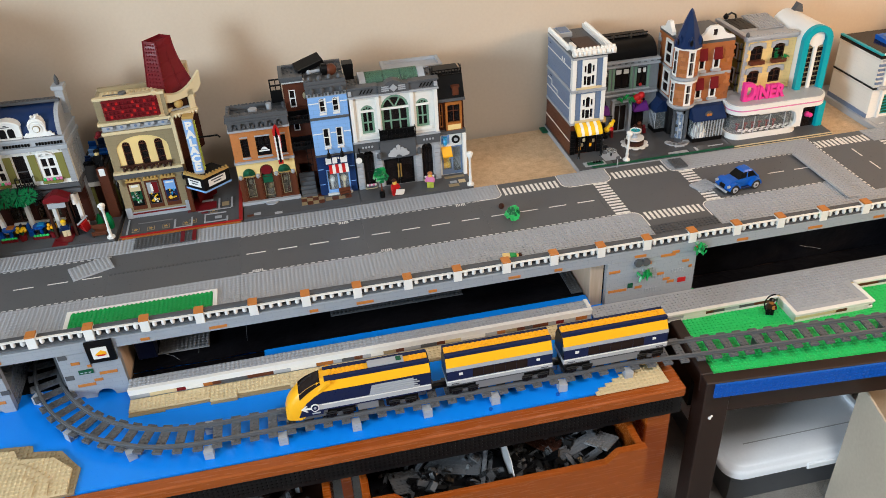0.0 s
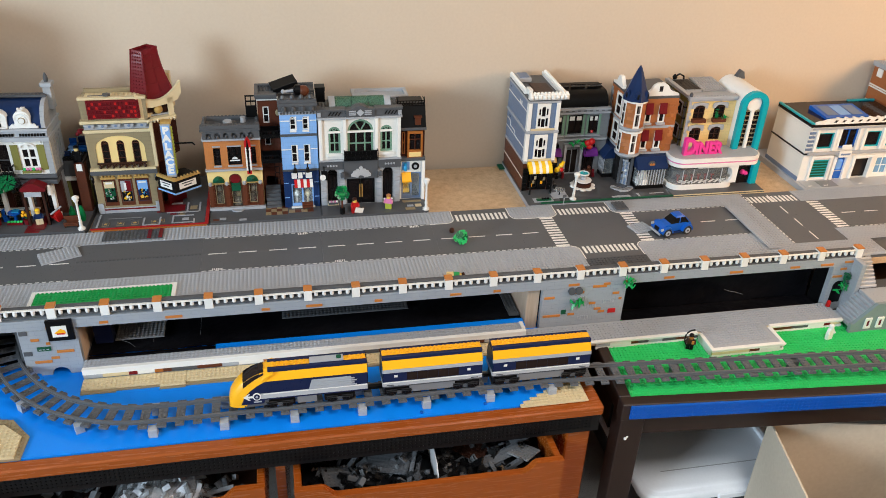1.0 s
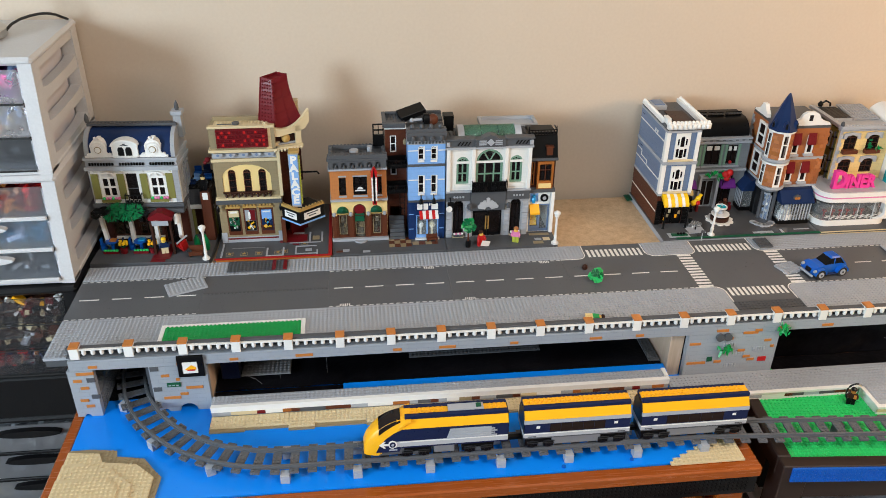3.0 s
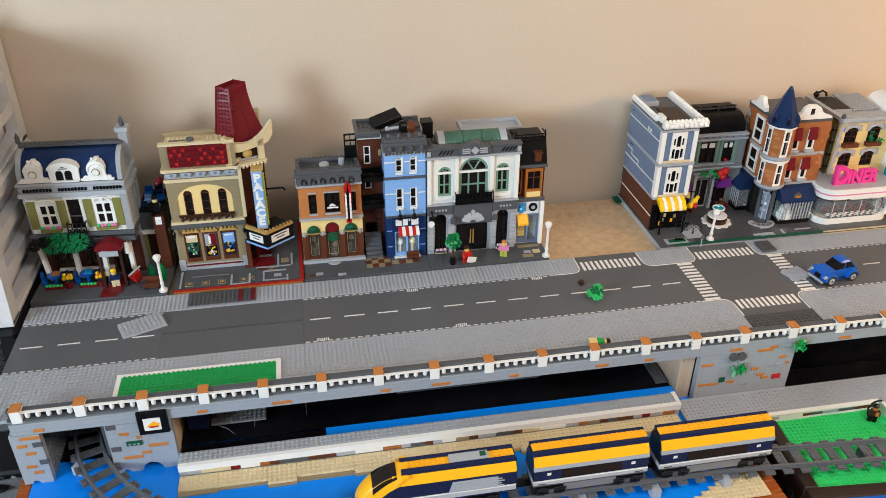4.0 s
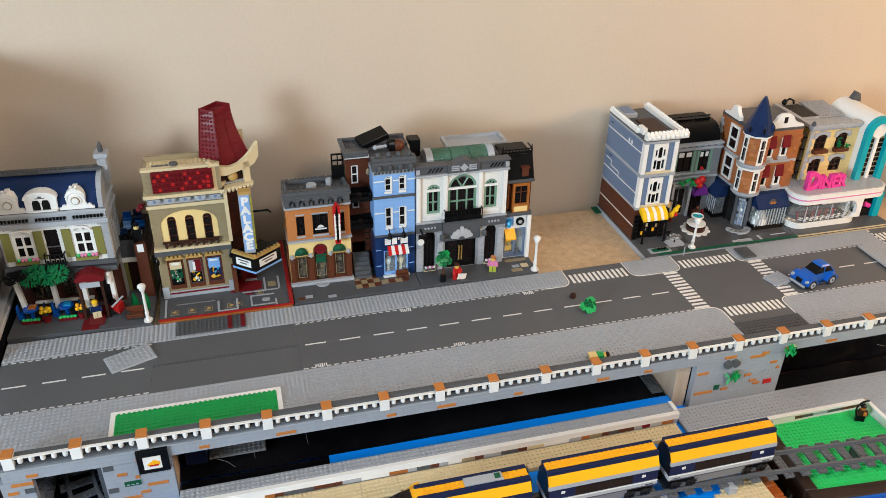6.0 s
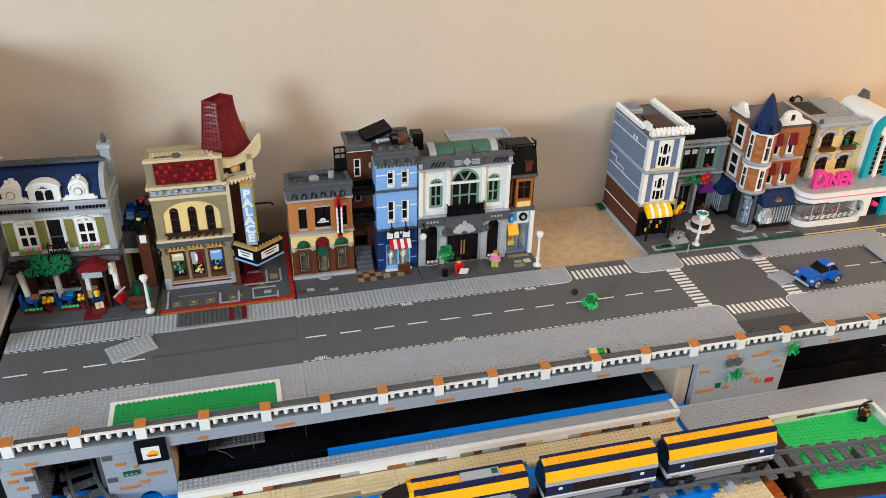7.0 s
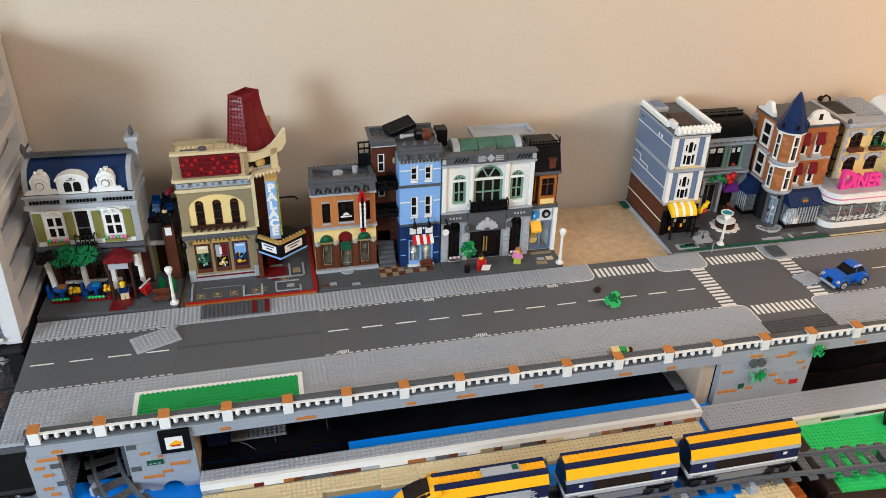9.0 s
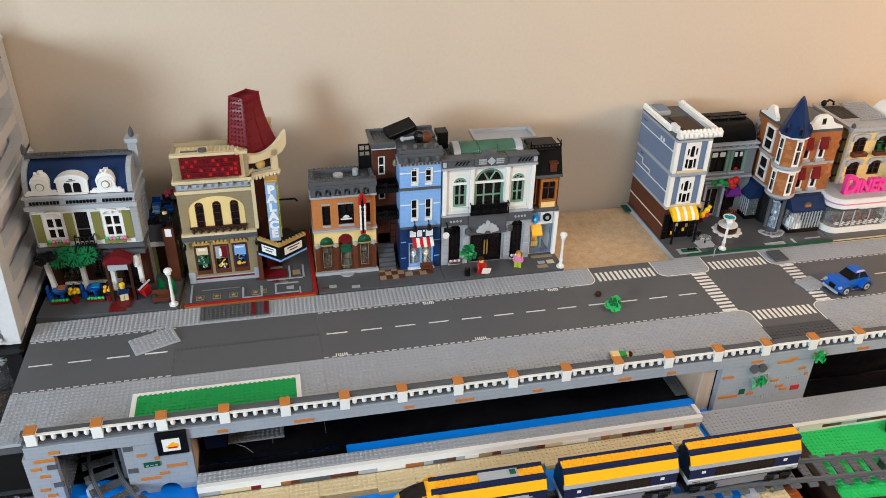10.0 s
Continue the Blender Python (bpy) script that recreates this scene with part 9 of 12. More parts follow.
part("canopy", Geo().prism(rounded(1.0465, 1.2995, YD - 0.0055, 0.470, 0.0345), 0.0821, 0.0920, "xy"), "white", N, smooth=True)
part("canopy_top", Geo().prism(rounded(1.0510, 1.2950, YD - 0.001, 0.468, 0.030), 0.0921, 0.0935, "xy"), "light_grey", N)
sgn = part("sign", Geo().box(1.083, 1.185, YD + 0.0235, YD + 0.0290, 0.0938, 0.0985), "magenta", N, "magenta raised letter sign")
letters(sgn, "D", 0.060, front_text(1.0975, YD + 0.026, 0.0955, (0.81, 1.015, 1)), "magenta", 0.006, weight=0.035)
letters(sgn, "INER", 0.043, front_text(1.1510, YD + 0.026, 0.0955, (0.81, 1.015, 1)), "magenta", 0.005, weight=0.045)
# upper block
X0, X1, Y, YB = 1.0990, 1.2300, 0.444, 0.590
uh = [(c - 0.0155, c + 0.0155, e, f, 0.007) for e, f in ((0.112, 0.148), (0.171, 0.209)) for c in (1.1300, 1.1870)]
shell(N, X0, X1, Y, YB, 0.0940, 0.2210, "yellow_wall", uh, side="olive_wall")
for k in range(13):
    part("corner_stone", box(X0 - 0.0014, X0 + (0.009 if k % 2 else 0.0055), Y - 0.0014, Y - 0.0002, 0.0945 + k * BRICK, 0.0945 + k * BRICK + 0.0090), "light_grey", N)
for y0_, z0_ in ((Y + 0.030, 0.108), (Y + 0.030, 0.170), (Y + 0.078, 0.170)):
    part("side_window", Geo().wall(y0_, y0_ + 0.026, X0 - 0.0028, X0 - 0.0002, z0_, z0_ + 0.038, [(y0_ + 0.003, y0_ + 0.023, z0_ + 0.003, z0_ + 0.035)], along="y"), "light_grey", N)
    part("side_pane", box(X0 - 0.0016, X0 - 0.0002, y0_ + 0.0031, y0_ + 0.0229, z0_ + 0.0031, z0_ + 0.0349), "smoke_screen", N)
part("drain_pipe", Geo().tube([(X0 - 0.005, Y + 0.012, 0.0945), (X0 - 0.005, Y + 0.012, 0.215)], 0.0022, 8), "dark_grey", N)
for k in range(4):
    part("pipe_clip", Geo().box(X0 - 0.0085, X0 - 0.0002, Y + 0.0085, Y + 0.0155, 0.110 + k * 0.030, 0.1135 + k * 0.030), "black", N)
for a, c, e, f, _ in uh:
    window(N, a, c, e, f - 0.005, Y + 0.0012, "dark_brown", 2, 2)
    part("arch_hood", Geo().prism([(a - 0.006, f - 0.008), (a, f - 0.008), (a + 0.004, f - 0.001), ((a + c) / 2, f + 0.002), (c - 0.004, f - 0.001), (c, f - 0.008), (c + 0.006, f - 0.008), (c + 0.005, f + 0.006), ((a + c) / 2, f + 0.009), (a - 0.005, f + 0.006)], Y - 0.0035, Y - 0.0003), "light_grey", N)
    if e > 0.15:
        part("flower_box", box(a - 0.003, c + 0.003, Y - 0.0120, Y - 0.0003, e - 0.0060, e + 0.0030), "brown", N)
part("window_plant", frond_cluster((1.1760, Y - 0.009, 0.184), 0.003, 0.0015, 0.005, 14, 8, 0.006, 1.2), "leaf_green", N)
part("window_plant", frond_cluster((1.2030, Y - 0.009, 0.178), 0.004, 0.0015, 0.002, 12, 9, 0.005, 1.2), "green", N)
band(N, X0 - 0.003, X1, Y - 0.005, Y + 0.010, 0.2211, 0.2265, "light_grey")
g = Geo()
for k in range(12):
    g.box(X0 + 0.001 + k * 0.0100, X0 + 0.0065 + k * 0.0100, Y - 0.0065, Y - 0.0052, 0.2218, 0.2260)
part("dentils", g, "light_grey", N, kind="stuff")
band(N, X0 - 0.005, X1, Y - 0.009, Y + 0.012, 0.2266, 0.2345, "light_grey")
stud_row(N, X0 - 0.003, Y - 0.0055, 15, 1, 0.2345, "light_grey")
band(N, X0 - 0.005, X0 + 0.007, Y + 0.0122, YB, 0.2266, 0.2345, "light_grey", "parapet")
part("roof_slab", box(X0 + 0.0072, X1, Y + 0.0122, YB, 0.2210, 0.2260), "light_grey", N)
part("roof_skylight", Geo().wall(X0 + 0.008, X0 + 0.056, 0.495, 0.580, 0.2261, 0.2325, []), "light_grey", N)
for k in range(4):
    part("roof_pane", box(X0 + 0.010 + k * 0.0115, X0 + 0.0205 + k * 0.0115, 0.499, 0.576, 0.2326, 0.2334), "black_plastic", N)
slope = pose(X0 + 0.094, 0.497, 0.2268, 5, 0, 0)
part("sloped_roof", Geo().box(-0.034, 0.034, 0, 0.085, 0, 0.0032, c=0.0003).move(slope), "grey_wall", N, "light grey studded sloping roof plate")
part("studs", Geo().studs(-0.0324, 0.002, 8, 10, 0.0032).move(slope), "light_grey", N, kind="stuff")
part("slope_prop", Geo().prism([(0.499, 0.2262), (0.577, 0.2262), (0.577, 0.2330)], X0 + 0.064, X0 + 0.124, "yz"), "grey_wall", N)
part("roof_figure", Geo().turned((X0 + 0.020, 0.584, 0.2326), [(0.005, 0), (0.007, 0.006), (0.004, 0.011), (0.001, 0.014)], 10).tube([(X0 + 0.020, 0.582, 0.240), (X0 + 0.032, 0.582, 0.247), (X0 + 0.044, 0.582, 0.241), (X0 + 0.046, 0.582, 0.2328)], 0.0026), "black", N)
part("corner_urn", Geo().turned((X0 - 0.001, Y - 0.002, 0.2346), [(0.0040, 0), (0.0052, 0.004), (0.0036, 0.009), (0.0010, 0.011)], 8), "dark_grey", N)
# arched tower
tx0, tx1, tc = 1.2320, 1.3080, 1.2700
TY = 0.425
r = (tx1 - tx0) / 2
arcp = [(tx0, 0.0037), (tx1, 0.0037)] + [(tc + r * math.cos(math.pi * k / 14), 0.2120 + r * math.sin(math.pi * k / 14)) for k in range(15)]
part("tower_body", Geo().prism(arcp, TY + 0.004, 0.560), "white", N, "white barrel-topped tower", smooth=True)
ri = r - 0.0150
ring = [(tc + r * math.cos(math.pi * k / 14), 0.2120 + r * math.sin(math.pi * k / 14)) for k in range(15)]
rin = [(tc + ri * math.cos(math.pi * k / 14), 0.2120 + ri * math.sin(math.pi * k / 14)) for k in range(15)]
g = Geo()
for k in range(14):
    g.prism([ring[k], ring[k + 1], rin[k + 1], rin[k]], TY - 0.009, TY + 0.0038)
g.box(tx0, tx0 + 0.0150, TY - 0.009, TY + 0.0038, 0.0937, 0.2121).box(tx1 - 0.0150, tx1, TY - 0.009, TY + 0.0038, 0.0037, 0.2121)
part("teal_arch", g, "teal", N, "glossy teal arch", smooth=True)
part("tower_disc", Geo().cyl((tc, TY + 0.0036, 0.2160), 0.0200, -0.006, 18, "y"), "white", N)
for x in (tx0 + 0.0155, tc + 0.0045):
    pn = part("tower_strip", box(x, x + 0.0178, TY + 0.0005, TY + 0.0036, 0.0960, 0.1980), "dark_tan", N, "tall strip of small panes")
    for k in range(8):
        for q in range(2):
            part("pane", box(x + 0.0012 + q * 0.0082, x + 0.0085 + q * 0.0082, TY - 0.0003, TY + 0.0004, 0.0985 + k * 0.0123, 0.1075 + k * 0.0123), "smoke_glass", pn)
part("tower_bar", box(tc - 0.0043, tc + 0.0043, TY - 0.004, TY + 0.0036, 0.0937, 0.2000), "white", N)
part("shop_glass", box(1.238, 1.288, TY - 0.030, TY - 0.027, 0.0040, 0.0685), "smoke_glass", N)
part("pink_goods", Geo().ball((1.262, TY - 0.034, 0.038), 0.007, 10, 6).ball((1.272, TY - 0.034, 0.034), 0.006, 10, 6), "magenta", N)
part("teal_foot", box(1.286, 1.304, TY - 0.040, TY - 0.010, 0.0040, 0.0690, c=0.0006), "teal", N)
part("roof_fin", Geo().prism([(1.272, 0.2480), (1.298, 0.2440), (1.292, 0.2640), (1.284, 0.2680)], 0.535, 0.550), "dark_grey", N)

# ---- white police house ----
L = house("toy_police_station", 1.4220, 1.7300, "white toy police station with black roof and blue skylight")
part("baseplate", box(1.4220, 1.7300, 0.3385, 0.604, BOARD + 0.0002, 0.0030), "light_grey", L)
for a, c in ((1.432, 1.470), (1.480, 1.53), (1.585, 1.64)):
    part("tile", box(a, c, 0.344, 0.380, 0.0031, 0.0040), "mid_grey" if a == 1.48 else "light_grey", L)
    part("white_mark", box(a + 0.010, a + 0.022, 0.350, 0.3535, 0.0041, 0.0046), "white", L)
X0, X1, Y, YB = 1.4310, 1.7250, 0.389, 0.548
gh = [(1.463, 1.513, 0.010, 0.062), (1.533, 1.561, 0.0032, 0.068), (1.592, 1.640, 0.0032, 0.060), (1.66, 1.70, 0.012, 0.062)]
shell(L, X0, X1, Y, YB, 0.0031, 0.0800, "white_wall", gh)
part("blue_base", box(X0 - 0.002, X0 - 0.0002, Y, YB, 0.0031, 0.0140), "sand_blue", L)
sh = part("shutter", box(1.4632, 1.5128, Y + 0.001, Y + 0.004, 0.0102, 0.0618), "teal", L, "teal slatted shutter")
for k in range(6):
    part("slat", box(1.4665, 1.5095, Y - 0.001, Y + 0.0009, 0.0135 + k * 0.0080, 0.0180 + k * 0.0080), "dark_green", sh)
for x in (1.4555, 1.5131):
    part("jamb", box(x, x + 0.0074, Y - 0.0050, Y - 0.0002, 0.0031, 0.0680, c=0.0005), "white", L)
part("lintel", box(1.4555, 1.5205, Y - 0.0056, Y - 0.0002, 0.0682, 0.0760, c=0.0005), "white", L)
dr = part("door", box(1.5332, 1.5608, Y + 0.001, Y + 0.004, 0.0034, 0.0678), "blue", L, "blue door")
part("pane", box(1.5385, 1.5555, Y + 0.0002, Y + 0.0009, 0.032, 0.0610), "blue_glass", dr)
part("door_rail", box(1.5352, 1.5588, Y - 0.0006, Y + 0.0009, 0.0260, 0.0285), "light_grey", dr)
for x in (1.5250, 1.5610):
    part("jamb", box(x, x + 0.0080, Y - 0.0060, Y - 0.0002, 0.0031, 0.0720, c=0.0005), "white", L)
part("garage_hall", box(1.586, 1.646, Y + 0.010, Y + 0.060, 0.0032, 0.0720), "smoke_screen", L)
for x in (1.5840, 1.6402):
    part("jamb", box(x, x + 0.0078, Y - 0.0050, Y - 0.0002, 0.0031, 0.0640, c=0.0005), "white", L)
part("lintel", box(1.5840, 1.6480, Y - 0.0056, Y - 0.0002, 0.0642, 0.0720, c=0.0005), "white", L)
window(L, 1.66, 1.70, 0.012, 0.062, Y + 0.001, "white", 2, 2, "blue_glass")
part("dark_course", box(X0 - 0.003, X1, Y - 0.004, YB, 0.0801, 0.0835), "black", L)
band(L, X0 + 0.006, X1, Y - 0.009, Y - 0.0041, 0.0801, 0.0880, "light_grey", "ledge")
part("sign_tile", box(1.530, 1.566, Y - 0.0120, Y - 0.0092, 0.0720, 0.0900), "white", L, "white sign tile with an unreadable bar")
part("text_bar", box(1.534, 1.562, Y - 0.0126, Y - 0.0121, 0.0780, 0.0830), "sand_blue", L)
uh = [(1.459, 1.507, 0.095, 0.140), (1.525, 1.576, 0.095, 0.150), (1.603, 1.650, 0.095, 0.140), (1.668, 1.71, 0.095, 0.140)]
shell(L, X0, X1, Y, YB, 0.0836, 0.1580, "white_wall", uh)
for k, (a, c, e, f) in enumerate(uh):
    window(L, a, c, e, f, Y + 0.002, "blue" if k == 1 else "teal", 2 if k == 1 else 1, 1, "smoke_glass", fw=0.0034)
    part("room_back", box(a - 0.004, c + 0.004, Y + 0.030, Y + 0.032, e - 0.004, f + 0.004), "dark_green" if k % 2 == 0 else "navy", L)
    part("desk", Geo().box(a + 0.008, a + 0.026, Y + 0.014, Y + 0.026, e - 0.003, e + 0.012, c=0.0005).ball((a + 0.030, Y + 0.018, e + 0.010), 0.0055, 8, 5), "light_grey", L)
    for x in (a - 0.0085, c + 0.0005):
        part("pilaster", box(x, x + 0.0080, Y - 0.0050, Y - 0.0002, 0.0885, 0.1510, c=0.0005), "white", L)
part("balcony_panel", box(1.536, 1.564, Y - 0.0080, Y - 0.0052, 0.0950, 0.1060, c=0.0005), "white", L, "white balcony panel")
for k in range(5):
    part("corner_step", box(X0 - 0.0015, X0 + 0.016, Y - 0.0045, Y - 0.0003, 0.0930 + k * 0.0115, 0.0990 + k * 0.0115, c=0.0005), "sand_blue", L)
band(L, X0 + 0.002, X1, Y - 0.006, Y - 0.0052, 0.1515, 0.1575, "light_grey", "lintel_band")
part("dark_course", box(X0 - 0.002, X1, Y - 0.003, YB, 0.1581, 0.1620), "black", L)
part("roof", box(X0 - 0.002, X1, Y - 0.003, YB, 0.1621, 0.1665), "smoke_screen", L, "flat black roof")
part("teal_edge", box(X0 - 0.003, X0 + 0.005, Y - 0.003, YB, 0.1666, 0.1705, c=0.0004), "teal", L)
part("teal_edge", box(1.640, X1, YB - 0.008, YB, 0.1666, 0.1705, c=0.0004), "teal", L)
fp = [(1.436, 0.1667), (1.730, 0.1667), (1.730, 0.1800), (1.490, 0.1800), (1.474, 0.1790), (1.460, 0.1745), (1.448, 0.1735), (1.438, 0.1700)]
part("front_crest", Geo().prism(fp, Y - 0.006, Y + 0.002), "white", L)
for k in range(9):
    part("crest_slot", Geo().prism([(1.488 + k * 0.024, 0.1715), (1.495 + k * 0.024, 0.1715), (1.500 + k * 0.024, 0.1775), (1.493 + k * 0.024, 0.1775)], Y - 0.0068, Y - 0.0061), "black", L)
    part("crest_stud", Geo().cyl((1.500 + k * 0.024, Y - 0.002, 0.1801), 0.0050, 0.0030, 10), "white", L)
part("skylight_frame", Geo().prism([(0.416, 0.1667), (0.416, 0.1720), (0.488, 0.1780), (0.496, 0.1780), (0.496, 0.1667)], 1.488, 1.618, "yz"), "blue", L, "blue sloped skylight")
for k in range(3):
    part("pane", Geo().prism([(0.4280, 0.1734), (0.4280, 0.1742), (0.4840, 0.1788), (0.4840, 0.1780)], 1.500 + k * 0.037, 1.533 + k * 0.037, "yz"), "medium_blue" if k == 1 else "sand_blue", L)

# ---- brick house at the far end ----
Q = house("toy_brick_house", 1.7370, 1.9920, "orange brick toy house with a grey studded parapet")
part("baseplate", box(1.7370, 1.9920, 0.345, 0.604, BOARD + 0.0002, 0.0030), "light_grey", Q)
shell(Q, 1.7420, 1.9870, 0.420, 0.600, 0.0031, 0.1200, "grey_wall")
shell(Q, 1.7420, 1.9870, 0.420, 0.600, 0.1201, 0.2500, "brick_orange_wall")
for z in (0.150, 0.190, 0.196):
    part("white_course", box(1.7395, 1.7420, 0.422, 0.598, z, z + 0.0035), "white", Q)
part("white_block", box(1.7390, 1.7419, 0.560, 0.580, 0.225, 0.248), "white", Q)
band(Q, 1.7370, 1.9920, 0.414, 0.604, 0.2501, 0.2630, "light_grey", "parapet")
stud_row(Q, 1.7380, 0.416, 30, 22, 0.2630, "light_grey")
# ---- railway ----
TY0, TZ = -0.176, -0.1100
SEC = 0.1255
GA = 2.5 * STUD


def tie(g, m=None):
    a = Geo().box(-0.0078, 0.0078, -0.0324, 0.0324, 0, 0.0032)
    for s in (-1, 1):
        a.box(-0.0080, 0.0080, s * 0.0285 - 0.0040, s * 0.0285 + 0.0040, 0.0032, 0.0046)
        a.cyl((-0.0041, s * 0.0285, 0.0046), 0.00235, 0.0015, 6).cyl((0.0041, s * 0.0285, 0.0046), 0.00235, 0.0015, 6)
    for y in (-0.008, 0.0, 0.008):
        a.cyl((-0.0041, y, 0.0032), 0.00235, 0.0015, 6).cyl((0.0041, y, 0.0032), 0.00235, 0.0015, 6)
    return a.move(m) if m is not None else a


def local_part(name, g, mat, parent, label="", smooth=False):
    o = new(name, mesh_from(name, g, mat, (0, 0, 0), smooth))
    o.parent = parent
    return tagged(o, label)


track = thing("straight_track", (0, 0, 0), "dark grey straight toy railway track section", "track", "track sections")
for k in range(4):
    local_part("tie", tie(None, Matrix.Translation(((k + 0.5) * SEC / 4, 0, 0))), "track_grey", track)
for s in (-1, 1):
    local_part("rail", Geo().box(0.0001, SEC - 0.0001, s * GA - 0.0036, s * GA + 0.0036, 0.0033, 0.0056).box(0.0001, SEC - 0.0001, s * GA - 0.0020, s * GA + 0.0020, 0.0056, 0.0102), "track_grey", track)
x, y = -0.197, TY0
first = True
while x < 2.15:
    yaw = -4.3 if x > 0.55 else 0.0
    m = Matrix.Translation((x, y, TZ)) @ Matrix.Rotation(radians(yaw), 4, 'Z')
    if first:
        track.matrix_world = m
        first = False
    else:
        copy_thing(track, m)
    x += SEC * math.cos(radians(yaw))
    y += SEC * math.sin(radians(yaw))
RC = 0.318
CX, CY = -0.197, TY0 + RC
STEP = 22.5
curve = thing("curved_track", (0, 0, 0), "dark grey curved toy railway track section", "track", "track sections")
for k in range(4):
    a = radians((k + 0.5) * STEP / 4)
    local_part("tie", tie(None, Matrix.Rotation(-a, 4, 'Z') @ Matrix.Translation((0, -RC, 0))), "track_grey", curve)
for s in (-1, 1):
    g = Geo()
    for k in range(6):
        a0, a1 = radians(STEP * k / 6), radians(STEP * (k + 1) / 6)
        for w, z0, z1 in ((0.0036, 0.0033, 0.0056), (0.0020, 0.0056, 0.0102)):
            r0, r1 = RC + s * GA - w, RC + s * GA + w
            g.prism([(-r0 * math.sin(a0), -r0 * math.cos(a0)), (-r1 * math.sin(a0), -r1 * math.cos(a0)), (-r1 * math.sin(a1), -r1 * math.cos(a1)), (-r0 * math.sin(a1), -r0 * math.cos(a1))], z0, z1, "xy")
    local_part("rail", g, "track_grey", curve)
curve.matrix_world = Matrix.Translation((CX, CY, TZ))
for i in range(1, 5):
    copy_thing(curve, Matrix.Translation((CX, CY, TZ)) @ Matrix.Rotation(radians(-STEP * i), 4, 'Z'))


def support(x, y, rz=0):
    s = thing("track_support", (0, 0, 0), "light grey stacked brick pillar holding up the track", "pillar", "track pillars")
    for k in range(3):
        h = (TZ - WATER) / 3
        local_part("brick", Geo().box(-0.0079, 0.0079, -0.0079, 0.0079, k * h + 0.0001, (k + 1) * h - 0.0001, c=0.0003), "light_grey", s)
    s.matrix_world = pose(x, y, WATER, 0, 0, rz)


for x in (-0.197, -0.072, 0.055, 0.181, 0.304, 0.430, 0.556):
    support(x, -0.2055)
    support(x, -0.1465)
for x in (0.83, 1.09, 1.35, 1.61):
    s = thing("track_support", (0, 0, 0), "dark grey stacked brick pillar on the green plate", "pillar", "track pillars")
    for k in range(3):
        h = (TZ - GREEN - 0.0003) / 3
        local_part("brick", Geo().box(-0.0079, 0.0079, -0.0079, 0.0079, k * h + 0.0001, (k + 1) * h - 0.0001, c=0.0003), "dark_grey", s)
    s.matrix_world = pose(x, TY0 - (x - 0.607) * 0.0752 + 0.012, GREEN + 0.0001, 0, 0, -4.3)
for a in (22.5, 45, 67.5):
    r = RC + 0.0245
    support(CX - r * math.sin(radians(a)), CY - r * math.cos(radians(a)), a)

plastic("train_window", (0.020, 0.012, 0.010), rough=0.12, dust=0.03)
# ---- train ----
RAIL = TZ + 0.0102
RT = RAIL + 0.0095
YF, YBK = TY0 - 0.0245, TY0 + 0.0245


def bogie(parent, x, n=2):
    b = part("bogie", Geo().box(x - 0.028, x + 0.028, YF + 0.004, YBK - 0.004, RAIL + 0.0045, RT + 0.0124), "black", parent, "black wheel bogie")
    for dx in (-0.0145, 0.0145):
        part("axle_box", Geo().box(x + dx - 0.0090, x + dx + 0.0090, YF + 0.0002, YF + 0.0032, RAIL + 0.0040, RAIL + 0.0150, c=0.0008).cyl((x + dx, YF + 0.0002, RAIL + 0.0080), 0.0036, -0.0014, 8, "y"), "black", b)
        for dz in (0.0025, 0.0062):
            part("spring_plate", Geo().box(x + dx - 0.0100, x + dx + 0.0100, YF - 0.0004, YF + 0.0001, RAIL + 0.0095 + dz, RAIL + 0.0110 + dz), "rubber", b)
        for y in (YF + 0.0034, YBK - 0.0070):
            part("wheel", Geo().cyl((x + dx, y, RAIL + 0.0078), 0.0078, 0.0036, 14, "y"), "rubber", b)
    part("brake_bar", Geo().box(x - 0.0045, x + 0.0045, YF + 0.0010, YF + 0.0030, RAIL + 0.0055, RAIL + 0.0125), "dark_grey", b)
    return b


def slant(x0, x1, z0, z1, inset0, inset1):
    """A wall band on both sides that leans inwards."""
    g = Geo()
    for s, y in ((1, YF), (-1, YBK)):
        g.prism([(y + s * inset0, z0), (y + s * inset1, z1), (y + s * (inset1 + 0.004), z1), (y + s * (inset0 + 0.004), z0)], x0, x1, "yz")
    return g


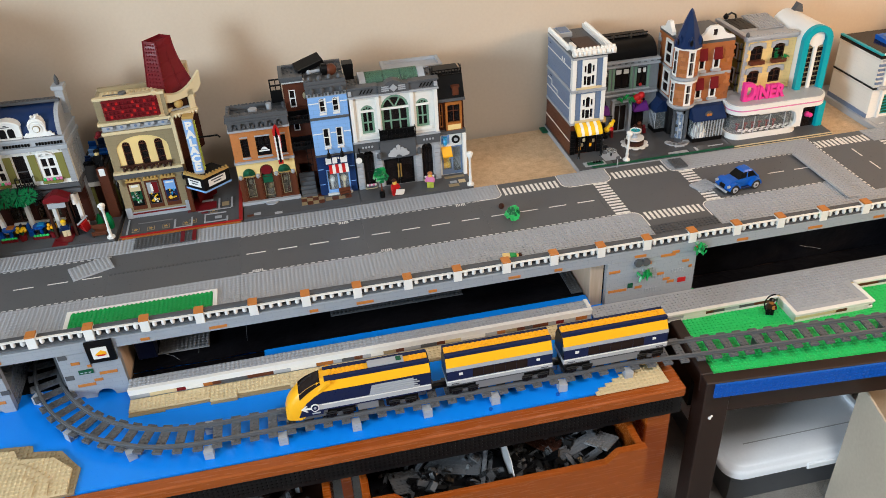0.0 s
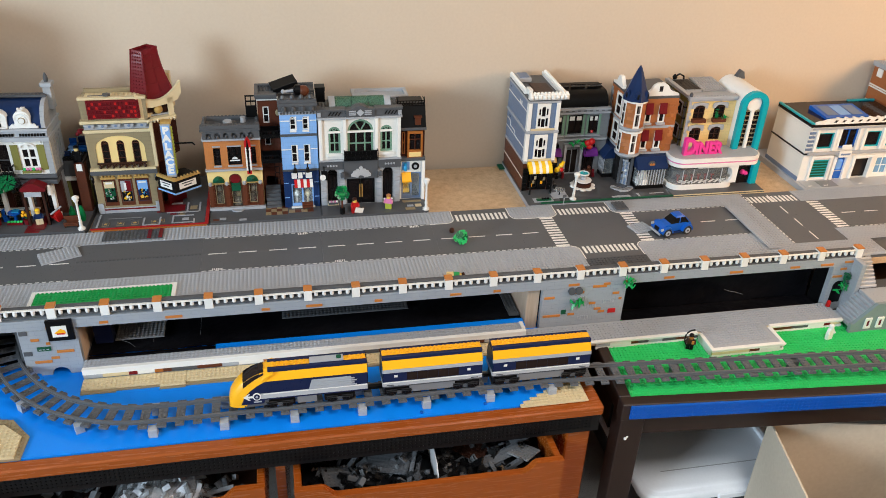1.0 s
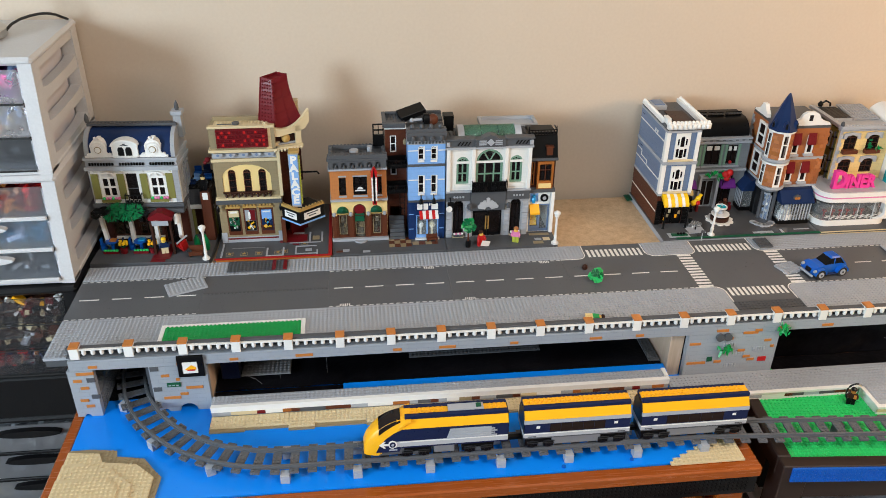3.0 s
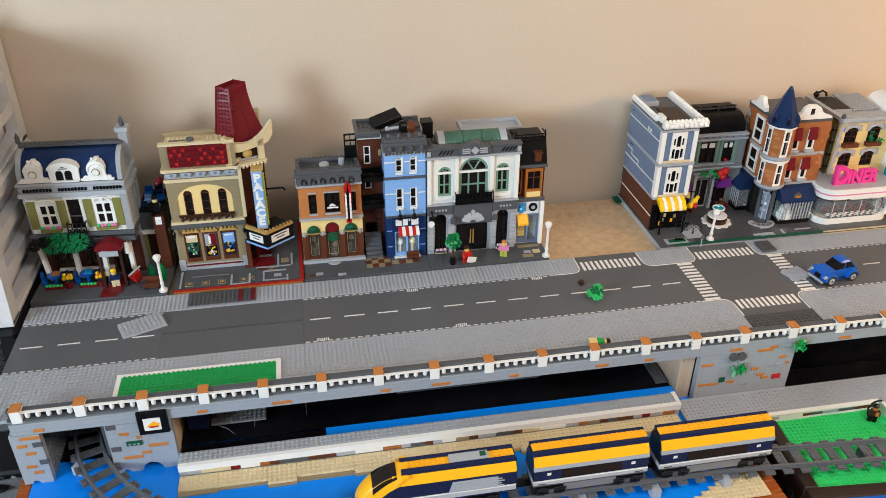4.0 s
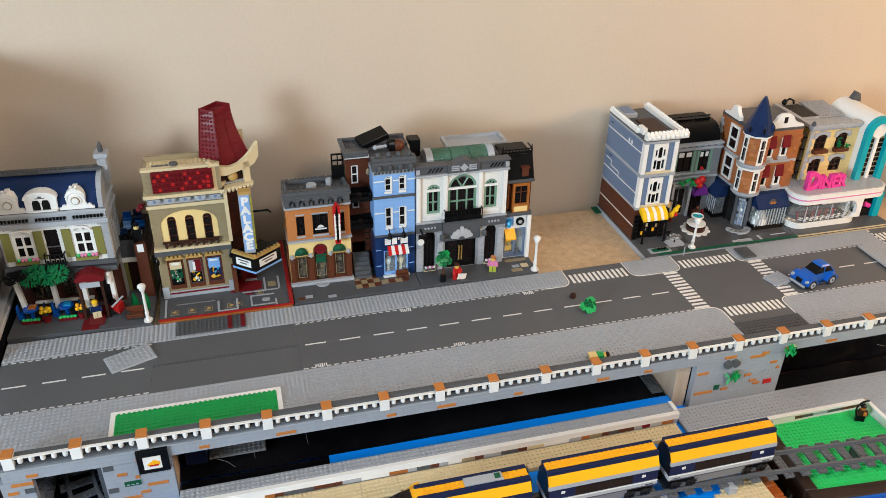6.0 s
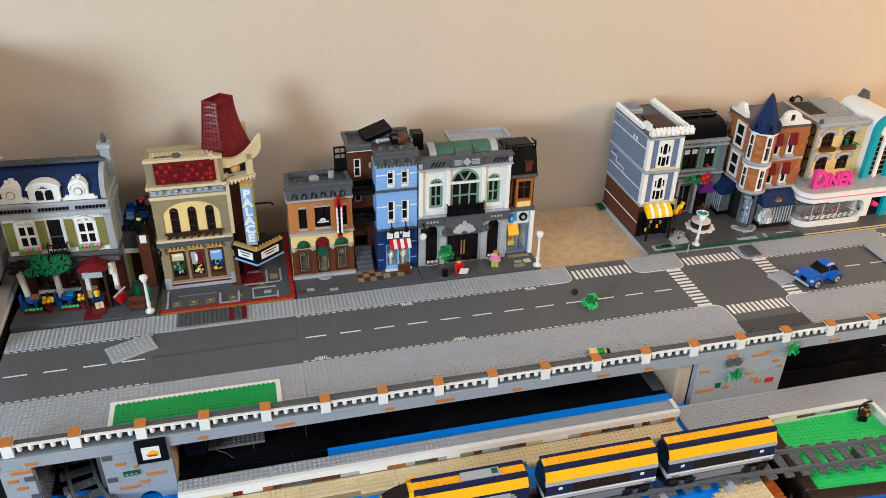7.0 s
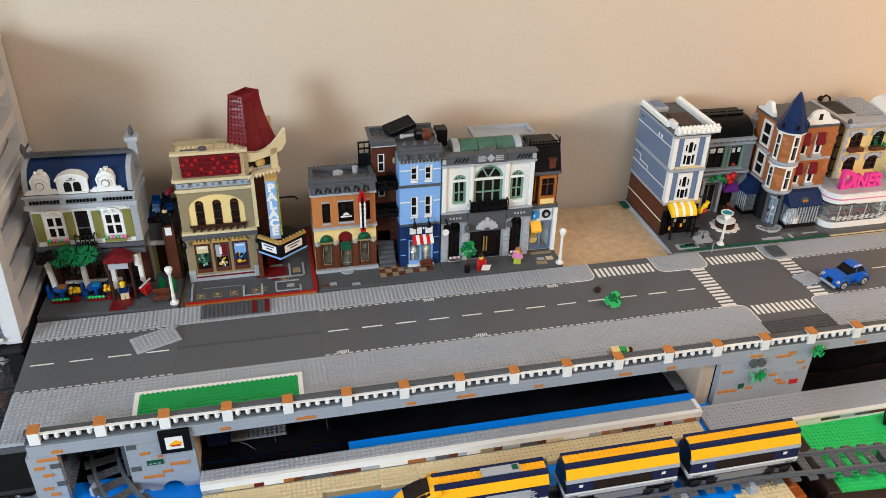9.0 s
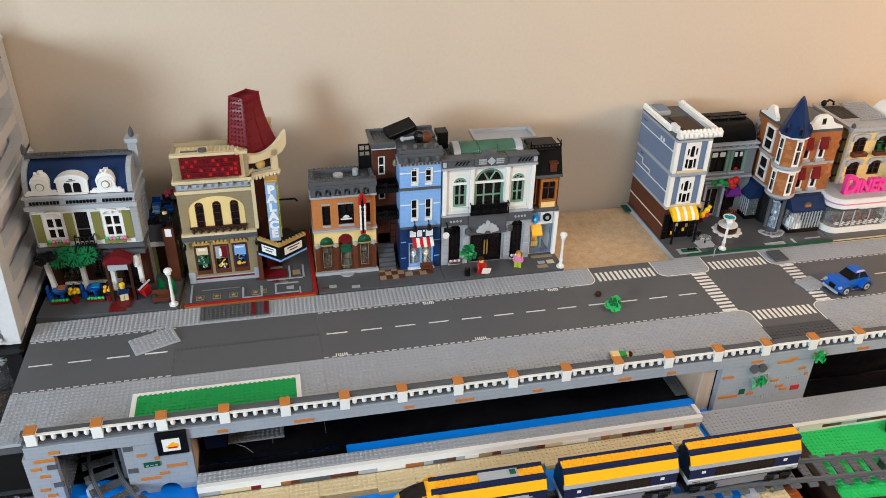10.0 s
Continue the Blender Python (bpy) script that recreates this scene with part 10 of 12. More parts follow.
def carriage(x0, x1, label):
    c = thing("train_carriage", ((x0 + x1) / 2, TY0, RAIL), label, "toy train", "train cars")
    part("underframe", box(x0 + 0.052, x1 - 0.052, YF + 0.001, YBK - 0.001, RT - 0.002, RT + 0.0125, c=0.0005), "mid_grey", c, "grey underframe box")
    part("lower_sill", box(x0 + 0.001, x1 - 0.001, YF + 0.0004, YBK - 0.0004, RT + 0.0126, RT + 0.0149), "dark_grey", c)
    part("skirt", box(x0, x1, YF - 0.0004, YBK + 0.0004, RT + 0.0150, RT + 0.0238, c=0.0006), "silver", c, "silver-grey side skirt")
    part("body", box(x0 + 0.001, x1 - 0.001, YF + 0.0004, YBK - 0.0004, RT + 0.0239, RT + 0.0419), "navy", c, "navy blue window band")
    # White strip stands in for the bright highlight along the skirt's top.
    part("trim_line", box(x0 + 0.0005, x1 - 0.0005, YF - 0.0012, YF - 0.0005, RT + 0.0222, RT + 0.0236), "white", c, "thin white strip painting the highlight along the skirt")
    n = 5
    for k in range(n):
        a = x0 + 0.046 + k * (x1 - x0 - 0.092) / n
        part("window", box(a + 0.0004, a + (x1 - x0 - 0.092) / n - 0.0004, YF - 0.0002, YF + 0.0003, RT + 0.0252, RT + 0.0408), "train_window", c, "dark tinted window")
        part("window", box(a + 0.0004, a + (x1 - x0 - 0.092) / n - 0.0004, YBK - 0.0003, YBK + 0.0002, RT + 0.0252, RT + 0.0408), "train_window", c)
    for a in (x0 + 0.022, x1 - 0.030):
        part("emblem", box(a, a + 0.0065, YF - 0.0004, YF + 0.0003, RT + 0.0330, RT + 0.0375), "white", c, "small white mark")
    for a in (x0 + 0.008, x1 - 0.022):
        part("text_bar", box(a, a + 0.014, YF - 0.0008, YF - 0.0005, RT + 0.0165, RT + 0.0183), "dark_grey", c)
    part("grey_band", slant(x0, x1, RT + 0.0420, RT + 0.0485, 0.0002, 0.0012), "light_grey", c, "light grey side band")
    part("yellow_band", slant(x0 + 0.0005, x1 - 0.0005, RT + 0.0486, RT + 0.0622, 0.0014, 0.0102), "amber", c, "yellow-orange side band")
    part("roof_core", Geo().prism([(YF + 0.005, RT + 0.0366), (YF + 0.0118, RT + 0.0606), (YF + 0.0135, RT + 0.0660), (YBK - 0.0135, RT + 0.0660), (YBK - 0.0118, RT + 0.0606), (YBK - 0.005, RT + 0.0366)], x0 + 0.0012, x1 - 0.0012, "yz"), "navy", c)
    for s in (-1, 1):
        yy = TY0 + s * 0.0113
        part("roof_edge", box(x0, x1, yy - 0.0037, yy + 0.0037, RT + 0.0612, RT + 0.0684, c=0.0008), "navy", c, "navy roof edge")
    part("roof", box(x0 + 0.001, x1 - 0.001, TY0 - 0.0075, TY0 + 0.0075, RT + 0.0661, RT + 0.0685), "amber", c, "yellow-orange studded roof")
    part("studs", Geo().studs(x0 + 0.002, TY0 - STUD, int((x1 - x0 - 0.004) / STUD), 2, RT + 0.0685), "amber", c, kind="stuff")
    for xx in (x0 + 0.0002, x1 - 0.0009):
        part("end_wall", Geo().prism([(YF + 0.001, RT + 0.0206), (YF + 0.0015, RT + 0.0450), (YF + 0.0100, RT + 0.0605), (YBK - 0.0100, RT + 0.0605), (YBK - 0.0015, RT + 0.0450), (YBK - 0.001, RT + 0.0206)], xx, xx + 0.0007, "yz"), "black", c)
    bogie(c, x0 + 0.032)
    bogie(c, x1 - 0.032)
    part("coupler", Geo().cyl((x0 - 0.010, TY0, RAIL + 0.009), 0.003, 0.012, 8, "x"), "black", c)
    return c


carriage(0.220, 0.412, "navy and yellow passenger carriage of the toy train")
carriage(0.432, 0.630, "last navy and yellow carriage of the toy train")
x0, x1 = -0.060, 0.192
lo = thing("locomotive", (0.07, TY0, RAIL), "navy and yellow toy locomotive with sloping yellow nose", "toy train", "train cars")
part("underframe", box(0.062, 0.098, YF + 0.001, YBK - 0.001, RT - 0.002, RT + 0.0125, c=0.0005), "mid_grey", lo)
part("skirt", box(-0.004, x1, YF - 0.0006, YBK + 0.0004, RT + 0.0155, RT + 0.0262, c=0.0004), "silver", lo, "silver-grey side skirt")
g = Geo()
rings = []
NS = 12
for k in range(NS + 1):
    t = k / NS
    x = -0.060 + 0.082 * t ** 1.25
    zt = RT + 0.014 + 0.0520 * math.sin(min(1.0, t * 1.02) * math.pi / 2) ** 0.85
    zb = RT - 0.0010 if x < -0.033 else RT - 0.0010 + (x + 0.033) * 1.25
    zb = min(zb, zt - 0.006)
    w = 0.0243 * (0.60 + 0.40 * min(1.0, t * 2.2) ** 0.6)
    wt = w * (0.80 - 0.24 * t)
    rings.append([(x, TY0 - w, zb), (x, TY0 - w, zb + (zt - zb) * 0.45), (x, TY0 - wt, zt - 0.004), (x, TY0 - wt * 0.7, zt), (x, TY0 + wt * 0.7, zt), (x, TY0 + wt, zt - 0.004), (x, TY0 + w, zb + (zt - zb) * 0.45), (x, TY0 + w, zb)])
for k in range(NS):
    g.add(rings[k] + rings[k + 1], [(q, 8 + q, 8 + (q + 1) % 8, (q + 1) % 8) for q in range(8)])
g.add(rings[0], [tuple(range(8))])
g.add(rings[NS], [tuple(range(7, -1, -1))])
part("nose", g, "amber", lo, "glossy yellow rounded nose", smooth=True)
g = Geo()
for k in range(5, 10):
    A0, A1 = rings[k], rings[k + 1]
    up = 0.0010
    qs = [2, 3, 4, 5]
    for q, q2 in zip(qs, qs[1:]):
        vs = [A0[q], A0[q2], A1[q2], A1[q]]
        g.add([(v[0] - up * 0.7, v[1], v[2] + up) for v in vs], [(3, 2, 1, 0)])
    for q in (2, 5):
        lo_y = -0.0006 if q == 2 else 0.0006
        q1 = 1 if q == 2 else 6
        mix0 = tuple(A0[q][i] * 0.62 + A0[q1][i] * 0.38 for i in range(3))
        mix1 = tuple(A1[q][i] * 0.62 + A1[q1][i] * 0.38 for i in range(3))
        vs = [A0[q], A1[q], mix1, mix0]
        g.add([(v[0] - up * 0.7, v[1] + lo_y, v[2] + up * 0.5) for v in vs], [(0, 1, 2, 3)] if q == 2 else [(3, 2, 1, 0)])
part("windscreen", g, "smoke_screen", lo, "dark sloping windscreen", smooth=True)
bod = [(-0.0390, RT + 0.0060), (0.002, RT + 0.0060), (0.004, RT + 0.0127), (x1, RT + 0.0127), (x1, RT + 0.0488), (0.006, RT + 0.0488), (-0.008, RT + 0.0420), (-0.022, RT + 0.0320), (-0.031, RT + 0.0220)]
part("body", Geo().prism(bod, YF + 0.0001, YBK - 0.0001), "navy", lo, "navy blue body side")
# Painted highlight on the locomotive skirt, as on the carriages.
part("trim_line", box(0.002, x1 - 0.0005, YF - 0.0014, YF - 0.0007, RT + 0.0244, RT + 0.0260), "white", lo, "thin white strip painting the highlight along the skirt")
gp_ = [(0.084, RT + 0.0264), (0.162, RT + 0.0264), (0.162, RT + 0.0450), (0.090, RT + 0.0450)]
gr = part("grille_panel", Geo().prism(gp_, YF - 0.0012, YF), "light_grey", lo, "light grey ribbed side panel")
for k in range(4):
    part("rib", box(0.092, 0.1720 - 0.004 * (k % 2), YF - 0.0020, YF - 0.0013, RT + 0.0280 + k * 0.0042, RT + 0.0302 + k * 0.0042), "light_grey", gr)
part("yellow_band", slant(-0.002, x1, RT + 0.0489, RT + 0.0612, 0.0006, 0.0092), "amber", lo, "yellow-orange side band")
for s in (-1, 1):
    yy = TY0 + s * 0.0116
    part("roof_edge", box(0.012, x1, yy - 0.0038, yy + 0.0038, RT + 0.0602, RT + 0.0672, c=0.0008), "navy", lo, "navy roof edge")
part("roof", box(0.012, x1 - 0.001, TY0 - 0.0077, TY0 + 0.0077, RT + 0.0560, RT + 0.0655), "amber", lo)
for a, n in ((0.018, 8), (0.158, 4)):
    part("studs", Geo().studs(a, TY0 - STUD, n, 2, RT + 0.0655), "amber", lo, kind="stuff")
hp = part("hatch", box(0.088, 0.150, TY0 - 0.0079, TY0 + 0.0079, RT + 0.0656, RT + 0.0690, c=0.0004), "light_grey", lo, "light grey roof hatch")
part("button", box(0.137, 0.146, TY0 - 0.0045, TY0 + 0.0045, RT + 0.0691, RT + 0.0705), "dark_green", hp, "dark green button")
part("core", box(0.016, x1 - 0.002, YF + 0.0120, YBK - 0.0120, RT + 0.0490, RT + 0.0600), "navy", lo)
part("end_wall", Geo().prism([(YF + 0.001, RT + 0.0126), (YF + 0.0015, RT + 0.0480), (YF + 0.0100, RT + 0.0640), (YBK - 0.0100, RT + 0.0640), (YBK - 0.0015, RT + 0.0480), (YBK - 0.001, RT + 0.0126)], x1 + 0.0001, x1 + 0.001, "yz"), "black", lo)
part("front_skirt", Geo().prism([(-0.034, RT - 0.0005), (0.010, RT + 0.0010), (0.010, RT + 0.0125), (-0.028, RT + 0.0125)], YF + 0.0006, YBK - 0.0006), "dark_grey", lo)
em = part("emblem", Geo().cyl((-0.010, YF - 0.0002, RT + 0.0215), 0.0074, -0.0012, 20, "y"), "white", lo, "round white emblem with an arrow")
part("emblem_ring", Geo().cyl((-0.010, YF - 0.0015, RT + 0.0215), 0.0054, -0.0003, 20, "y"), "navy", em)
part("emblem_dot", Geo().cyl((-0.010, YF - 0.0019, RT + 0.0215), 0.0024, -0.0003, 12, "y"), "light_grey", em)
part("emblem_arrow", Geo().prism([(-0.0335, RT + 0.0215), (-0.0250, RT + 0.0275), (-0.0222, RT + 0.0275), (-0.0270, RT + 0.0232), (-0.017, RT + 0.0232), (-0.017, RT + 0.0198), (-0.0270, RT + 0.0198), (-0.0222, RT + 0.0155), (-0.0250, RT + 0.0155)], YF - 0.0014, YF - 0.0002), "white", em)
part("text_bar", box(-0.016, -0.002, YF - 0.0010, YF - 0.0001, RT + 0.0095, RT + 0.0118), "light_grey", lo)
bogie(lo, 0.030)
bogie(lo, 0.140)
part("coupler", Geo().box(x1 - 0.002, 0.222, TY0 - 0.004, TY0 + 0.004, RAIL + 0.006, RAIL + 0.012), "black", lo)

for ob in [o for o in scene.objects if o.get("group") == "train cars"]:
    for piece in ob.children_recursive:
        for v in piece.data.vertices:
            if v.co.z > 0.0125:
                v.co.z = 0.0125 + (v.co.z - 0.0125) * 1.15

# ---- blue car ----
def loft(low, high):
    """A four-sided body between a lower and an upper edge: x, z and half width at front and back."""
    vs = []
    for (xa, za, wa), (xb, zb, wb) in ((low[0], low[1]), (high[0], high[1])):
        vs += [(xa, -wa, za), (xb, -wb, zb), (xb, wb, zb), (xa, wa, za)]
    return vs, [(0, 3, 2, 1), (4, 5, 6, 7), (0, 1, 5, 4), (1, 2, 6, 5), (2, 3, 7, 6), (3, 0, 4, 7)]


car = thing("toy_car", (0, 0, 0), "bright blue toy car with dark windows on the road", "toy car")
body = [(-0.0400, 0.0085), (0.0400, 0.0085), (0.0420, 0.0170), (0.0370, 0.0245), (0.0240, 0.0280), (-0.0100, 0.0285), (-0.0270, 0.0262), (-0.0360, 0.0220), (-0.0405, 0.0150)]
local_part("body", Geo().prism(body, -0.0150, 0.0150), "blue", car, smooth=False)
local_part("cabin", Geo().add(*loft([(-0.0140, 0.0280, 0.0150), (0.0330, 0.0255, 0.0150)], [(-0.0010, 0.0410, 0.0120), (0.0210, 0.0410, 0.0120)])), "black", car, "dark tinted windows")
local_part("roof", Geo().add(*loft([(-0.0025, 0.0408, 0.0130), (0.0225, 0.0408, 0.0130)], [(0.0020, 0.0440, 0.0105), (0.0175, 0.0440, 0.0105)])), "blue", car)
local_part("tail", Geo().add(*loft([(0.0240, 0.0270, 0.0140), (0.0400, 0.0230, 0.0140)], [(0.0165, 0.0428, 0.0112), (0.0225, 0.0415, 0.0112)])), "blue", car, "sloping blue tail")
local_part("grille", Geo().box(-0.0425, -0.0385, -0.0070, 0.0070, 0.0115, 0.0195, c=0.0006), "black", car, "black front grille")
for s in (-1, 1):
    local_part("pillar", Geo().tube([(0.0070, s * 0.0148, 0.0282), (0.0085, s * 0.0124, 0.0410)], 0.0011, 6), "blue", car)
    local_part("running_board", Geo().box(-0.0140, 0.0150, s * 0.0185 - 0.0032, s * 0.0185 + 0.0032, 0.0070, 0.0100, c=0.0006), "dark_blue", car)
    for x in (-0.0255, 0.0265):
        fend = [(x + 0.0142 * math.cos(math.pi * k / 10), 0.0100 + 0.0142 * math.sin(math.pi * k / 10)) for k in range(11)] + [(x - 0.0114 * math.cos(math.pi * k / 10), 0.0100 + 0.0114 * math.sin(math.pi * k / 10)) for k in range(11)]
        local_part("mudguard", Geo().prism(fend, s * 0.0148, s * 0.0232), "blue", car, smooth=True)
        w = local_part("wheel", Geo().cyl((x, s * 0.0188 - 0.0042, 0.0104), 0.0104, 0.0084, 18, "y"), "rubber", car, "black rubber wheel")
        local_part("rim", Geo().cyl((x, s * 0.0232 - 0.0007, 0.0104), 0.0062, 0.0014, 14, "y"), "light_grey", w)
        local_part("hub", Geo().cyl((x, s * 0.0240 - 0.0007, 0.0104), 0.0024, 0.0014, 8, "y"), "dark_grey", w)
    local_part("headlight", Geo().cyl((-0.0420, s * 0.0188, 0.0190), 0.0030, 0.0050, 12, "x"), "light_grey", car)
local_part("bumper", Geo().box(-0.0455, -0.0415, -0.0190, 0.0190, 0.0060, 0.0105, c=0.0008), "light_grey", car, "light grey front bumper")
local_part("bumper", Geo().box(0.0415, 0.0445, -0.0190, 0.0190, 0.0060, 0.0105, c=0.0008), "light_grey", car)
car.matrix_world = pose(0.962, 0.172, 0.0004, 0, 0, 10) @ Matrix.Scale(1.06, 4)

# ---- street lamps ----
lamp = thing("street_lamp", (0, 0, 0), "white toy street lamp post on the pavement", "street lamp", "street lamps")
local_part("foot", Geo().cyl((0, 0, 0), 0.0085, 0.0032, 14).cyl((0, 0, 0.0032), 0.0055, 0.006, 12, r2=0.0035), "white", lamp)
local_part("post", Geo().turned((0, 0, 0.0092), [(0.0032, 0), (0.0040, 0.010), (0.0030, 0.013), (0.0026, 0.052), (0.0034, 0.0585)], 12), "white", lamp)
local_part("lantern", Geo().turned((0, 0, 0.0677), [(0.0034, 0), (0.0058, 0.004), (0.0050, 0.0085), (0.0080, 0.0095), (0.0072, 0.0135), (0.0025, 0.0165)], 14), "white", lamp)
lamp.matrix_world = pose(-0.392, 0.352, 0.0036)
copy_thing(lamp, pose(0.399, 0.350, 0.0036))
copy_thing(lamp, pose(0.777, 0.352, 0.0064, 0, 2.5, 0) @ Matrix.Diagonal((1.0, 1.0, 0.88, 1.0)))


# ---- small toy figures: each one plain mesh ----
def doll(name, m, label, legs, torso, head, hair=None, category="toy figure", extra=None):
    bits = [(legs, Geo().box(-0.0075, -0.0004, -0.0038, 0.0038, 0, 0.0120).box(0.0004, 0.0075, -0.0038, 0.0038, 0, 0.0120).box(-0.0078, 0.0078, -0.004, 0.004, 0.0120, 0.0145)),
            (torso, Geo().prism([(-0.0080, 0.0146), (0.0080, 0.0146), (0.0055, 0.0272), (-0.0055, 0.0272)], -0.004, 0.004).tube([(-0.0065, 0, 0.0255), (-0.0095, -0.002, 0.0200), (-0.0090, -0.006, 0.0160)], 0.0021).tube([(0.0065, 0, 0.0255), (0.0095, -0.002, 0.0200), (0.0090, -0.006, 0.0160)], 0.0021)),
            (head, Geo().cyl((0, 0, 0.0273), 0.0049, 0.0078, 12).cyl((0, 0, 0.0351), 0.0026, 0.0016, 10))]
    if hair:
        bits.append((hair, Geo().ball((0, 0.0008, 0.0345), 0.0060, 10, 6, 0.8)))
    if extra:
        bits += extra
    me = bpy.data.meshes.new(name)
    vs, fs, mi, mats = [], [], [], []
    for mat, g in bits:
        if mat not in mats:
            mats.append(mat)
        n = len(vs)
        vs += g.v
        fs += [tuple(i + n for i in f) for f in g.f]
        mi += [mats.index(mat)] * len(g.f)
    me.from_pydata(vs, [], fs)
    for mat in mats:
        me.materials.append(P(mat))
    me.polygons.foreach_set("material_index", mi)
    o = new(name, me)
    o.matrix_world = m
    return tagged(o, label, category)


doll("toy_figure", pose(0.388, 0.040, 0.0095, 90, 0, 82), "green and pale yellow toy figure lying on the pavement strip", "light_yellow", "green", "flesh", "dark_brown", extra=[("light_yellow", Geo().box(-0.009, -0.001, -0.008, 0.002, 0.002, 0.010))])
doll("toy_figure", pose(-0.486, 0.384, 0.0058, 0, 0, 10), "yellow-haired toy waiter figure outside the restaurant", "tan", "dark_blue", "flesh", "yellow")
doll("toy_figure", pose(0.226, 0.356, 0.0036, 0, 0, 20), "red toy figure with a white placard by the bank", "red", "red", "flesh", "dark_brown", extra=[("white", Geo().box(-0.010, 0.012, -0.0100, -0.0088, 0.001, 0.0140).move(pose(0.004, 0, 0.001, 0, 18, 0)))])
doll("toy_figure", pose(0.309, 0.366, 0.0036, 0, 0, -20), "orange-haired toy figure in pink and lime", "lime", "pink", "flesh", "orange_brick")
doll("toy_figure", pose(-0.3945, 0.4500, 0.1262, 0, 0, 0), "toy figure in black and grey on the stair block", "black", "black", "light_yellow", "black")
bow = [(0.004 + 0.018 * math.cos(t), -0.006, 0.030 + 0.024 * math.sin(t)) for t in [1.6 + 2.4 * k / 10 for k in range(11)]]
doll("toy_warrior", pose(0.905, -0.100, GREEN + 0.0018, 0, 0, -25), "dark toy warrior with a long curved bow on the green plate", "black", "dark_brown", "dark_orange", "black", extra=[("black", Geo().tube(bow, 0.0016)), ("orange_cap", Geo().box(0.002, 0.007, -0.0062, -0.0042, 0.016, 0.024))])
doll("toy_statue", pose(1.236, -0.113, GREEN + 0.0018, 0, 0, 15), "plain white toy statue standing on the green plate", "white", "white", "white", "white", category="toy statue")
single("red_brick", Geo().box(1.287, 1.294, -0.024, -0.017, PZ + 0.0019, PZ + 0.0165, c=0.0004).studs(1.2865, -0.0245, 1, 1, PZ + 0.0165), "red", (1.2905, -0.0205, PZ + 0.0019), "small red toy brick at the foot of the stairs", "toy brick")

# ---- plants ----
pp = thing("potted_palm", (0.196, 0.353, 0.0036), "green toy palm in a black pot by the bank", "plant")
part("pot", Geo().cyl((0.196, 0.353, 0.0037), 0.0062, 0.0160, 10), "black", pp)
part("trunk", Geo().cyl((0.196, 0.353, 0.0197), 0.0020, 0.034, 8), "brown", pp)
for k, (dx, dz, r_) in enumerate(((-0.007, 0.046, 0.011), (0.007, 0.046, 0.011), (0.0, 0.054, 0.012), (-0.005, 0.060, 0.009), (0.005, 0.061, 0.008), (0.0, 0.041, 0.009))):
    part("crown", leaf_spray(0.196 + dx, 0.353 - 0.003 * (k % 2), dz + 0.009, r_, 120 + k, 6), "leaf_green" if k % 2 else "green", pp)
sb = thing("toy_shrub", (0.449, 0.181, 0.0005), "bright green leafy toy shrub lying in the road", "plant")
for k in range(9):
    a = 2 * math.pi * k / 9
    part("leaves", leaf_spray(0.449 + 0.0085 * math.cos(a), 0.181 + 0.004 * math.sin(a * 2), 0.0170 + 0.0095 * math.sin(a), 0.0082 + 0.001 * (k % 2), 61 + k, 6), "bright_green" if k % 3 else "leaf_green", sb)
part("stem", Geo().cyl((0.449, 0.181, 0.0003), 0.003, 0.008, 8), "dark_green", sb)
single("brown_cap", Geo().turned((0.440, 0.236, 0.0003), [(0.005, 0), (0.0066, 0.004), (0.0055, 0.009), (0.0020, 0.0115)], 10), "dark_brown", (0.440, 0.236, 0.0003), "small dark brown toy hairpiece lying in the road", "toy piece", smooth=True)
for x, y, zz, n, s in ((0.672, FY - 0.008, -0.055, 26, 31), (0.782, FY - 0.008, -0.012, 22, 33)):
    iv = thing("wall_plant", (x, y, zz), "green toy leaves growing on the grey wall", "plant", "wall plants")
    part("leaves", frond_cluster((x, y, zz), 0.0062, 0.0020, 0.0058, n, s, 0.0080, 1.4), "green", iv)
for x in (-0.416, -0.396):
    sh = thing("toy_bush", (x, 0.394, 0.0036), "upright dark green toy bush behind the bench", "plant", "restaurant bushes")
    part("leaves", Geo().turned((x, 0.394, 0.0037), [(0.006, 0), (0.0080, 0.012), (0.0064, 0.026), (0.0020, 0.038)], 7), "leaf_green", sh)
bn = thing("toy_bench", (-0.415, 0.366, 0.0036), "reddish brown toy bench by the restaurant", "bench")
part("seat", box(-0.431, -0.400, 0.3590, 0.3710, 0.0130, 0.0165, c=0.0005), "brown", bn)
part("backrest", box(-0.431, -0.400, 0.3712, 0.3740, 0.0130, 0.0280, c=0.0005), "brown", bn)
part("front_rail", box(-0.431, -0.400, 0.3592, 0.3612, 0.0080, 0.0125, c=0.0004), "brown", bn)
for x in (-0.430, -0.404):
    part("leg", box(x, x + 0.003, 0.3615, 0.3710, 0.0037, 0.0129), "dark_brown", bn)
sc = thing("toy_scooter", (0, 0, 0), "red toy scooter leaning outside the restaurant", "scooter")
for x in (-0.0125, 0.0125):
    local_part("wheel", Geo().cyl((x, -0.002, 0.005), 0.0050, 0.004, 12, "y"), "rubber", sc)
local_part("body", Geo().prism([(-0.016, 0.007), (-0.004, 0.006), (0.004, 0.006), (0.010, 0.020), (0.012, 0.026), (0.007, 0.026), (0.001, 0.011), (-0.006, 0.012), (-0.016, 0.017)], -0.0045, 0.0045), "red", sc)
local_part("seat", Geo().box(-0.016, -0.005, -0.004, 0.004, 0.0172, 0.0205), "black", sc)
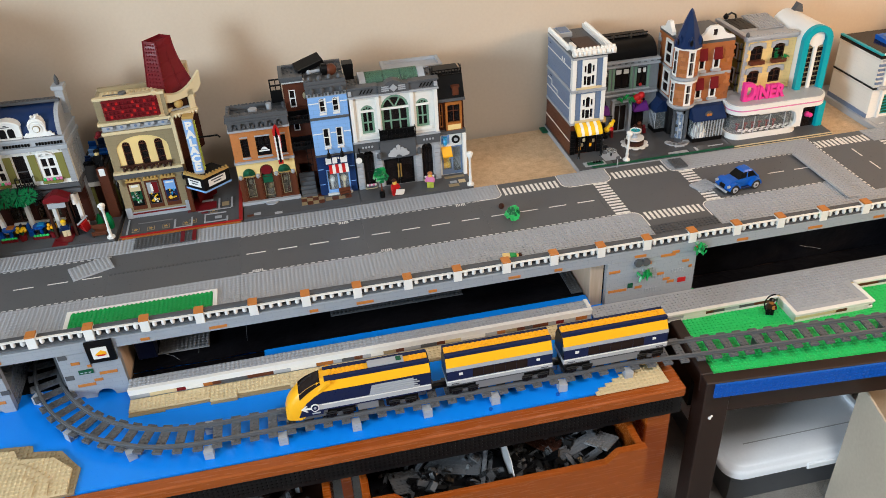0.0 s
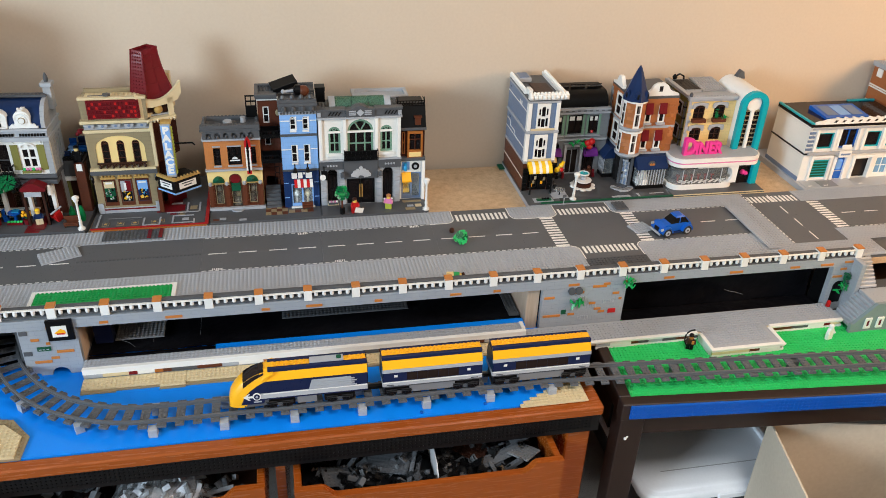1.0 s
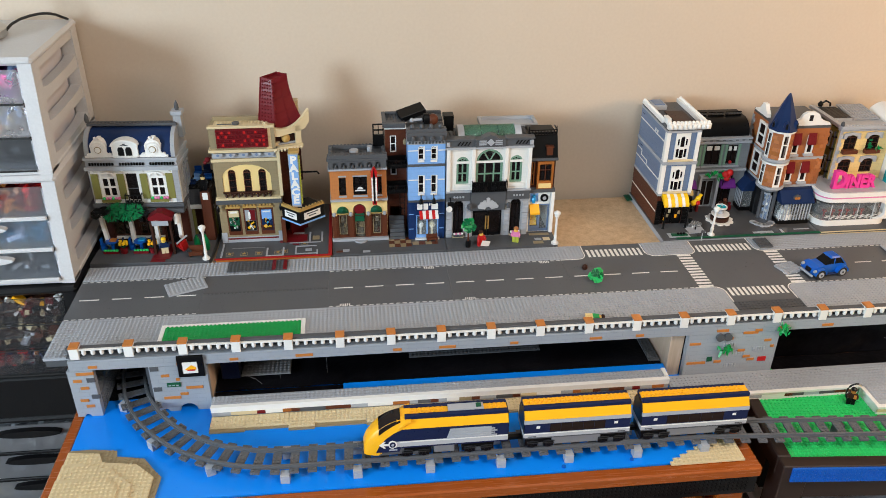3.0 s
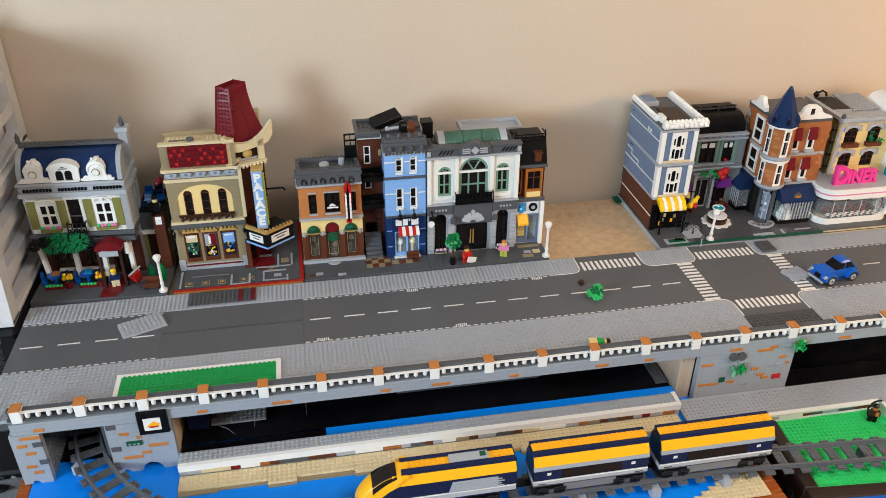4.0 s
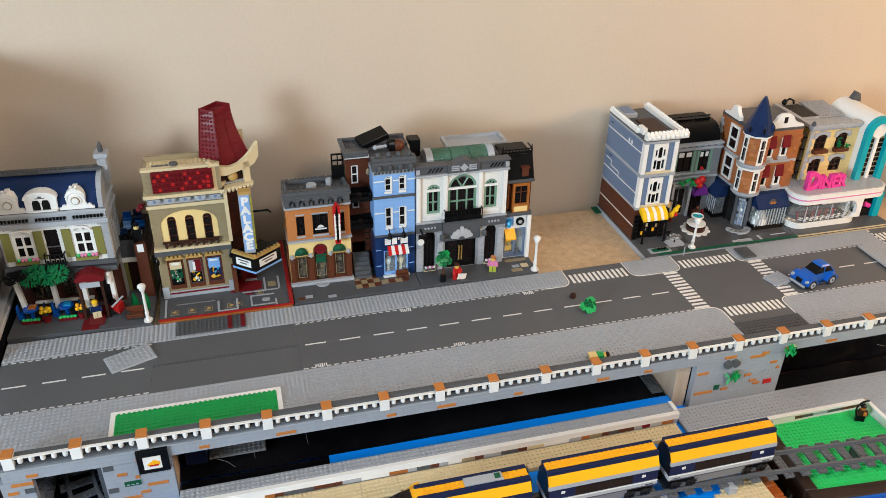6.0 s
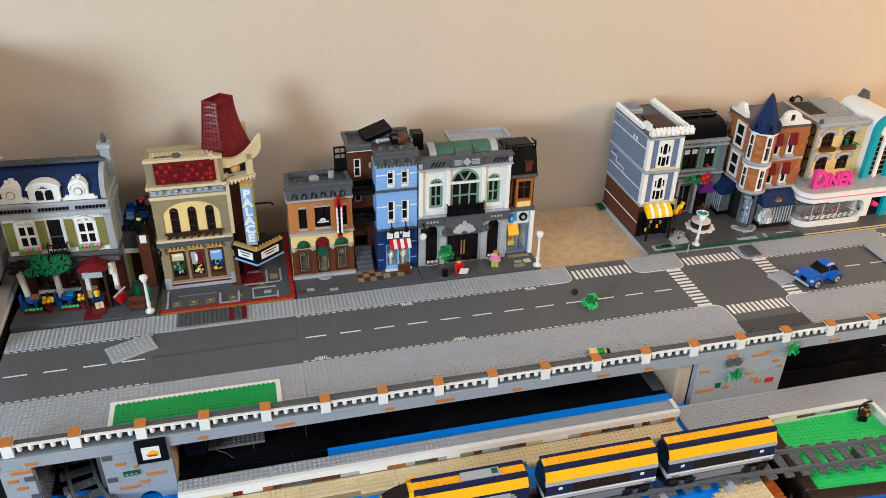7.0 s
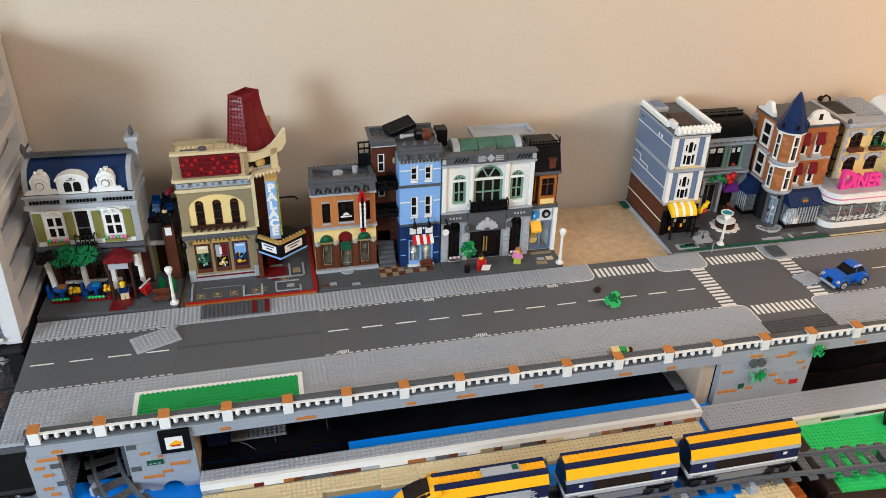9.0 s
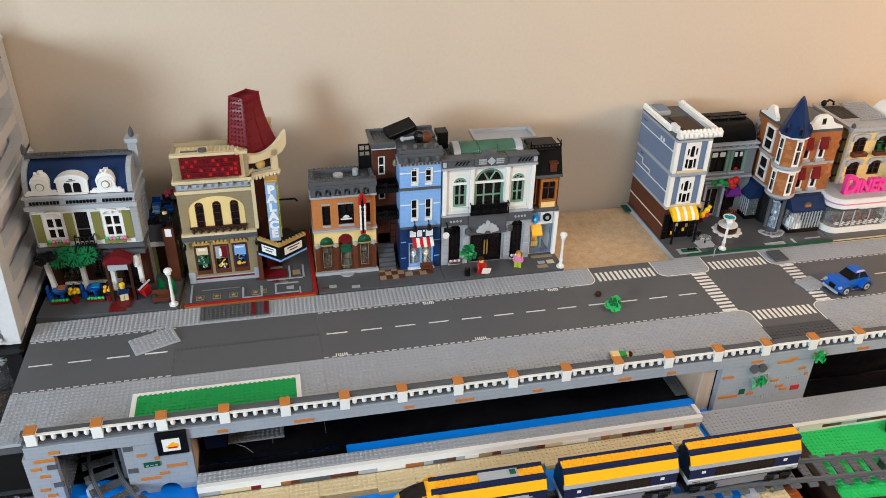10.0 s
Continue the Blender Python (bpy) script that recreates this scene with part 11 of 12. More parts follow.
local_part("handlebar", Geo().tube([(0.009, -0.009, 0.028), (0.009, 0.009, 0.028)], 0.0013), "light_grey", sc)
sc.matrix_world = pose(-0.440, 0.386, 0.0050, 20, 0, -48) @ Matrix.Scale(1.6, 4)
bal = thing("balloon_bunch", (0.848, 0.488, 0.0036), "bunch of red toy balloons with green leaves over the square", "balloons")
for dx, dz in ((0, 0), (0.011, 0.004), (0.006, -0.009)):
    part("balloon", Geo().ball((0.854 + dx, 0.488, 0.098 + dz), 0.0090, 12, 8), "red", bal, smooth=True)
part("string", Geo().tube([(0.848, 0.488, 0.0042), (0.849, 0.488, 0.055), (0.855, 0.488, 0.090)], 0.0009), "black", bal)
part("leaves", frond_cluster((0.832, 0.488, 0.096), 0.011, 0.002, 0.005, 18, 44, 0.012, 0.6), "green", bal)
ct = thing("cafe_table", (0.752, 0.385, 0.0036), "small grey round cafe table with chair on the square", "table")
part("top", Geo().cyl((0.752, 0.385, 0.0180), 0.0130, 0.0020, 16), "glass", ct)
part("stem", Geo().cyl((0.752, 0.385, 0.0046), 0.0018, 0.0134, 8), "black", ct)
part("foot", Geo().box(0.730, 0.772, 0.366, 0.404, 0.0037, 0.0045), "light_grey", ct)
part("chair", Geo().box(0.738, 0.748, 0.398, 0.406, 0.0046, 0.013).box(0.738, 0.748, 0.4045, 0.406, 0.013, 0.026), "dark_grey", ct)
sp = thing("street_sign", (0.745, 0.330, 0.0005), "tiny grey street sign on a clear post", "sign")
part("post", Geo().cyl((0.745, 0.330, 0.0026), 0.0012, 0.022, 6), "light_grey", sp)
part("board", box(0.741, 0.750, 0.3285, 0.3298, 0.0246, 0.0320), "dark_grey", sp)
for x, y in ((0.292, -0.222), (0.418, -0.217)):
    ds = thing("water_drop", (x, y, WATER), "small blue stud lying on the sea", "toy piece", "water studs")
    part("stud", Geo().cyl((x, y, WATER + 0.0001), 0.0035, 0.0030, 10), "blue", ds)
# grey ramp plates inside the tunnel
tn = thing("tunnel_wall", (-0.53, 0.07, WATER), "dark grey studded ramp beside the track in the tunnel", "toy wall")
part("ramp", Geo().prism([(0.016, WATER + 0.0002), (0.15, WATER + 0.0002), (0.15, -0.03), (0.016, -0.085)], -0.5845, -0.552, "yz"), "mid_grey", tn)
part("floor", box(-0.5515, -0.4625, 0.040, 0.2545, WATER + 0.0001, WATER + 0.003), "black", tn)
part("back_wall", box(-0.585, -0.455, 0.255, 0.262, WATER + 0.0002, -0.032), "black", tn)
g = Geo()
for i in range(4):
    for j in range(15):
        g.cyl((-0.5815 + i * STUD, 0.022 + j * STUD, -0.0822 + j * STUD * 0.41), 0.00245, 0.0020, 7)
for i in range(15):
    for j in range(9):
        y_, z_ = 0.022 + i * STUD, WATER + 0.006 + j * STUD
        if z_ < -0.090 + i * STUD * 0.41:
            g.cyl((-0.5520, y_, z_), 0.00245, 0.0017, 7, "x")
part("studs", g, "mid_grey", tn, kind="stuff")

# ---- castle stairs at the end of the platform ----
cs = thing("castle_stairs", (1.36, -0.05, GREEN), "grey toy stairway with sand green wall up to the street", "toy stairs")
part("front_wall", Geo().wall(1.298, 1.60, -0.098, -0.090, GREEN + 0.0002, -0.1150).prism([(1.304, -0.1149), (1.352, -0.0640), (1.60, -0.0640), (1.60, -0.1149)], -0.098, -0.090), "castle_grey", cs, "grey-green wall with white windows")
for x in (1.331, 1.362, 1.393):
    sw = part("window", Geo().wall(x, x + 0.016, -0.1010, -0.0981, -0.128, -0.100, [(x + 0.0045, x + 0.0125, -0.123, -0.106)]), "white", cs, "white window surround")
    part("pane", box(x + 0.0044, x + 0.0126, -0.0988, -0.0981, -0.1232, -0.1058), "dark_red", sw)
for k in range(9):
    part("step", box(1.298 + k * 0.0062, 1.600, -0.0898, -0.034, -0.1255 + k * 0.0068, -0.1190 + k * 0.0068, c=0.0005), "viaduct_grey", cs)
for k in range(9):
    part("upper_step", box(1.348, 1.392, -0.0338 + k * 0.0058, -0.0278 + k * 0.0058 + 0.02, -0.0640 + k * 0.0070, -0.0572 + k * 0.0070, c=0.0012), "light_grey", cs, "pale rounded step")
part("stair_wall", box(1.3355, 1.3475, -0.0336, -0.0024, GREEN + 0.0002, 0.0005, c=0.0008), "viaduct_grey", cs)
part("core", box(1.3478, 1.60, -0.0335, -0.0024, GREEN + 0.0002, -0.0645), "dark_grey", cs)
dw = [(1.302, -0.1188), (1.331, -0.1188), (1.331, -0.074)] + [(1.3165 + 0.0145 * math.cos(t), -0.074 + 0.0145 * math.sin(t)) for t in [math.pi * k / 8 for k in range(9)]] + [(1.302, -0.074)]
part("doorway", Geo().prism(dw, FY - 0.0010, FY - 0.0001), "black", pierD, "dark arched doorway")
iv = thing("wall_plant", (1.322, FY - 0.008, -0.062), "green toy leaves growing over the arched doorway", "plant", "wall plants")
part("leaves", frond_cluster((1.326, FY - 0.009, -0.050), 0.0060, 0.0024, 0.0075, 18, 52, 0.0090, 1.4), "dark_green", iv)
part("leaves", frond_cluster((1.319, FY - 0.010, -0.070), 0.0060, 0.0024, 0.0075, 18, 53, 0.0090, 1.4), "green", iv)

# ---- drawer clutter ----
def clutter(name, x0, x1, y0, y1, z, n, seed, mats, label):
    r = random.Random(seed)
    for mat in mats:
        g = Geo()
        for _ in range(n):
            l, w, h = r.choice((1, 2, 2, 3, 4, 8)) * STUD, r.choice((1, 1, 1, 2)) * STUD, r.choice((0.0032, 0.0032, 0.0097))
            b = Geo().box(-l / 2, l / 2, -w / 2, w / 2, 0, h)
            if r.random() < 0.6:
                b.studs(-l / 2, -w / 2, int(l / STUD), int(w / STUD), h, n=6)
            m = Matrix.Translation((r.uniform(x0, x1), r.uniform(y0, y1), z + r.uniform(0, 0.018))) @ Euler((r.uniform(-0.9, 0.9), r.uniform(-0.9, 0.9), r.uniform(0, 6.3))).to_matrix().to_4x4()
            b.move(m)
            g.add(b.v, b.f)
        single(name, g, mat, ((x0 + x1) / 2, (y0 + y1) / 2, z), label, "toy parts", kind="stuff")


single("parts_tray", box(0.062, 0.543, -0.285, 0.10, -0.3495, -0.270), "black_plastic", (0.3, -0.1, -0.3495), "dark tray filling the drawer under the loose parts", "tray")
clutter("loose_parts", 0.085, 0.300, -0.275, -0.06, -0.278, 150, 61, ("black", "black", "dark_grey"), "loose dark grey toy parts heaped in the drawer")
clutter("loose_parts", 0.330, 0.525, -0.275, -0.06, -0.278, 110, 62, ("dark_grey", "black", "black"), "loose grey toy parts heaped in the drawer")


def heap_plate(x, y, z, rx, ry, rz, nx, ny, mat):
    t = thing("loose_plate", (0, 0, 0), "%s studded plate tossed on the parts in the drawer" % mat.replace("_", " "), "toy plate", "plates in the drawer")
    local_part("plate", Geo().box(-nx * STUD / 2, nx * STUD / 2, -ny * STUD / 2, ny * STUD / 2, 0, 0.0031, c=0.0003), mat, t)
    local_part("studs", Geo().studs(-nx * STUD / 2, -ny * STUD / 2, nx, ny, 0.0031, n=6), mat, t)
    t.matrix_world = pose(x, y, z, rx, ry, rz)


for row in ((0.225, -0.215, -0.255, 12, -8, -24, 12, 6, "dark_grey"), (0.180, -0.165, -0.252, -14, 10, 30, 8, 4, "track_grey"), (0.275, -0.205, -0.246, 25, 18, 55, 10, 2, "dark_grey"), (0.130, -0.235, -0.258, 5, 14, 10, 8, 6, "dark_grey"),
            (0.270, -0.250, -0.250, -8, -20, 70, 12, 1, "track_grey"), (0.455, -0.235, -0.252, 10, -12, 12, 10, 3, "track_grey"), (0.500, -0.240, -0.246, -10, 8, 40, 6, 6, "mid_grey"), (0.510, -0.190, -0.243, 16, -10, 18, 8, 4, "track_grey"),
            (0.400, -0.205, -0.254, 8, 12, -35, 8, 6, "dark_brown"), (0.360, -0.165, -0.250, -12, -6, 20, 10, 4, "dark_grey"), (0.480, -0.150, -0.244, 14, 20, 80, 12, 2, "track_grey")):
    heap_plate(*row)
single("divider_card", Geo().prism([(-0.290, -0.266), (0.05, -0.266), (0.05, -0.205), (-0.20, -0.208), (-0.270, -0.216), (-0.288, -0.232)], 0.315, 0.3165, "yz"), "white_plastic", (0.317, -0.1, -0.266), "white plastic divider in the drawer", "divider")
single("parts_tray", box(-0.484, -0.024, -0.266, 0.10, -0.3495, -0.282), "dark_wood", (-0.25, -0.1, -0.3495), "dark tray in the second drawer", "tray")
clutter("loose_parts", -0.46, -0.06, -0.245, -0.08, -0.282, 60, 63, ("dark_grey", "mid_grey", "black"), "loose grey toy parts lying in the second drawer")
clutter("loose_parts", -0.27, -0.13, -0.250, -0.14, -0.268, 40, 65, ("light_grey", "mid_grey"), "pale grey toy parts heaped in a clear bag")
bag = []
for jj in range(15):
    for ii in range(21):
        u, v = ii / 20, jj / 14
        bag.append((-0.29 + 0.18 * u, -0.258 + 0.14 * v, -0.276 + 0.048 * (math.sin(math.pi * u) * math.sin(math.pi * v)) ** 0.5 + 0.006 * noise.noise(Vector((u * 9, v * 8, 4.0)))))
single("clear_bag", Geo().add(bag, [(q * 21 + p, q * 21 + p + 1, q * 21 + p + 22, q * 21 + p + 21) for q in range(14) for p in range(20)]), "bag_film", (-0.20, -0.19, -0.276), "crumpled clear plastic bag over grey toy parts", "bag", smooth=True).visible_shadow = False

# ---- white handset on the table edge ----
hs = thing("remote_handset", (-0.556, -0.282, -0.150), "white toy remote control handset with orange button and red dials", "remote control")
part("body", Geo().box(-0.600, -0.511, -0.300, -0.2575, -0.158, -0.133, c=0.009), "white", hs, smooth=True)
part("lower_shell", Geo().box(-0.599, -0.512, -0.298, -0.2585, -0.176, -0.1565, c=0.007), "light_grey", hs, "pale grey lower shell")
part("orange_button", Geo().box(-0.589, -0.566, -0.290, -0.276, -0.1332, -0.1300, c=0.0008), "amber", hs, "orange button")
for x in (-0.583, -0.529):
    dl = part("dial", Geo().cyl((x, -0.2985, -0.151), 0.0115, -0.008, 16, "y"), "white", hs)
    part("dial_mark", Geo().cyl((x, -0.3066, -0.151), 0.0062, -0.0012, 12, "y"), "red", dl, "red dial centre")
    for k in range(8):
        a = 2 * math.pi * k / 8
        part("dial_rib", Geo().cyl((x + 0.0112 * math.cos(a), -0.2990, -0.151 + 0.0112 * math.sin(a)), 0.0014, -0.0074, 6, "y"), "white", dl)
part("green_led", Geo().box(-0.559, -0.552, -0.3012, -0.2995, -0.152, -0.147), "dark_green", hs)

# ---- storage tote and carton under the side table ----
tt = thing("storage_tote", (1.05, 0.05, FLOOR), "low grey plastic storage tote with a pale snap-on lid", "storage box")
part("bin", Geo().add([(0.846, -0.172, FLOOR + 0.001), (1.195, -0.172, FLOOR + 0.001), (1.195, 0.205, FLOOR + 0.001), (0.846, 0.205, FLOOR + 0.001), (0.832, -0.192, -0.4905), (1.209, -0.192, -0.4905), (1.209, 0.220, -0.4905), (0.832, 0.220, -0.4905)],
                      [(0, 3, 2, 1), (4, 5, 6, 7), (0, 1, 5, 4), (1, 2, 6, 5), (2, 3, 7, 6), (3, 0, 4, 7)]), "dark_grey", tt, "slate grey bin")
def moulded(x0, x1, y0, y1, r, rows, n=6):
    """A smooth moulded form: rounded rectangles, each drawn in by an inset at its height."""
    vs, fs, m = [], [], 4 * (n + 1)
    for d, z in rows:
        rr = max(r - d * 0.5, 0.004)
        for cx, cy, a0 in ((x1 - d - rr, y1 - d - rr, 0), (x0 + d + rr, y1 - d - rr, 90), (x0 + d + rr, y0 + d + rr, 180), (x1 - d - rr, y0 + d + rr, 270)):
            vs += [(cx + rr * math.cos(radians(a0 + 90 * q / n)), cy + rr * math.sin(radians(a0 + 90 * q / n)), z) for q in range(n + 1)]
    for k in range(len(rows) - 1):
        fs += [(k * m + q, k * m + (q + 1) % m, (k + 1) * m + (q + 1) % m, (k + 1) * m + q) for q in range(m)]
    fs += [tuple(range(m - 1, -1, -1)), tuple(range(len(vs) - m, len(vs)))]
    return Geo().add(vs, fs)


part("lid", moulded(0.812, 1.228, -0.213, 0.240, 0.042, [(0.003, -0.492), (0.0, -0.489), (0.0, -0.476), (0.002, -0.472), (0.006, -0.4695), (0.013, -0.4685), (0.015, -0.4665), (0.018, -0.4645), (0.026, -0.4633), (0.058, -0.4625), (0.062, -0.4622)]), "tote_plastic", tt, "pale plastic lid", smooth=True)
# Grey strip laid on the lid stands in for a shaded groove.
part("lid_groove", box(0.880, 1.160, -0.1440, -0.1415, -0.4626, -0.4618), "silver", tt, "thin grey strip painting the shade of the lid's groove")
part("lid_ridge", box(1.172, 1.188, -0.125, 0.160, -0.4626, -0.4530, c=0.003), "tote_plastic", tt)
part("lid_latch", box(0.995, 1.075, -0.2175, -0.2115, -0.4950, -0.4790, c=0.002), "tote_plastic", tt)
cb = thing("carton", (0, 0, 0), "open plain brown cardboard carton on the carpet", "carton")
W_, D_, H_ = 0.38, 0.30, 0.358
t_ = 0.004
local_part("side", Geo().box(0, t_, -D_, 0, 0, H_), "cardboard", cb)
local_part("side", Geo().box(W_ - t_, W_, -D_, 0, 0, H_), "cardboard", cb)
local_part("side", Geo().box(t_, W_ - t_, -t_, 0, 0, H_), "cardboard", cb)
local_part("side", Geo().box(t_, W_ - t_, -D_, -D_ + t_, 0, H_), "cardboard", cb)
local_part("bottom", Geo().box(t_, W_ - t_, -D_ + t_, -t_, 0, t_), "cardboard", cb)
cb.matrix_world = pose(1.055, -0.225, FLOOR + 0.001, 0, 0, -12)


# ---- drawer tower ----
def tower_unit(x0, x1, yf, yb, z0, z1, top_yf, tints, label, frame="white_plastic", contents=(), trims=True, lip="white_plastic"):
    u = thing("drawer_unit", ((x0 + x1) / 2, (yf + yb) / 2, z0), label, "drawer unit", "drawer units")
    n = len(tints)
    fw, h = 0.026, (z1 - z0 - 0.030) / n

    def fy(z):
        return yf + (top_yf - yf) * (z - z0) / (z1 - z0)
    for s, xx in ((0, x0), (1, x1 - fw)):
        part("front_post", Geo().prism([(fy(z0), z0), (fy(z0) + 0.040, z0), (fy(z1) + 0.040, z1), (fy(z1), z1)], xx, xx + fw, "yz"), frame, u)
        part("rear_post", box(xx, xx + fw, yb - 0.035, yb, z0, z1), frame, u)
        for k in range(n + 1):
            zz = z0 + 0.006 + k * h
            g = Geo()
            m = 8
            ya, yc = fy(zz) + 0.0402, yb - 0.0352
            for q in range(m):
                t0, t1 = q / m, (q + 1) / m
                za, zb = zz + 0.007 * (2 * t0 - 1) ** 4, zz + 0.007 * (2 * t1 - 1) ** 4
                g.prism([(ya + (yc - ya) * t0, zz - 0.006), (ya + (yc - ya) * t1, zz - 0.006), (ya + (yc - ya) * t1, zb + 0.016), (ya + (yc - ya) * t0, za + 0.016)], xx + 0.002, xx + fw - 0.002, "yz")
            part("side_rail", g, frame, u)
    part("top", Geo().box(x0 - 0.004, x1 + 0.004, fy(z1) - 0.004, yb + 0.002, z1 - 0.014, z1 + 0.002, c=0.006), frame, u)
    part("base", Geo().box(x0, x1, fy(z0), yb, z0 + 0.0002, z0 + 0.010, c=0.002), frame, u)
    part("back_panel", box(x0 + fw, x1 - fw, yb - 0.030, yb - 0.026, z0 + 0.011, z1 - 0.015), frame, u)
    for k in range(n):
        za, zb = z0 + 0.012 + k * h, z0 + k * h + h + 0.004
        ya, yc = fy(za) - 0.002, fy(zb) - 0.002
        xa, xb = x0 + fw + 0.002, x1 - fw - 0.002
        d = part("drawer", Geo().prism([(ya, za), (yb - 0.04, za), (yb - 0.04, za + 0.004), (ya + 0.004, za + 0.004)], xa, xb, "yz"), tints[k], u, "translucent plastic drawer")
        part("drawer_front", Geo().prism([(ya, za + 0.0042), (ya + 0.003, za + 0.0042), (yc + 0.003, zb + 0.0055), (yc, zb + 0.0055)], xa, xb, "yz"), tints[k], d)
        part("drawer_side", Geo().box(xb - 0.0025, xb - 0.0002, fy(zb) + 0.002, yb - 0.04, za + 0.0042, zb - 0.002), "drawer_frosted" if frame == "white_plastic" else tints[k], d)
        xm = (x0 + x1) / 2
        arc = [(xm + (x1 - x0) * 0.21 * math.cos(t), zb - 0.010 + 0.010 * math.sin(t)) for t in [2 * math.pi * q / 20 for q in range(20)]]
        part("handle", Geo().prism(arc, yc - 0.014, yc - 0.0005), lip, d, "rounded pull lip")
        if trims:
            part("trim", Geo().box(x0 + fw + 0.001, x1 - fw - 0.001, ya - 0.006, ya - 0.0005, za - 0.004, za + 0.005, c=0.0015), frame, d)
        else:
            part("dark_seam", Geo().box(xa, xb, ya - 0.0012, ya - 0.0003, za - 0.004, za - 0.0005), "rubber", d)
        if k < len(contents):
            bed, full = contents[k][0], contents[k][1]
            r = random.Random(77 + k + int(z0 * 100))
            nb = 16
            top = [[za + 0.0045 + (zb - za) * full * (0.86 + 0.28 * noise.noise(Vector((i * 0.9, j * 0.9, z0 * 40 + k)))) for j in range(nb + 1)] for i in range(nb + 1)]
            g = Geo()
            y_in, y_out = ya + 0.024 + (top_yf - yf) / (z1 - z0) * (zb - za) * full, yb - 0.045
            pv = [(xa + 0.004 + (xb - 0.024 - xa) * i / nb, y_in + (y_out - y_in) * j / nb, top[i][j]) for i in range(nb + 1) for j in range(nb + 1)]
            low = [(x, y, za + 0.0044) for x, y, z in pv]
            w = nb + 1
            fs = [(i * w + j, (i + 1) * w + j, (i + 1) * w + j + 1, i * w + j + 1) for i in range(nb) for j in range(nb)]
            fs += [(i * w + w * w, (i + 1) * w + w * w, (i + 1) * w, i * w) for i in range(nb)]
            fs += [(nb * w + j + w * w, nb * w + j + 1 + w * w, nb * w + j + 1, nb * w + j) for j in range(nb)]
            part("brick_heap", g.add(pv + low, fs), bed, d, "loose toy bricks filling the drawer")
            mats = contents[k][2:]
            packs = {m: Geo() for m in mats}

            def drop(x, y, z):
                l, wd, hh = r.choice((0.008, 0.016, 0.016, 0.024, 0.032)), r.choice((0.008, 0.008, 0.016)), r.choice((0.0032, 0.0096, 0.0096))
                m = Matrix.Translation((x, y, z)) @ Euler((r.uniform(-0.9, 0.9), r.uniform(-0.9, 0.9), r.uniform(0, 6.3))).to_matrix().to_4x4()
                b = Geo().box(-l / 2, l / 2, -wd / 2, wd / 2, -hh / 2, hh / 2)
                if l < 0.02:
                    b.studs(-l / 2, -wd / 2, int(l / 0.008), int(wd / 0.008), hh / 2, n=6, pitch=0.008)
                b.move(m)
                packs[r.choice(mats)].add(b.v, b.f)
            hgt = (zb - za) * full
            for ix in range(16):
                for iz in range(4):
                    fz = (iz + r.uniform(0.1, 0.9)) / 4
                    drop(xa + 0.018 + (xb - xa - 0.036) * (ix + r.random()) / 16, ya + 0.020 + (yc - ya) * fz + r.uniform(0, 0.010), za + 0.010 + hgt * fz)
            for iy in range(12):
                for iz in range(3):
                    drop(xb - 0.018 - r.uniform(0, 0.006), y_in + 0.02 + (y_out - y_in - 0.04) * (iy + r.random()) / 12, za + 0.012 + hgt * 0.9 * (iz + r.random()) / 3)
            for _ in range(40):
                drop(r.uniform(xa + 0.02, xb - 0.02), r.uniform(y_in + 0.03, y_in + 0.14), za + 0.006 + hgt * r.uniform(0.9, 1.12))
            for mat, g in packs.items():
                part("contents", g, mat, d, "loose toy bricks inside the drawer", kind="stuff")
    return u


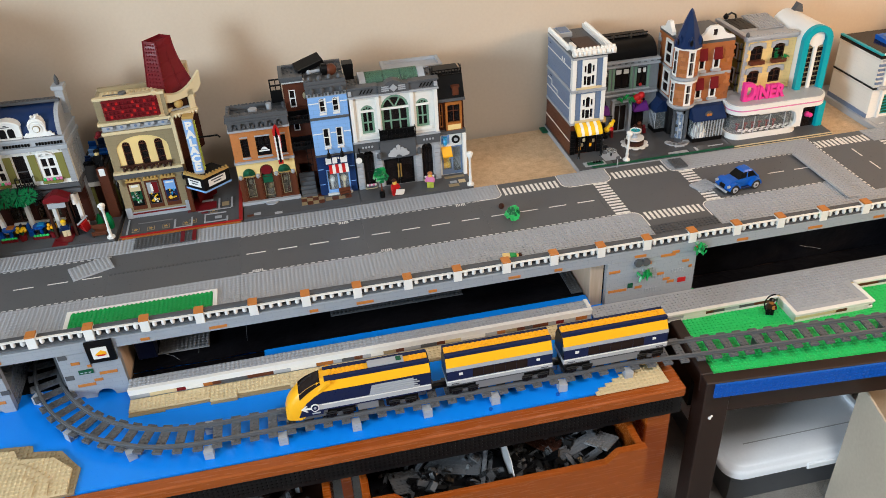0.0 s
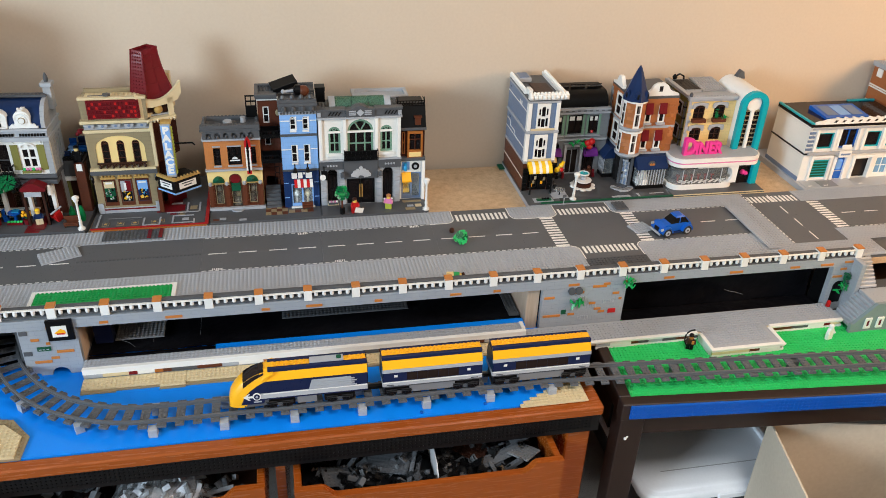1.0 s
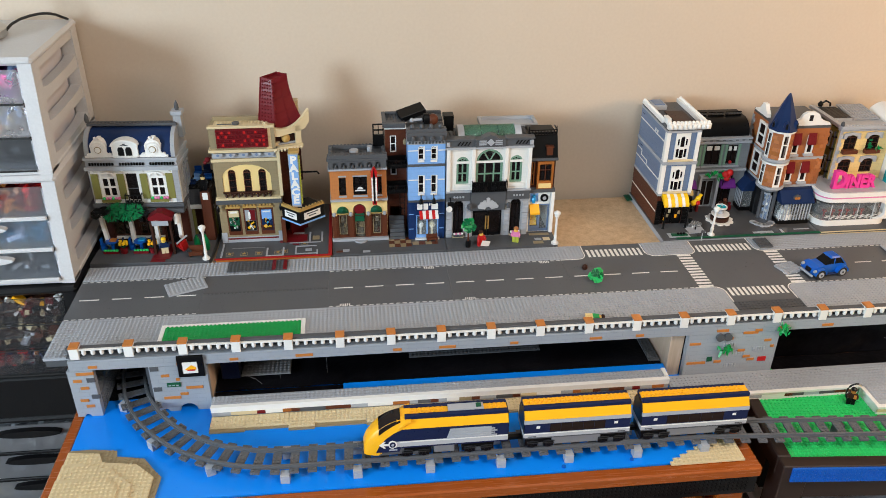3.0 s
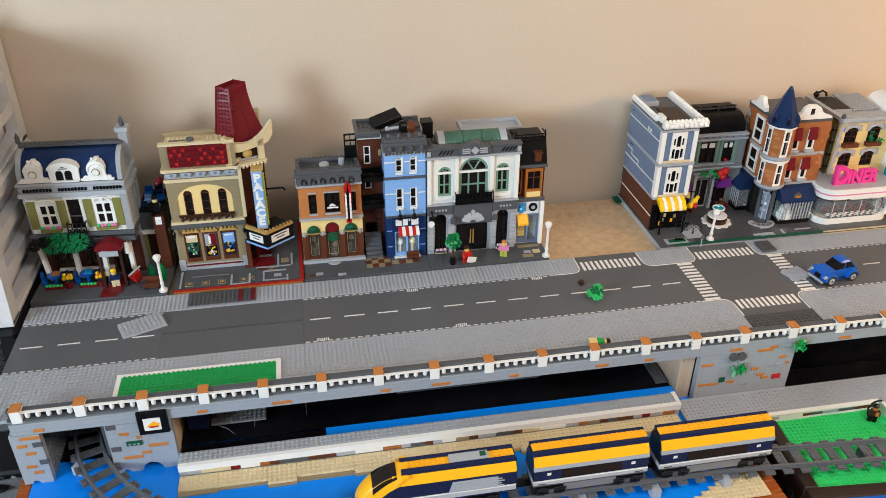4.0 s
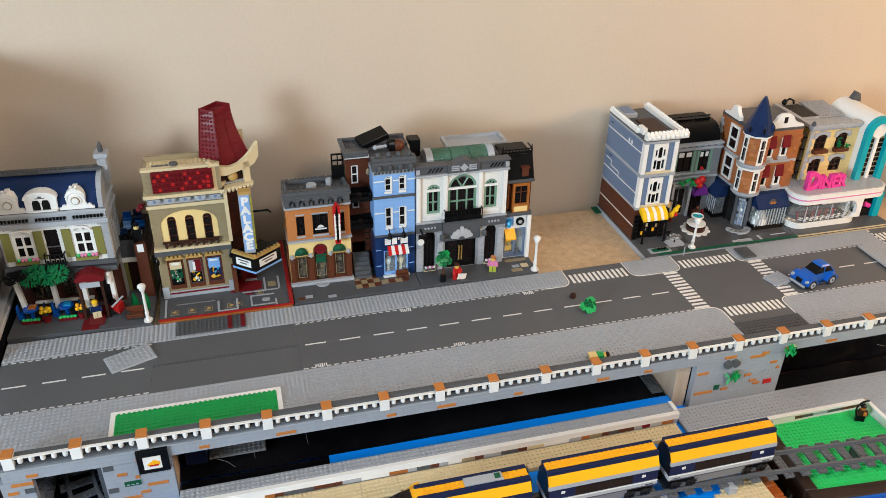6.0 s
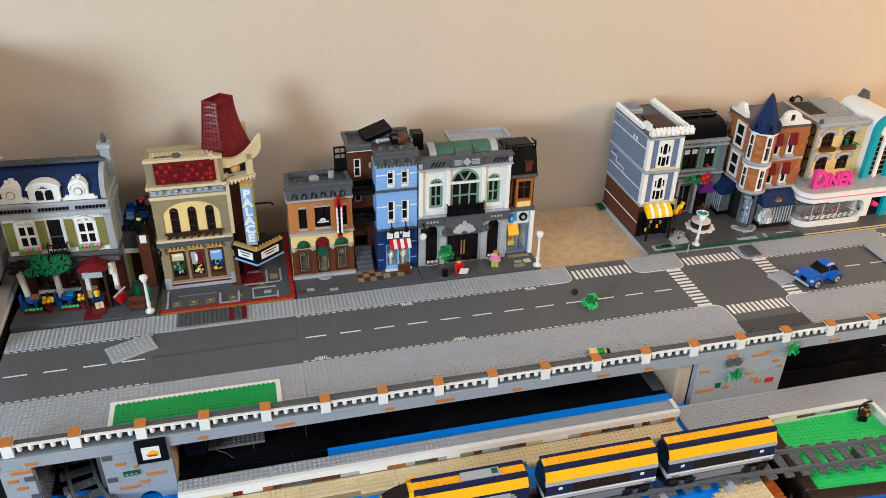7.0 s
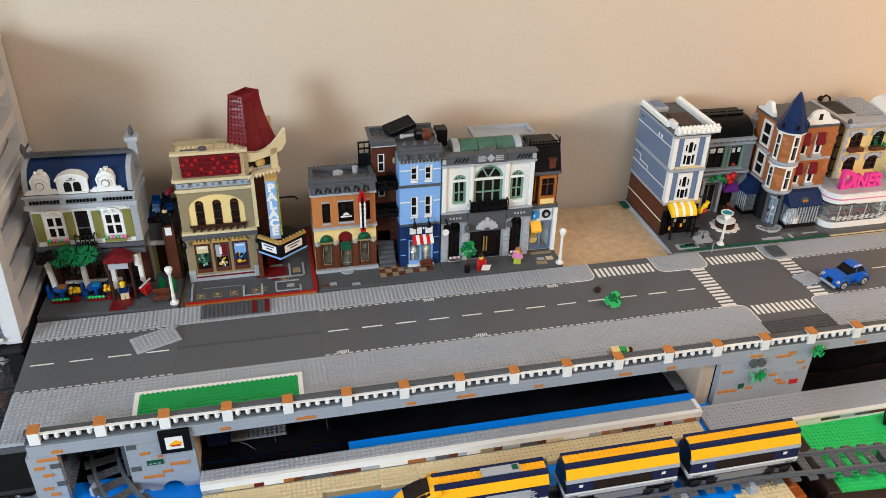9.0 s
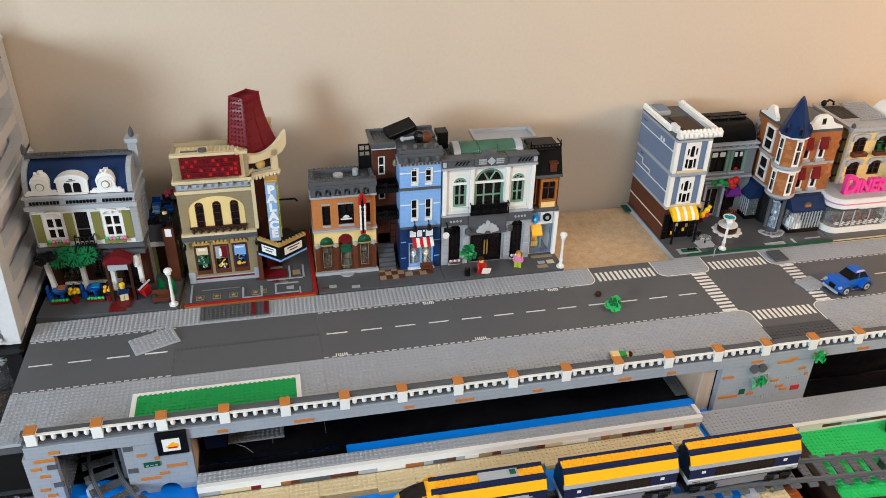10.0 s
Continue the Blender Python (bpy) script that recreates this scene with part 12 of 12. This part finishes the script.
TX0, TX1 = -1.020, -0.652
# Some brick colours are darkened for shade the drawer plastic doesn't cast.
tower_unit(TX0, TX1, 0.300, 0.618, 0.242, 0.470, 0.325, ["drawer_grey", "drawer_clear", "drawer_clear"], "white plastic three-drawer unit full of loose toy bricks", contents=[["black", 0.74, "black", "dark_grey", "black"], ["dark_brown", 0.62, "dark_grey", "dark_grey", "dark_orange", "sand_blue", "dark_tan"], ["purple", 0.80, "magenta", "purple", "dark_pink", "dark_pink", "sand_blue"]], trims=False, lip="drawer_clear")
tower_unit(TX0, TX1, 0.275, 0.618, 0.004, 0.2395, 0.298, ["drawer_grey", "drawer_plastic", "drawer_plastic"], "lower white plastic three-drawer unit with sorted bricks", contents=[["dark_grey", 0.70, "dark_grey", "dark_grey", "light_grey"], ["shaded_azure", 0.80, "shaded_azure", "sand_blue", "shaded_azure"], ["dark_red", 0.72, "dark_red", "red", "dark_red", "dark_orange"]])
tower_unit(TX0, TX1, 0.250, 0.618, -0.222, -0.0005, 0.262, ["drawer_smoke"] * 3, "black-framed unit of clear drawers with mixed bricks", frame="black_plastic", contents=[["black", 0.60, "dark_blue", "dark_grey", "red", "black", "dark_blue", "orange_cap"], ["dark_brown", 0.62, "tan", "dark_tan", "brown", "dark_brown", "light_grey", "dark_brown"], ["dark_brown", 0.66, "dark_brown", "tan", "brown", "black", "amber", "white", "dark_red"]], trims=False, lip="drawer_smoke")
single("storage_plinth", box(TX0, TX1, 0.25, 0.618, -0.3345, -0.2225, c=0.004), "black_plastic", (-0.83, 0.4, -0.3345), "plain black shelf box under the drawer units", "cabinet")
tower_unit(-0.990, TX1, 0.250, 0.618, FLOOR + 0.001, -0.335, 0.252, ["drawer_dusk"] * 3, "low black drawer unit with frosted fronts on the carpet", frame="black_plastic", contents=[["tan", 0.40, "light_grey", "tan", "white"], ["mid_grey", 0.55, "light_grey", "dark_grey"], ["mid_grey", 0.55, "light_grey", "white", "dark_grey"]], trims=True, lip="black_plastic")

# desk lamp foot on the tower
dl = thing("desk_lamp", (-0.815, 0.470, 0.472), "brushed metal desk lamp with round foot on the drawer tower", "lamp")
part("foot", Geo().turned((-0.815, 0.470, 0.4725), [(0.070, 0), (0.074, 0.004), (0.074, 0.016), (0.068, 0.021), (0.020, 0.022)], 32), "brushed_metal", dl, smooth=True)
part("stem", Geo().tube([(-0.785, 0.470, 0.494), (-0.792, 0.470, 0.60), (-0.800, 0.470, 0.80)], 0.009, 14), "brushed_metal", dl, smooth=True)
part("cable", Geo().tube([(-0.748, 0.474, 0.476), (-0.744, 0.482, 0.484), (-0.735, 0.494, 0.493), (-0.722, 0.508, 0.499), (-0.707, 0.522, 0.502), (-0.693, 0.535, 0.503), (-0.680, 0.548, 0.501), (-0.668, 0.560, 0.495), (-0.661, 0.578, 0.485), (-0.659, 0.600, 0.476)], 0.0028, 8), "rubber", dl, "black power cable", smooth=True)
